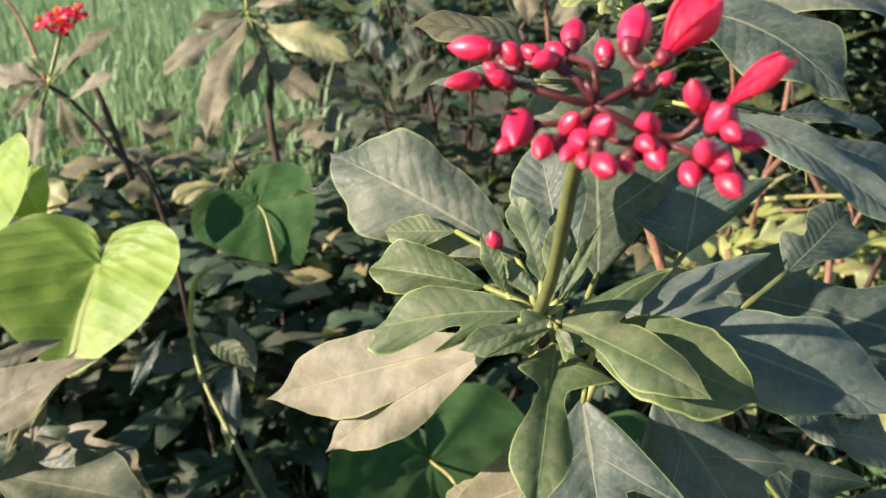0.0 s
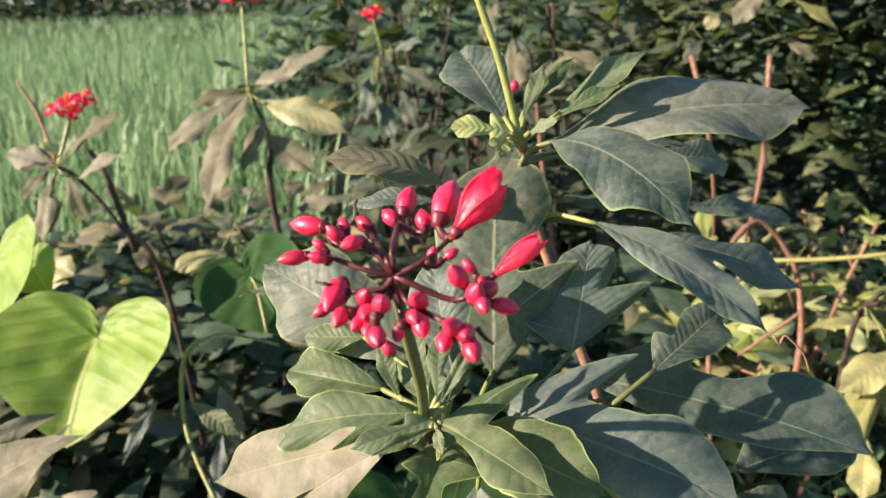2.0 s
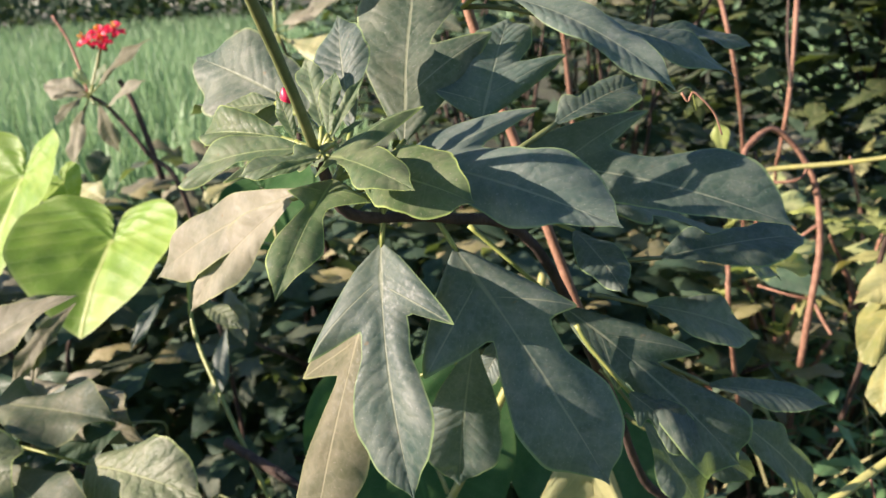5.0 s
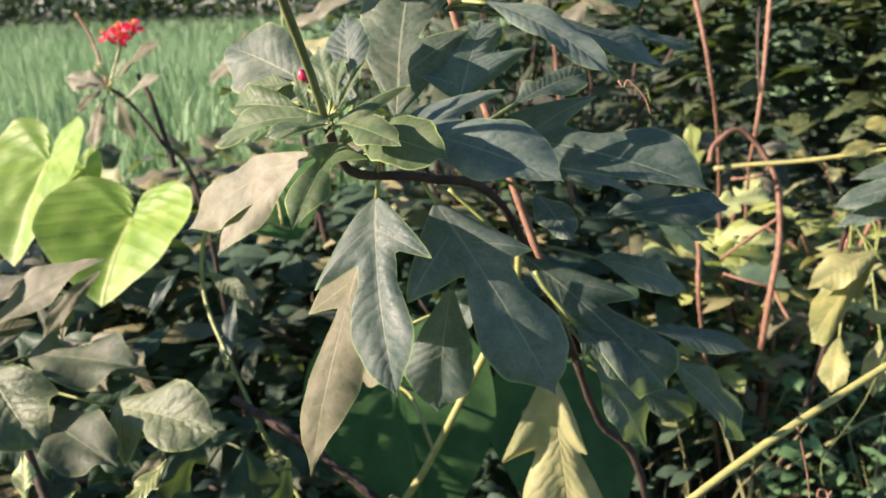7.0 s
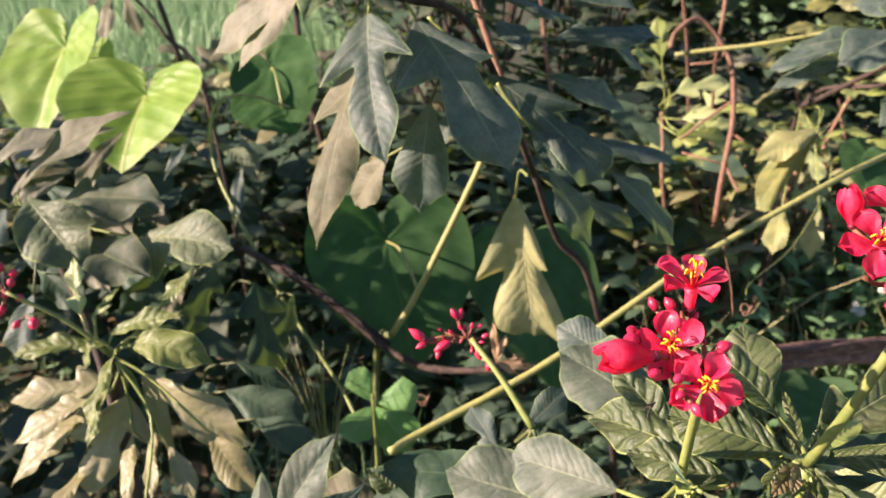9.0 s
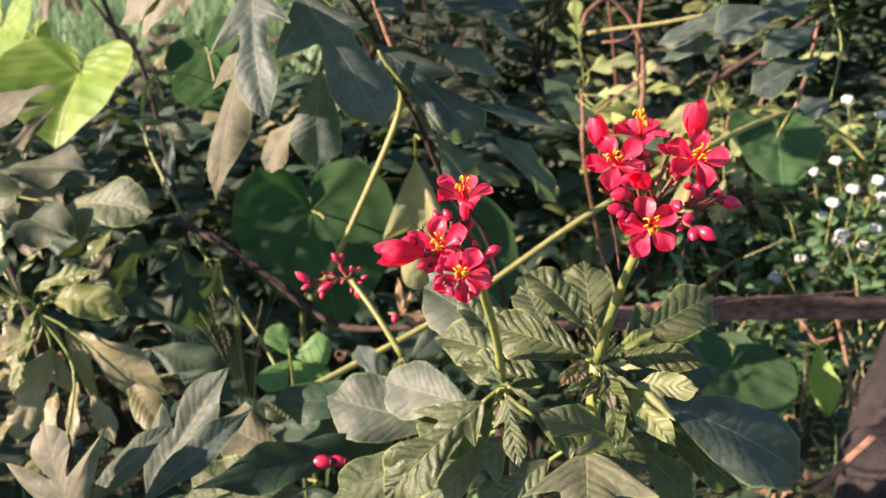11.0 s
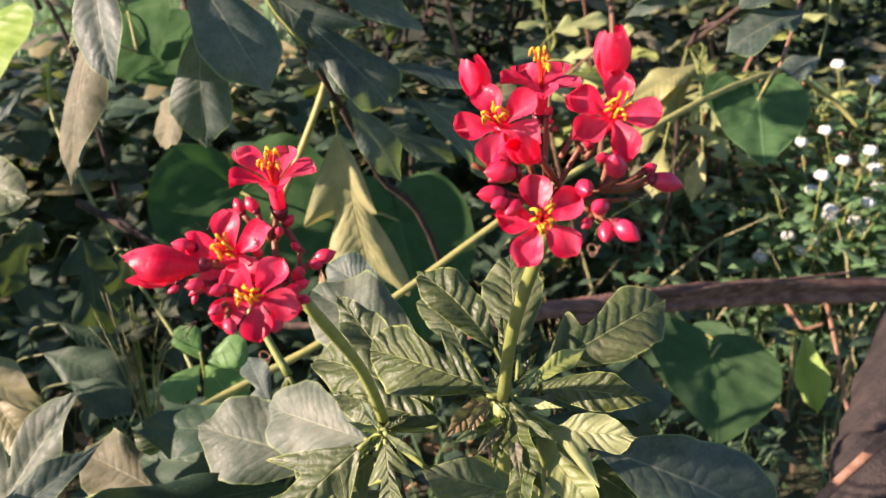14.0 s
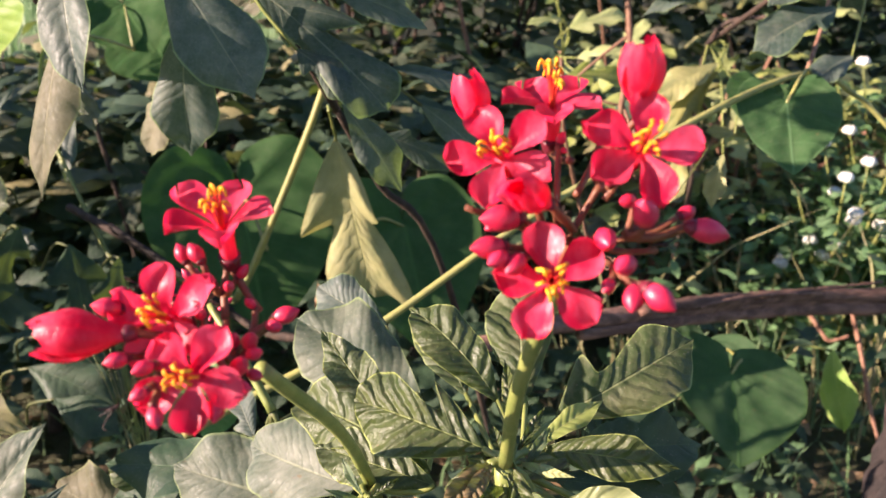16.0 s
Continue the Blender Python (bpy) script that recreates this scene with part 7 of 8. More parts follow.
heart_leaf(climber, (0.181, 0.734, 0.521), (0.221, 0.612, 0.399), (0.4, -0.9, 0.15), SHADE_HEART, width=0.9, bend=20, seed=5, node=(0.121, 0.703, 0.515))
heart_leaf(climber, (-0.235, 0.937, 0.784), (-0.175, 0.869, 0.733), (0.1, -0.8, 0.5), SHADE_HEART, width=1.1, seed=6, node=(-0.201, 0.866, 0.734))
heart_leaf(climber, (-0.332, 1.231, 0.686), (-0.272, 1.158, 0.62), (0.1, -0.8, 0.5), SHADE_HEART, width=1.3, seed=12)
heart_leaf(climber, (0.577, 0.537, 0.73), (0.566, 0.463, 0.687), (-0.15, -0.85, 0.45), LIT_HEART, width=0.85, bend=10, seed=7, node=(0.626, 0.598, 0.738))
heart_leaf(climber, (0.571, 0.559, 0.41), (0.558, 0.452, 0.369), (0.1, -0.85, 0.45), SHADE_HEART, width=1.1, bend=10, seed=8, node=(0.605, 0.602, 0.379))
heart_leaf(climber, (0.558, 0.62, 0.4), (0.531, 0.538, 0.367), (-0.1, -0.8, 0.5), LIT_HEART, width=1.1, bend=10, seed=9, node=(0.605, 0.602, 0.379))
leaf(climber, (0.706, 0.62, 0.406), (0.712, 0.56, 0.325), face=(-0.6, -0.75, 0.3), width=0.95, bend=20, fold=14, mat=HEART, node=(0.605, 0.602, 0.379))
heart_leaf(climber, (0.6, 0.67, 0.704), (0.577, 0.623, 0.675), (-0.1, -0.8, 0.5), LIT_HEART, width=1.1, bend=10, seed=10)
# Lower part of the same vine; dark green colour stands in for shade.
stem('vine_stem', climber, ((-0.05, 0.66, 0), (-0.02, 0.585, 0.45), (0.012, 0.547, 0.515)), 0.0044, 0.0042, SHOOT, label='vine stem darkened in colour for shade', knots=0.08)
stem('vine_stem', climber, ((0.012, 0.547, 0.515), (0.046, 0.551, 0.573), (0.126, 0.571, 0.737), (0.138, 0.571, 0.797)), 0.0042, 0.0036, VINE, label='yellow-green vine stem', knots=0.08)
stem('vine_stem', climber, ((0.051, 0.289, 0.531), (0.077, 0.315, 0.535), (0.149, 0.35, 0.561), (0.215, 0.38, 0.591), (0.375, 0.455, 0.678), (0.585, 0.565, 0.748), (0.699, 0.674, 0.702), (0.752, 0.679, 0.656)), 0.0038, 0.003, VINE, label='yellow-green vine stem', knots=0.08)
stem('vine_stem', climber, ((0.396, 0.908, 0.8), (0.437, 0.894, 0.808), (0.505, 0.864, 0.82), (0.598, 0.83, 0.842)), 0.0034, 0.0026, VINE, label='green vine stem')
stem('tendril', climber, ((-0.169, 0.8, 0.748), (-0.225, 0.791, 0.768), (-0.254, 0.776, 0.766), (-0.262, 0.759, 0.753), (-0.256, 0.756, 0.746), (-0.248, 0.762, 0.757), (-0.254, 0.765, 0.767)), 0.0018, 0.0012, VINE)
stem('vine_stem', climber, ((-0.256, 0.777, 0.768), (-0.268, 0.758, 0.753), (-0.267, 0.732, 0.715), (-0.249, 0.696, 0.676), (-0.199, 0.636, 0.623), (-0.13, 0.561, 0.553), (-0.046, 0.485, 0.478), (-0.012, 0.442, 0.445)), 0.0028, 0.0022, STALK, label='olive-green vine stem', knots=0.1)
stem('tendril', climber, ((0.066, 0.465, 0.479), (0.061, 0.461, 0.472), (0.053, 0.461, 0.474), (0.054, 0.464, 0.48), (0.061, 0.464, 0.479), (0.064, 0.462, 0.472), (0.059, 0.46, 0.468), (0.055, 0.46, 0.47), (0.057, 0.461, 0.472), (0.06, 0.461, 0.47)), 0.0009, 0.0006, TWIG, sides=5, per=3)
stem('tendril', climber, ((0.416, 0.467, 0.603), (0.411, 0.464, 0.596), (0.404, 0.464, 0.598), (0.405, 0.466, 0.604), (0.411, 0.467, 0.603), (0.413, 0.464, 0.597), (0.409, 0.462, 0.593), (0.406, 0.463, 0.594), (0.407, 0.464, 0.597), (0.411, 0.463, 0.595)), 0.0009, 0.0006, TWIG, sides=5, per=3)
stem('tendril', climber, ((0.554, 0.693, 0.64), (0.501, 0.619, 0.607), (0.426, 0.514, 0.608), (0.412, 0.478, 0.604)), 0.0008, 0.0006, STALK, sides=5)
stem('tendril', climber, ((0.374, 0.45, 0.677), (0.384, 0.446, 0.639), (0.39, 0.442, 0.602)), 0.001, 0.0007, TWIG, sides=5)
stem('tendril', climber, ((0.208, 0.456, 0.979), (0.224, 0.474, 0.962), (0.24, 0.497, 0.962), (0.247, 0.503, 0.945)), 0.0009, 0.0006, STALK, sides=5)
# ---- russet twigs and yellowing leaves ----
twigs = thing('bare_shrub', (0.62, 1.25, 0), 'thin shrub with bare russet twigs and yellowing leaves', 'shrub')
stem('branch', twigs, ((0.476, 0.89, 0.542), (0.478, 0.882, 0.63), (0.488, 0.899, 0.707), (0.48, 0.925, 0.789), (0.433, 0.928, 0.848), (0.395, 0.908, 0.833), (0.385, 0.89, 0.813)), 0.0044, 0.0036, TWIG, label='russet arching twig', knots=0.14)
stem('branch', twigs, ((0.62, 1.25, 0), (0.575, 1.343, 0.479), (0.538, 1.255, 0.707), (0.53, 1.219, 0.761), (0.532, 1.201, 0.865), (0.548, 1.257, 1.027)), 0.0022, 0.0040, TWIG, knots=0.14)
stem('branch', twigs, ((0.6, 1.25, 0), (0.542, 1.387, 0.463), (0.484, 1.269, 0.767), (0.444, 1.206, 0.913), (0.419, 1.242, 1.031)), 0.0022, 0.0040, TWIG, knots=0.14)
stem('branch', twigs, ((0.56, 1.3, 0), (0.421, 1.019, 0.518), (0.406, 1.004, 0.639), (0.403, 1.02, 0.689)), 0.0028, 0.0036, TWIG, knots=0.2)
stem('branch', twigs, ((0.487, 0.907, 0.731), (0.448, 0.903, 0.702), (0.414, 0.909, 0.67)), 0.0024, 0.0016, TWIG)
stem('branch', twigs, ((0.482, 0.885, 0.637), (0.489, 0.869, 0.618), (0.497, 0.855, 0.603)), 0.0028, 0.0020, TWIG)
stem('branch', twigs, ((0.482, 0.885, 0.637), (0.449, 0.884, 0.646), (0.418, 0.903, 0.651)), 0.0018, 0.0014, TWIG)
stem('branch', twigs, ((0.419, 0.906, 0.786), (0.455, 0.901, 0.791), (0.474, 0.92, 0.806)), 0.0020, 0.0016, TWIG)
stem('branch', twigs, ((0.506, 1.116, 0.875), (0.502, 1.136, 0.934), (0.505, 1.159, 1.002)), 0.0024, 0.0016, BARK)
stem('branch', twigs, ((0.634, 0.65, 0.73), (0.675, 0.729, 0.778), (0.687, 0.753, 0.832)), 0.0024, 0.0020, TWIG)
stem('branch', twigs, ((0.62, 1.25, 0), (0.64, 1.1, 0.4), (0.62, 1, 0.7), (0.685, 0.866, 0.761)), 0.005, 0.003, BARK)
palm_leaf(twigs, (0.600, 0.86, 0.700), (0.503, 0.82, 0.659), face=(-0.55, -0.65, 0.5), width=0.95, bend=25, fold=12, wave=1.5, mat=YELLOW, node=(0.62, 1, 0.7))
palm_leaf(twigs, (0.601, 0.86, 0.690), (0.508, 0.80, 0.593), lobes=(((0.575, 0.83, 0.622), (0.572, 0.84, 0.650)),), face=(-0.55, -0.65, 0.5), width=0.9, bend=30, fold=12, wave=1.5, mat=YELLOW, node=(0.62, 1, 0.7))
leaf(twigs, (0.557, 0.835, 0.587), (0.536, 0.787, 0.528), face=(-0.55, -0.65, 0.5), width=1.1, mat=YELLOW, node=(0.62, 1, 0.7))
leaf(twigs, (0.62, 0.858, 0.574), (0.598, 0.808, 0.511), face=(-0.55, -0.65, 0.5), width=0.9, mat=YELLOW, node=(0.62, 1, 0.7))
leaf(twigs, (0.64, 0.88, 0.595), (0.59, 0.857, 0.607), face=(-0.55, -0.65, 0.5), width=0.9, mat=YELLOW, node=(0.62, 1, 0.7))
leaf(twigs, (0.573, 0.794, 0.88), (0.533, 0.787, 0.873), face=(-0.55, -0.65, 0.5), width=1.2, mat=YELLOW, node=(0.661, 0.839, 0.834))
leaf(twigs, (0.559, 0.802, 0.851), (0.508, 0.772, 0.845), face=(-0.55, -0.65, 0.5), width=1, mat=YELLOW, node=(0.661, 0.839, 0.834))
leaf(twigs, (0.631, 0.8, 0.879), (0.565, 0.771, 0.88), face=(-0.55, -0.65, 0.5), width=1.2, mat=YELLOW, node=(0.661, 0.839, 0.834))
leaf(twigs, (0.613, 0.599, 0.875), (0.495, 0.551, 0.839), face=(-0.1, -0.6, 0.75), width=1.1, left=0.4, right=0.7, mat=MATURE, node=(0.655, 0.642, 0.864))
leaf(twigs, (0.623, 0.574, 0.811), (0.537, 0.531, 0.779), face=(-0.1, -0.6, 0.75), width=1.1, left=0.4, mat=MATURE, node=(0.655, 0.642, 0.864))
leaf(twigs, (0.625, 0.629, 0.89), (0.53, 0.641, 0.891), face=(-0.1, -0.6, 0.75), width=1, mat=MATURE, node=(0.655, 0.642, 0.864))
leaf(twigs, (0.537, 0.625, 0.851), (0.445, 0.626, 0.822), face=(-0.1, -0.6, 0.75), width=0.7, left=0.3, mat=MATURE, node=(0.655, 0.642, 0.864))
leaf(twigs, (0.539, 0.638, 0.83), (0.451, 0.628, 0.798), face=(-0.1, -0.6, 0.75), width=0.6, mat=MATURE, node=(0.655, 0.642, 0.864))
leaf(twigs, (0.598, 0.686, 0.853), (0.486, 0.69, 0.836), face=(-0.1, -0.6, 0.75), width=0.7, mat=MATURE, node=(0.655, 0.642, 0.864))
leaf(twigs, (0.613, 0.567, 0.849), (0.543, 0.526, 0.82), face=(-0.1, -0.6, 0.75), width=1, mat=MATURE, node=(0.655, 0.642, 0.864))
leaf(twigs, (0.657, 0.6, 0.76), (0.609, 0.566, 0.742), face=(-0.1, -0.6, 0.75), width=1.2, mat=MATURE, node=(0.655, 0.642, 0.864))
stem('branch', twigs, ((0.62, 1, 0.7), (0.655, 0.642, 0.864)), 0.004, 0.003, BARK)
leaf(twigs, (0.406, 0.931, 0.739), (0.492, 0.967, 0.751), face=(-0.1, -0.6, 0.7), width=0.9, left=0.6, right=0.6, mat=FRESH, node=(0.408, 1.021, 0.689))
leaf(twigs, (0.419, 0.939, 0.695), (0.478, 0.93, 0.71), face=(-0.1, -0.6, 0.7), width=0.9, left=0.6, right=0.6, mat=FRESH, node=(0.408, 1.021, 0.689))
leaf(twigs, (0.406, 0.911, 0.678), (0.5, 0.938, 0.661), face=(-0.1, -0.6, 0.7), width=0.9, left=0.6, right=0.6, mat=FRESH, node=(0.408, 1.021, 0.689))
leaf(twigs, (0.392, 0.992, 0.767), (0.337, 0.964, 0.799), face=(-0.1, -0.6, 0.7), width=0.9, left=0.6, right=0.6, mat=FRESH, node=(0.408, 1.021, 0.689))
leaf(twigs, (0.392, 0.997, 0.783), (0.383, 1.018, 0.847), face=(-0.1, -0.6, 0.7), width=0.9, left=0.6, right=0.6, mat=FRESH, node=(0.408, 1.021, 0.689))
leaf(twigs, (0.401, 0.985, 0.743), (0.347, 0.957, 0.741), face=(-0.1, -0.6, 0.7), width=0.9, left=0.6, right=0.6, mat=FRESH, node=(0.408, 1.021, 0.689))
leaf(twigs, (0.44, 0.953, 0.665), (0.521, 0.989, 0.68), face=(-0.1, -0.6, 0.7), width=0.9, left=0.6, right=0.6, mat=FRESH, node=(0.408, 1.021, 0.689))
stem('branch', twigs, ((0.5, 1.45, 0), (0.266, 1.52, 0.5), (0.186, 1.500, 1.019)), 0.006, 0.004, TWIG, knots=0.14)
leaf(twigs, (0.615, 1.5, 1.119), (0.554, 1.46, 1.064), face=(-0.2, -0.7, 0.6), width=1.1, mat=PALE, node=(0.627, 1.5, 1.073))
leaf(twigs, (0.673, 1.5, 1.105), (0.756, 1.48, 1.046), face=(-0.2, -0.7, 0.6), width=0.55, mat=YELLOW, node=(0.627, 1.5, 1.073))
leaf(twigs, (0.663, 1.5, 1.036), (0.722, 1.47, 0.995), face=(-0.2, -0.7, 0.6), width=0.8, mat=PALE, node=(0.627, 1.5, 1.073))
leaf(twigs, (0.678, 1.5, 1.133), (0.725, 1.5, 1.171), face=(-0.2, -0.7, 0.6), width=0.9, mat=PALE, node=(0.627, 1.5, 1.073))
leaf(twigs, (0.442, 1.6, 1.094), (0.385, 1.55, 1.123), face=(-0.2, -0.7, 0.6), width=0.9, mat=PALE, node=(0.461, 1.6, 1.071))
leaf(twigs, (0.543, 1.6, 1.031), (0.493, 1.55, 0.986), face=(-0.2, -0.7, 0.6), width=0.8, mat=DULL, node=(0.461, 1.6, 1.071))
leaf(twigs, (0.57, 1.6, 1.08), (0.533, 1.55, 1.051), face=(-0.2, -0.7, 0.6), width=1.1, mat=YELLOW, node=(0.461, 1.6, 1.071))
leaf(twigs, (0.262, 1.5, 1.018), (0.205, 1.46, 0.949), face=(-0.2, -0.7, 0.6), width=1.4, mat=PALE, node=(0.186, 1.5, 1.019))
leaf(twigs, (0.245, 1.5, 1.024), (0.328, 1.46, 0.989), face=(-0.2, -0.7, 0.6), width=0.8, mat=PALE, node=(0.186, 1.5, 1.019))
leaf(twigs, (0.153, 1.5, 1.052), (0.156, 1.46, 0.95), face=(-0.2, -0.7, 0.6), width=1, mat=PALE, node=(0.186, 1.5, 1.019))
leaf(twigs, (0.121, 1.5, 1.115), (0.098, 1.46, 1.046), face=(-0.2, -0.7, 0.6), width=0.9, mat=PALE, node=(0.186, 1.5, 1.019))
stem('branch', twigs, ((0.744, 0.8, 0.363), (0.755, 0.76, 0.344), (0.765, 0.75, 0.336), (0.789, 0.75, 0.344)), 0.0032, 0.0026, TWIG, knots=0.2)
stem('branch', twigs, ((0.817, 0.82, 0.353), (0.807, 0.74, 0.316), (0.812, 0.7, 0.26), (0.814, 0.66, 0.227)), 0.0030, 0.0026, TWIG, knots=0.2)
# ---- fallen log, post and sticks ----
log = thing('log', (0.63, 0.686, 0.434), 'weathered purplish-brown fallen branch lying across the shrubs', 'log')
stem('limb', log, ((0.279, 0.455, 0.51), (0.339, 0.491, 0.507), (0.391, 0.524, 0.5), (0.46, 0.566, 0.485), (0.538, 0.617, 0.466), (0.63, 0.686, 0.434), (0.732, 0.755, 0.401), (0.83, 0.795, 0.379), (0.974, 0.847, 0.352)), 0.01, 0.017, WOOD, knots=0.1, flat=0.25, label='ridged weathered bark', sides=12)
stem('limb', log, ((0.46, 0.556, 0.495), (0.538, 0.607, 0.476), (0.63, 0.676, 0.444), (0.732, 0.745, 0.411), (0.83, 0.785, 0.389), (0.974, 0.837, 0.362)), 0.007, 0.011, WOOD, knots=0.16, sides=9)
stem('limb', log, ((0.391, 0.512, 0.49), (0.46, 0.554, 0.475), (0.538, 0.605, 0.456), (0.63, 0.674, 0.424), (0.732, 0.743, 0.391), (0.83, 0.783, 0.369), (0.974, 0.835, 0.342)), 0.006, 0.01, WOOD, knots=0.16, sides=9)
stem('splinter', log, ((0.63, 0.666, 0.452), (0.732, 0.733, 0.427), (0.83, 0.775, 0.415)), 0.003, 0.0015, WOOD, knots=0.2, sides=6)
stem('splinter', log, ((0.538, 0.599, 0.476), (0.63, 0.662, 0.456), (0.732, 0.731, 0.421)), 0.003, 0.002, WOOD, knots=0.2, sides=6)
post = thing('post', (0.704, 0.414, 0), 'dark weathered wooden post leaning beside the log', 'post')
stem('shaft', post, ((0.627, 0.252, 0), (0.652, 0.307, 0.374), (0.686, 0.378, 0.432), (0.748, 0.465, 0.522)), 0.045, 0.036, POST, knots=0.06)
stick = thing('stick', (0.562, 0.202, 0.544), 'thin dry stick propped against the post', 'stick')
stem('shaft', stick, ((0.539, 0.217, 0.482), (0.576, 0.233, 0.514), (0.639, 0.259, 0.564)), 0.0032, 0.004, TWIG, knots=0.14)
dark = thing('fallen_branch', (-0.058, 0.562, 0.538), 'dark reddish-brown fallen branch among the leaves', 'branch')
stem('limb', dark, ((-0.188, 0.598, 0.607), (-0.116, 0.573, 0.579), (-0.058, 0.563, 0.539), (0.006, 0.55, 0.489), (0.074, 0.521, 0.48), (0.19, 0.49, 0.506)), 0.0046, 0.005, BARK, knots=0.16)
stem('limb', dark, ((-0.127, 0.568, 0.597), (-0.054, 0.547, 0.553), (0.01, 0.535, 0.506)), 0.003, 0.003, POST, knots=0.12)
# ---- seedling, grass tuft, white weeds, fallen petal ----
seedling = thing('seedling', (0.012, 0.401, 0), 'bright green seedling with four rounded leaves', 'seedling')
stem('stem', seedling, ((0.012, 0.401, 0), (0.013, 0.403, 0.474), (0.012, 0.405, 0.506)), 0.002, 0.0016, STALK)
leaf(seedling, (0.011, 0.406, 0.508), (-0.01, 0.417, 0.541), face=(-0.07, -0.75, 0.6), width=1.75, bend=15, fold=6, wave=0.4, mat=SPROUT)
leaf(seedling, (0.016, 0.405, 0.507), (0.063, 0.403, 0.523), face=(0.155, -0.75, 0.6), width=1.75, bend=15, fold=6, wave=0.4, mat=SPROUT)
leaf(seedling, (0.011, 0.401, 0.505), (-0.007, 0.355, 0.493), face=(-0.087, -0.75, 0.6), width=1.75, bend=15, fold=6, wave=0.4, mat=SPROUT)
leaf(seedling, (0.016, 0.401, 0.504), (0.06, 0.359, 0.484), face=(0.13, -0.75, 0.6), width=1.75, bend=15, fold=6, wave=0.4, mat=SPROUT)
tuft = thing('grass_tuft', (-0.032, 0.356, 0), 'wiry tuft of pale flowering grass', 'grass')
stem('grass_blade', tuft, ((-0.031, 0.354, 0.42), (-0.042, 0.364, 0.527), (-0.053, 0.366, 0.608)), 0.0005, 0.0003, STRAW, sides=4, per=3)
stem('grass_blade', tuft, ((-0.021, 0.354, 0.42), (-0.049, 0.363, 0.527), (-0.086, 0.402, 0.566)), 0.0005, 0.0003, STALK, sides=4, per=3)
stem('grass_blade', tuft, ((-0.029, 0.354, 0.42), (-0.02, 0.366, 0.526), (-0.002, 0.377, 0.595)), 0.0005, 0.0003, STALK, sides=4, per=3)
stem('grass_blade', tuft, ((-0.035, 0.354, 0.42), (-0.045, 0.364, 0.527), (-0.078, 0.418, 0.579)), 0.0005, 0.0003, STRAW, sides=4, per=3)
stem('grass_blade', tuft, ((-0.023, 0.354, 0.42), (-0.017, 0.367, 0.526), (0.007, 0.359, 0.566)), 0.0005, 0.0003, STALK, sides=4, per=3)
stem('grass_blade', tuft, ((-0.025, 0.354, 0.42), (-0.039, 0.364, 0.527), (-0.061, 0.402, 0.55)), 0.0005, 0.0003, STALK, sides=4, per=3)
stem('grass_blade', tuft, ((-0.027, 0.354, 0.42), (-0.015, 0.367, 0.526), (0.004, 0.409, 0.587)), 0.0005, 0.0003, STRAW, sides=4, per=3)
stem('grass_blade', tuft, ((-0.03, 0.354, 0.42), (-0.031, 0.365, 0.527), (-0.024, 0.363, 0.606)), 0.0005, 0.0003, STALK, sides=4, per=3)
stem('grass_blade', tuft, ((-0.028, 0.354, 0.42), (-0.013, 0.367, 0.526), (0.016, 0.366, 0.558)), 0.0005, 0.0003, STALK, sides=4, per=3)
stem('grass_blade', tuft, ((-0.022, 0.354, 0.42), (-0.014, 0.367, 0.526), (0.004, 0.41, 0.552)), 0.0005, 0.0003, STRAW, sides=4, per=3)
stem('grass_blade', tuft, ((-0.027, 0.354, 0.42), (-0.03, 0.365, 0.527), (-0.031, 0.381, 0.579)), 0.0005, 0.0003, STALK, sides=4, per=3)
stem('grass_blade', tuft, ((-0.023, 0.354, 0.42), (-0.045, 0.364, 0.527), (-0.058, 0.353, 0.602)), 0.0005, 0.0003, STALK, sides=4, per=3)
stem('grass_blade', tuft, ((-0.034, 0.354, 0.42), (-0.05, 0.363, 0.527), (-0.081, 0.378, 0.564)), 0.0005, 0.0003, STRAW, sides=4, per=3)
stem('grass_blade', tuft, ((-0.019, 0.354, 0.42), (-0.032, 0.365, 0.527), (-0.03, 0.366, 0.593)), 0.0005, 0.0003, STALK, sides=4, per=3)
stem('grass_blade', tuft, ((-0.027, 0.354, 0.42), (-0.034, 0.365, 0.527), (-0.038, 0.374, 0.597)), 0.0005, 0.0003, STALK, sides=4, per=3)
stem('grass_blade', tuft, ((-0.033, 0.354, 0.42), (-0.037, 0.365, 0.527), (-0.049, 0.38, 0.555)), 0.0005, 0.0003, STRAW, sides=4, per=3)
stem('grass_blade', tuft, ((-0.029, 0.354, 0), (-0.029, 0.354, 0.42)), 0.004, 0.002, STALK)
withered = thing('withered_flower', (0.15, 0.4, 0.563), 'withered beige flower with a red base caught on the vine', 'flower')
leaf(withered, (0.146, 0.4, 0.565), (0.142, 0.414, 0.607), face=(0, -0.9, 0.3), width=0.48, bend=40, fold=20, wave=2, mat=DRY)
leaf(withered, (0.146, 0.4, 0.565), (0.178, 0.408, 0.565), face=(0, -0.9, 0.3), width=0.48, bend=40, fold=20, wave=2, mat=DRY)
leaf(withered, (0.146, 0.4, 0.565), (0.192, 0.41, 0.554), face=(0, -0.9, 0.3), width=0.4, bend=40, fold=20, wave=2, mat=DRY)
leaf(withered, (0.146, 0.4, 0.565), (0.129, 0.406, 0.564), face=(0, -0.9, 0.3), width=0.48, bend=40, fold=20, wave=2, mat=DRY)
leaf(withered, (0.146, 0.4, 0.565), (0.157, 0.411, 0.593), face=(0, -0.9, 0.3), width=0.56, bend=40, fold=20, wave=2, mat=DRY)
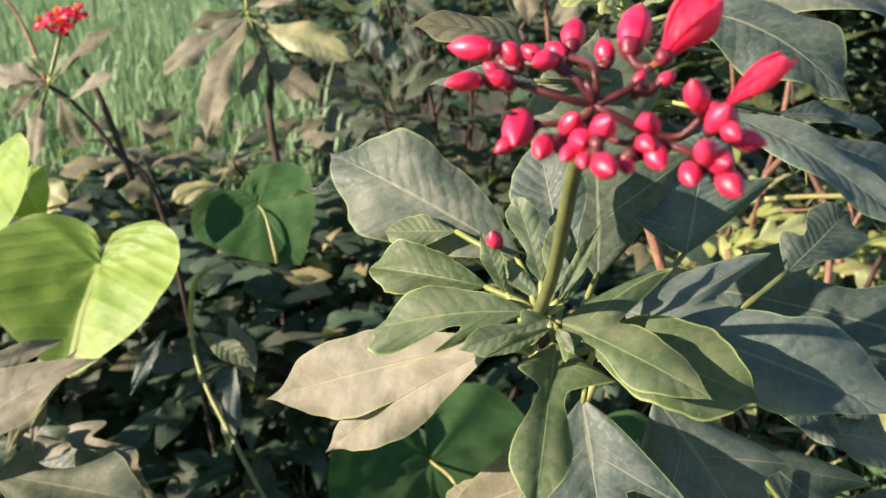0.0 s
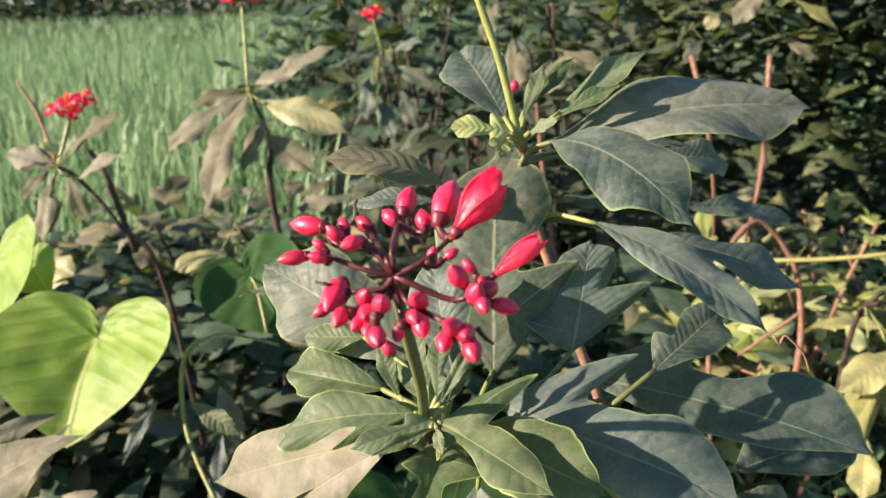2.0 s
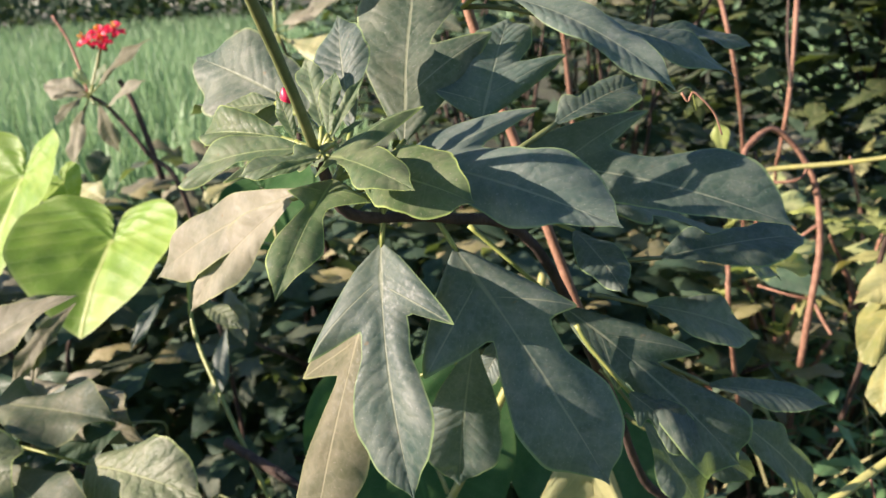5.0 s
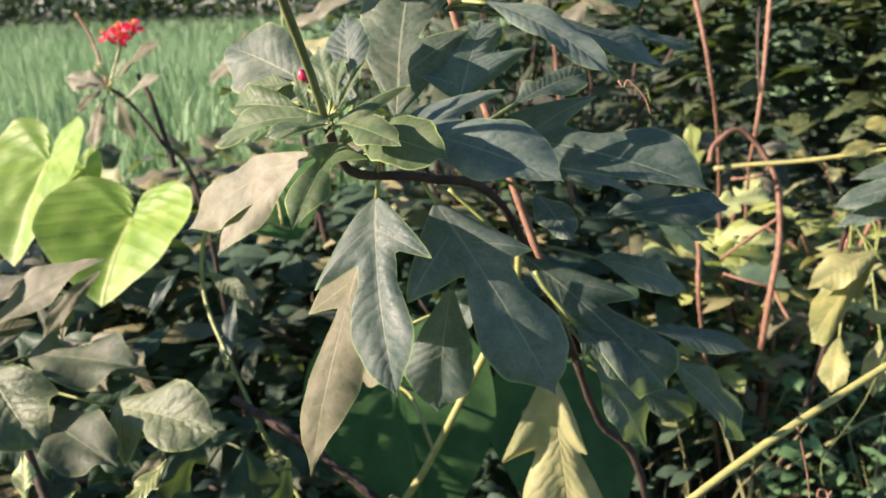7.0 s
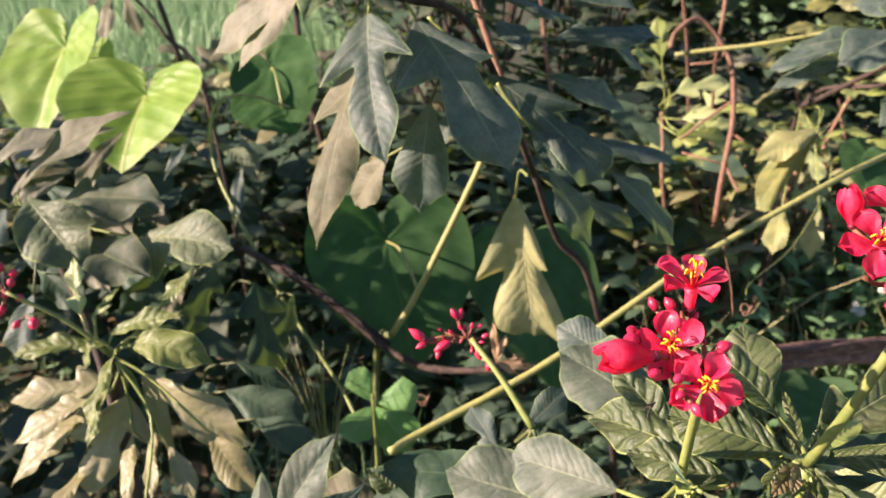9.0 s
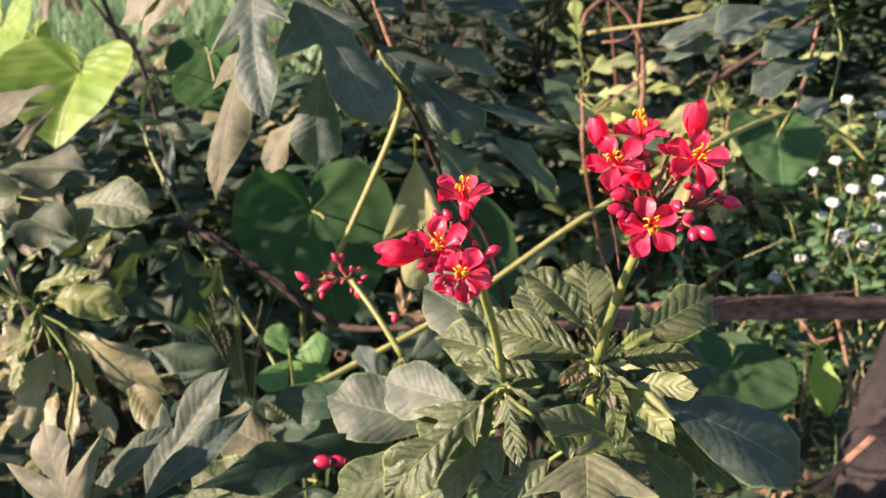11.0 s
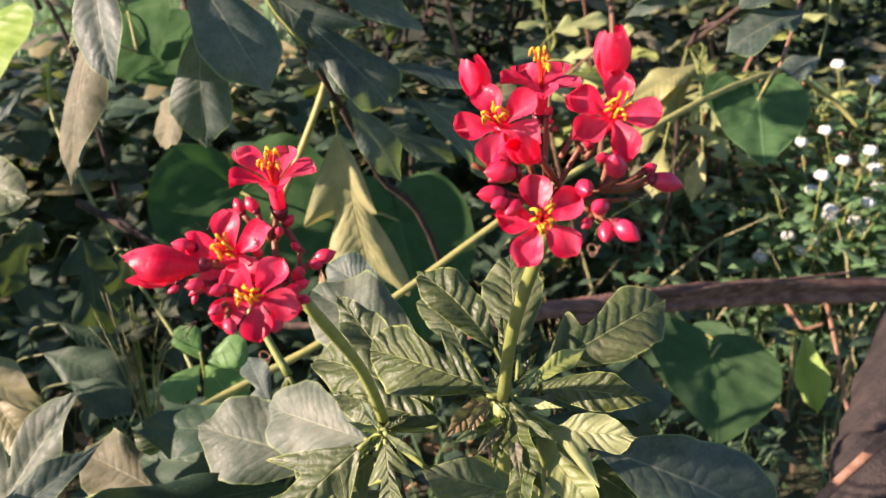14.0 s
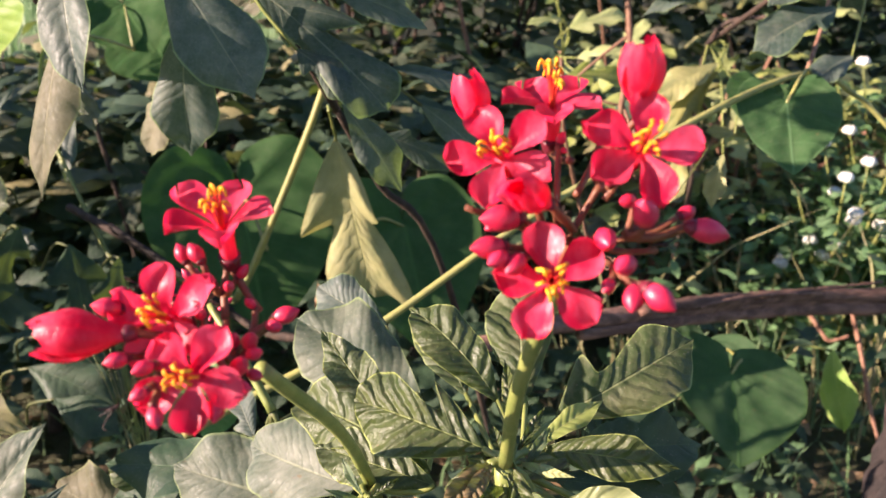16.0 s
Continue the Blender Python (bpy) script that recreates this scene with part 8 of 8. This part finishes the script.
leaf(withered, (0.146, 0.4, 0.565), (0.171, 0.402, 0.55), face=(0, -0.9, 0.3), width=0.48, bend=40, fold=20, wave=2, mat=DRY)
bud(withered, (0.142, 0.396, 0.569), (-0.3, -0.5, -0.6), 0.012, 0.36)
petal = thing('fallen_petal', (0.127, 0.105, 0.598), 'fallen crimson bud lying on a leaf', 'petal')
bud(petal, (0.144, 0.091, 0.608), (-0.98, 0, 0.1), 0.017, 0.24)
bud(petal, (0.135, 0.088, 0.61), (-0.98, 0, 0.0), 0.02, 0.26)

def white_weed(at, seed):
    rnd = random.Random(seed)
    at = Vector(at)
    ob = thing("daisy_weed", (at.x, at.y, 0), "green weed with small white flower heads", "weed", "white-flowered weeds")
    for k in range(7):
        end = at + Vector((rnd.uniform(-.13, .13), rnd.uniform(-.1, .1), rnd.uniform(-.14, .05))) if k else at.copy()
        stem("stem", ob, ((at.x, at.y, 0), (at.x * .6 + end.x * .4, at.y * .6 + end.y * .4, end.z * .6), end), 0.0025, 0.0015, STALK, sides=5, per=4)
        whorl(ob, end - Vector((0, 0, .065)), 7, 0.05, rnd, "oval", WEED)
        whorl(ob, end - Vector((0, 0, .14)), 6, 0.06, rnd, "oval", WEED)
        if k < 5:
            pieces = []
            for j in range(15):
                a, up = j * 2.4, 0.15 + 0.09 * j
                c = Vector((math.cos(a), math.sin(a), up)) * 0.013
                pieces.append((*lathe(((-.004, .001), (0, .005), (.005, .008), (.012, .006), (.015, .001)), c, sides=6), 0))
            pieces.append((*lathe(((0, .005), (.006, .006), (.009, .002)), (0, 0, 1), sides=6), 1))
            part_of("flower", joined("flower", pieces, [WHITE, STAMEN]), end, ob, "small white flower head")


for k, (x, y, z) in enumerate(((1.01, 1.25, 0.42), (0.96, 1.22, 0.4), (0.98, 1.3, 0.34), (0.97, 1.18, 0.33), (1.05, 1.2, 0.29), (1.11, 1.28, 0.27), (1.1, 1.35, 0.28), (1.16, 1.5, 0.52))):
    white_weed((x, y, z), 60 + k)

# ---- shrubs behind ----
far = thing('flowering_shrub', (-0.55, 1.15, 0), 'dull green shrub with one red flower, behind the vine', 'shrub', 'flowering shrubs')
stem('trunk', far, ((-0.4, 1.15, 0), (-0.405, 1.069, 0.694), (-0.474, 1.087, 0.818), (-0.528, 1.098, 0.887), (-0.56, 1.104, 0.906)), 0.0045, 0.003, BARK)
stem('branch', far, ((-0.453, 1.084, 0.773), (-0.485, 1.099, 0.886), (-0.51, 1.112, 0.927)), 0.005, 0.004, BARK)
stem('flower_stalk', far, ((-0.56, 1.104, 0.906), (-0.546, 1.12, 0.953), (-0.539, 1.129, 0.981)), 0.003, 0.0026, STALK)
flower(far, (-0.557, 1.121, 0.989), (-0.45, -0.5, 0.8), 0.034, 0.0, 0.2, 5, (-0.539, 1.128, 0.978), 20)
flower(far, (-0.536, 1.125, 0.999), (-0.05, -0.5, 0.8), 0.034, 1.0, 0.2, 5, (-0.539, 1.128, 0.978), 21)
flower(far, (-0.513, 1.127, 1.002), (0.42, -0.5, 0.8), 0.034, 2.0, 0.2, 5, (-0.539, 1.128, 0.978), 22)
flower(far, (-0.53, 1.12, 0.985), (0.08, -0.5, 0.8), 0.034, 3.0, 0.2, 5, (-0.539, 1.128, 0.978), 23)
stem('branch', far, ((-0.56, 1.104, 0.906), (-0.596, 1.139, 0.985), (-0.626, 1.154, 1.03)), 0.0025, 0.0018, PEDICEL)
leaf(far, (-0.553, 1.08, 0.897), (-0.557, 1.018, 0.807), face=(-0.2, -0.6, 0.7), width=0.7, mat=PALE, node=(-0.56, 1.104, 0.906))
leaf(far, (-0.539, 1.099, 0.922), (-0.445, 1.114, 0.99), face=(-0.2, -0.6, 0.7), width=0.6, mat=PALE, node=(-0.56, 1.104, 0.906))
leaf(far, (-0.518, 1.079, 0.892), (-0.441, 1.063, 0.932), face=(-0.2, -0.6, 0.7), width=0.7, mat=PALE, node=(-0.56, 1.104, 0.906))
leaf(far, (-0.565, 1.096, 0.915), (-0.593, 1.051, 0.909), face=(-0.2, -0.6, 0.7), width=0.8, mat=PALE, node=(-0.56, 1.104, 0.906))
leaf(far, (-0.552, 1.099, 0.922), (-0.576, 1.097, 0.949), face=(-0.2, -0.6, 0.7), width=1.1, mat=FRESH, node=(-0.56, 1.104, 0.906))
leaf(far, (-0.542, 1.089, 0.924), (-0.512, 1.09, 0.956), face=(-0.2, -0.6, 0.7), width=1, mat=YOUNG, node=(-0.56, 1.104, 0.906))
leaf(far, (-0.565, 1.093, 0.907), (-0.573, 1.019, 0.875), face=(-0.2, -0.6, 0.7), width=0.9, mat=PALE, node=(-0.56, 1.104, 0.906))
leaf(far, (-0.598, 1.087, 0.765), (-0.528, 1.034, 0.756), face=(-0.2, -0.6, 0.7), width=1.2, mat=YELLOW, node=(-0.56, 1.104, 0.906))
leaf(far, (-0.607, 1.081, 0.748), (-0.537, 1.029, 0.745), face=(-0.2, -0.6, 0.7), width=1, mat=YELLOW, node=(-0.56, 1.104, 0.906))
leaf(far, (-0.553, 1.103, 0.904), (-0.657, 1.139, 0.924), face=(-0.2, -0.6, 0.7), width=0.9, mat=PALE, node=(-0.56, 1.104, 0.906))
leaf(far, (-0.545, 1.101, 0.896), (-0.527, 1.105, 0.813), face=(-0.2, -0.6, 0.7), width=0.9, mat=PALE, node=(-0.56, 1.104, 0.906))
mid = thing('dusty_shrub', (-0.22, 1.45, 0), 'dusty shrub with drooping pale lobed leaves', 'shrub', 'shrubs behind')
stem('trunk', mid, ((-0.22, 1.45, 0), (-0.299, 1.349, 0.732), (-0.303, 1.376, 0.877), (-0.34, 1.398, 0.979)), 0.008, 0.004, BARK)
stem('flower_stalk', mid, ((-0.34, 1.398, 0.979), (-0.344, 1.428, 1.068), (-0.348, 1.447, 1.127)), 0.003, 0.0026, STALK)
flower(mid, (-0.369, 1.451, 1.139), (-0.33, -0.5, 0.8), 0.036, 0.0, 0.2, 5, (-0.348, 1.447, 1.125), 30)
flower(mid, (-0.343, 1.455, 1.149), (0.08, -0.5, 0.8), 0.036, 1.0, 0.2, 5, (-0.348, 1.447, 1.125), 31)
flower(mid, (-0.322, 1.453, 1.141), (0.42, -0.5, 0.8), 0.036, 2.0, 0.2, 5, (-0.348, 1.447, 1.125), 32)
leaf(mid, (-0.34, 1.375, 0.972), (-0.465, 1.29, 0.888), face=(-0.2, -0.6, 0.7), width=0.9, left=0.6, right=0.4, mat=PALE, node=(-0.34, 1.398, 0.979))
leaf(mid, (-0.329, 1.355, 0.975), (-0.387, 1.229, 0.792), face=(-0.2, -0.6, 0.7), width=0.7, left=0.3, mat=PALE, node=(-0.34, 1.398, 0.979))
leaf(mid, (-0.319, 1.399, 0.978), (-0.169, 1.408, 1.055), face=(-0.2, -0.6, 0.7), width=0.6, mat=PALE, node=(-0.34, 1.398, 0.979))
leaf(mid, (-0.314, 1.372, 0.962), (-0.145, 1.317, 0.907), face=(-0.2, -0.6, 0.7), width=0.8, mat=YELLOW, node=(-0.34, 1.398, 0.979))
leaf(mid, (-0.33, 1.402, 0.989), (-0.242, 1.39, 1.009), face=(-0.2, -0.6, 0.7), width=1, mat=PALE, node=(-0.34, 1.398, 0.979))
leaf(mid, (-0.351, 1.398, 0.979), (-0.437, 1.366, 0.955), face=(-0.2, -0.6, 0.7), width=1, mat=PALE, node=(-0.34, 1.398, 0.979))
leaf(mid, (-0.305, 1.353, 0.903), (-0.206, 1.293, 0.842), face=(-0.2, -0.6, 0.7), width=0.9, mat=PALE, node=(-0.34, 1.398, 0.979))
leaf(mid, (-0.358, 1.189, 0.734), (-0.431, 1.16, 0.716), face=(-0.2, -0.6, 0.7), width=1.2, mat=YELLOW, node=(-0.34, 1.398, 0.979))
leaf(mid, (-0.305, 1.363, 0.932), (-0.335, 1.291, 0.845), face=(-0.2, -0.6, 0.7), width=0.8, mat=PALE, node=(-0.34, 1.398, 0.979))

rear = thing('flowering_shrub', (-0.06, 1.72, 0), 'dull green shrub with one small red flower head at the back', 'shrub', 'flowering shrubs')
stem('trunk', rear, ((-0.06, 1.72, 0), (-0.08, 1.71, 0.6), (-0.120, 1.690, 1.021)), 0.007, 0.003, BARK)
stem('flower_stalk', rear, ((-0.120, 1.690, 1.021), (-0.136, 1.690, 1.087)), 0.0028, 0.0022, STALK)
flower(rear, (-0.148, 1.690, 1.099), (-0.36, -0.6, 0.7), 0.03, 0.0, 0.25, 5, (-0.136, 1.690, 1.087), 40)
flower(rear, (-0.128, 1.690, 1.105), (0.24, -0.6, 0.7), 0.03, 1.0, 0.25, 5, (-0.136, 1.690, 1.087), 41)
flower(rear, (-0.136, 1.690, 1.091), (0.00, -0.6, 0.7), 0.03, 2.0, 0.25, 5, (-0.136, 1.690, 1.087), 42)
leaf(rear, (-0.094, 1.680, 0.985), (-0.006, 1.620, 0.948), face=(-0.2, -0.65, 0.7), width=0.85, mat=DULL, node=(-0.120, 1.690, 1.021))
leaf(rear, (-0.144, 1.680, 0.974), (-0.154, 1.620, 0.879), face=(-0.2, -0.65, 0.7), width=0.85, mat=MATURE, node=(-0.120, 1.690, 1.021))
leaf(rear, (-0.153, 1.680, 1.022), (-0.194, 1.620, 1.011), face=(-0.2, -0.65, 0.7), width=0.85, mat=DULL, node=(-0.120, 1.690, 1.021))
leaf(rear, (-0.092, 1.680, 1.021), (-0.027, 1.620, 1.042), face=(-0.2, -0.65, 0.7), width=0.85, mat=MATURE, node=(-0.120, 1.690, 1.021))
leaf(rear, (-0.083, 1.680, 0.936), (-0.045, 1.620, 0.859), face=(-0.2, -0.65, 0.7), width=0.85, mat=DULL, node=(-0.120, 1.690, 1.021))
leaf(rear, (-0.170, 1.680, 0.950), (-0.243, 1.620, 0.994), face=(-0.2, -0.65, 0.7), width=0.85, mat=PALE, node=(-0.120, 1.690, 1.021))
leaf(rear, (-0.134, 1.680, 0.925), (-0.095, 1.620, 0.835), face=(-0.2, -0.65, 0.7), width=0.85, mat=MATURE, node=(-0.120, 1.690, 1.021))
leaf(rear, (-0.197, 1.680, 0.914), (-0.274, 1.620, 0.906), face=(-0.2, -0.65, 0.7), width=0.85, mat=YELLOW, node=(-0.120, 1.690, 1.021))
leaf(rear, (-0.188, 1.680, 0.863), (-0.253, 1.620, 0.863), face=(-0.2, -0.65, 0.7), width=0.85, mat=PALE, node=(-0.120, 1.690, 1.021))
wild = "dull green shrub with dusty lobed leaves"
for k, (x, y, top, shoots, size, spread) in enumerate((
        (-0.95, 1.55, 0.60, 6, 0.13, 0.25), (-0.45, 1.75, 0.66, 7, 0.13, 0.30), (0.0, 1.74, 1.08, 9, 0.13, 0.24), (0.34, 1.85, 1.12, 9, 0.13, 0.28),
        (-0.75, 1.25, 0.62, 6, 0.12, 0.22), (-0.25, 1.25, 0.60, 7, 0.12, 0.25), (0.12, 1.15, 0.55, 6, 0.11, 0.2), (0.45, 1.45, 0.62, 5, 0.12, 0.25),
        # The four at x below -1 are unseen, added to block low sun.
        (-0.55, 0.95, 0.36, 5, 0.11, 0.2), (-0.15, 1.0, 0.32, 5, 0.11, 0.22), (-1.25, 0.75, 0.84, 11, 0.14, 0.3), (-1.1, 0.3, 0.5, 9, 0.14, 0.28), (-1.35, 1.2, 0.72, 10, 0.14, 0.3), (-1.15, -0.15, 0.62, 8, 0.14, 0.28), (0.25, 0.85, 0.34, 5, 0.10, 0.2),
        (0.75, 1.9, 0.62, 6, 0.13, 0.3), (1.45, 1.7, 0.55, 6, 0.12, 0.3), (-0.62, 0.55, 0.30, 6, 0.12, 0.16))):
    # Low shrubs of the hollow get leaves with shade in the colour.
    wild_shrub("wild_shrub", (x, y, 0), (x, y, top), wild, 300 + k, shoots, 10, size, spread, mat=(SHADED if k in (5, 6, 8, 9, 14) else DULL), second=(SHADED if k in (2, 3, 6) else DULL if k in (5, 8, 9, 14) else PALE))
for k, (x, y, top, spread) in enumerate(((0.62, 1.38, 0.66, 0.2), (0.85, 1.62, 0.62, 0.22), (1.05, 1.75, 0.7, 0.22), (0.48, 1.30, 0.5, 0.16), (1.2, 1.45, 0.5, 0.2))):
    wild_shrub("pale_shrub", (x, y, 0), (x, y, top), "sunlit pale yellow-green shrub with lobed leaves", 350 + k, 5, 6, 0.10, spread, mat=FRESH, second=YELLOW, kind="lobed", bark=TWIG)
# These shrubs look shaded through their leaf colour.
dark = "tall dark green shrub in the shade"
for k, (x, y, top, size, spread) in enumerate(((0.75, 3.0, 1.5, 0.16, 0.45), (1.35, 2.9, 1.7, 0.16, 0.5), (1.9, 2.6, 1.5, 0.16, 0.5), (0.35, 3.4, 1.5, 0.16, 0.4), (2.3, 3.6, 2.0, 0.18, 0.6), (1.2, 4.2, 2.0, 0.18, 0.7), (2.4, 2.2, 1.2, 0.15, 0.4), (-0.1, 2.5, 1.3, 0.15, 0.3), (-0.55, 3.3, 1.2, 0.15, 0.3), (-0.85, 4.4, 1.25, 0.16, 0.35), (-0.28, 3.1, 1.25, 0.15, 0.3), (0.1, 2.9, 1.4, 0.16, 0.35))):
    wild_shrub("dark_shrub", (x, y, 0), (x, y, top), dark, 400 + k, 9, 9, size, spread, mat=SHADED, second=SHADED, kind="oval")


def far_trees():
    rng = np.random.RandomState(5)
    v, f, uv = blade(1.0, 1.2, 0, 0, 30, 10, 1, 5, rows=2, cols=1)
    V, F, UV, o = [], [], [], 0
    for i in range(22000):
        x = rng.uniform(-45, 45)
        h = 3.4 + 1.8 * noise.noise((x * 0.16, 3.0, 0)) + 0.8 * noise.noise((x * 0.6, 9.0, 0))
        z, y = rng.uniform(0, 1) * h, 30 + rng.uniform(-2.5, 2.5)
        d = Vector(rng.normal(size=3)).normalized()
        V.append(v @ frame_of((0, 0, 0), d, (0.3, -0.8, 0.6)) * rng.uniform(0.25, 0.55) + (x, y, z))
        F += [tuple(q + o for q in g) for g in f]
        UV += uv
        o += len(v)
    return tagged(new("far_hedge", mesh_from("far_hedge", np.concatenate(V), F, [SHADED], uvs=UV)), "dark line of trees beyond the field", "trees", kind="stuff")


far_trees()
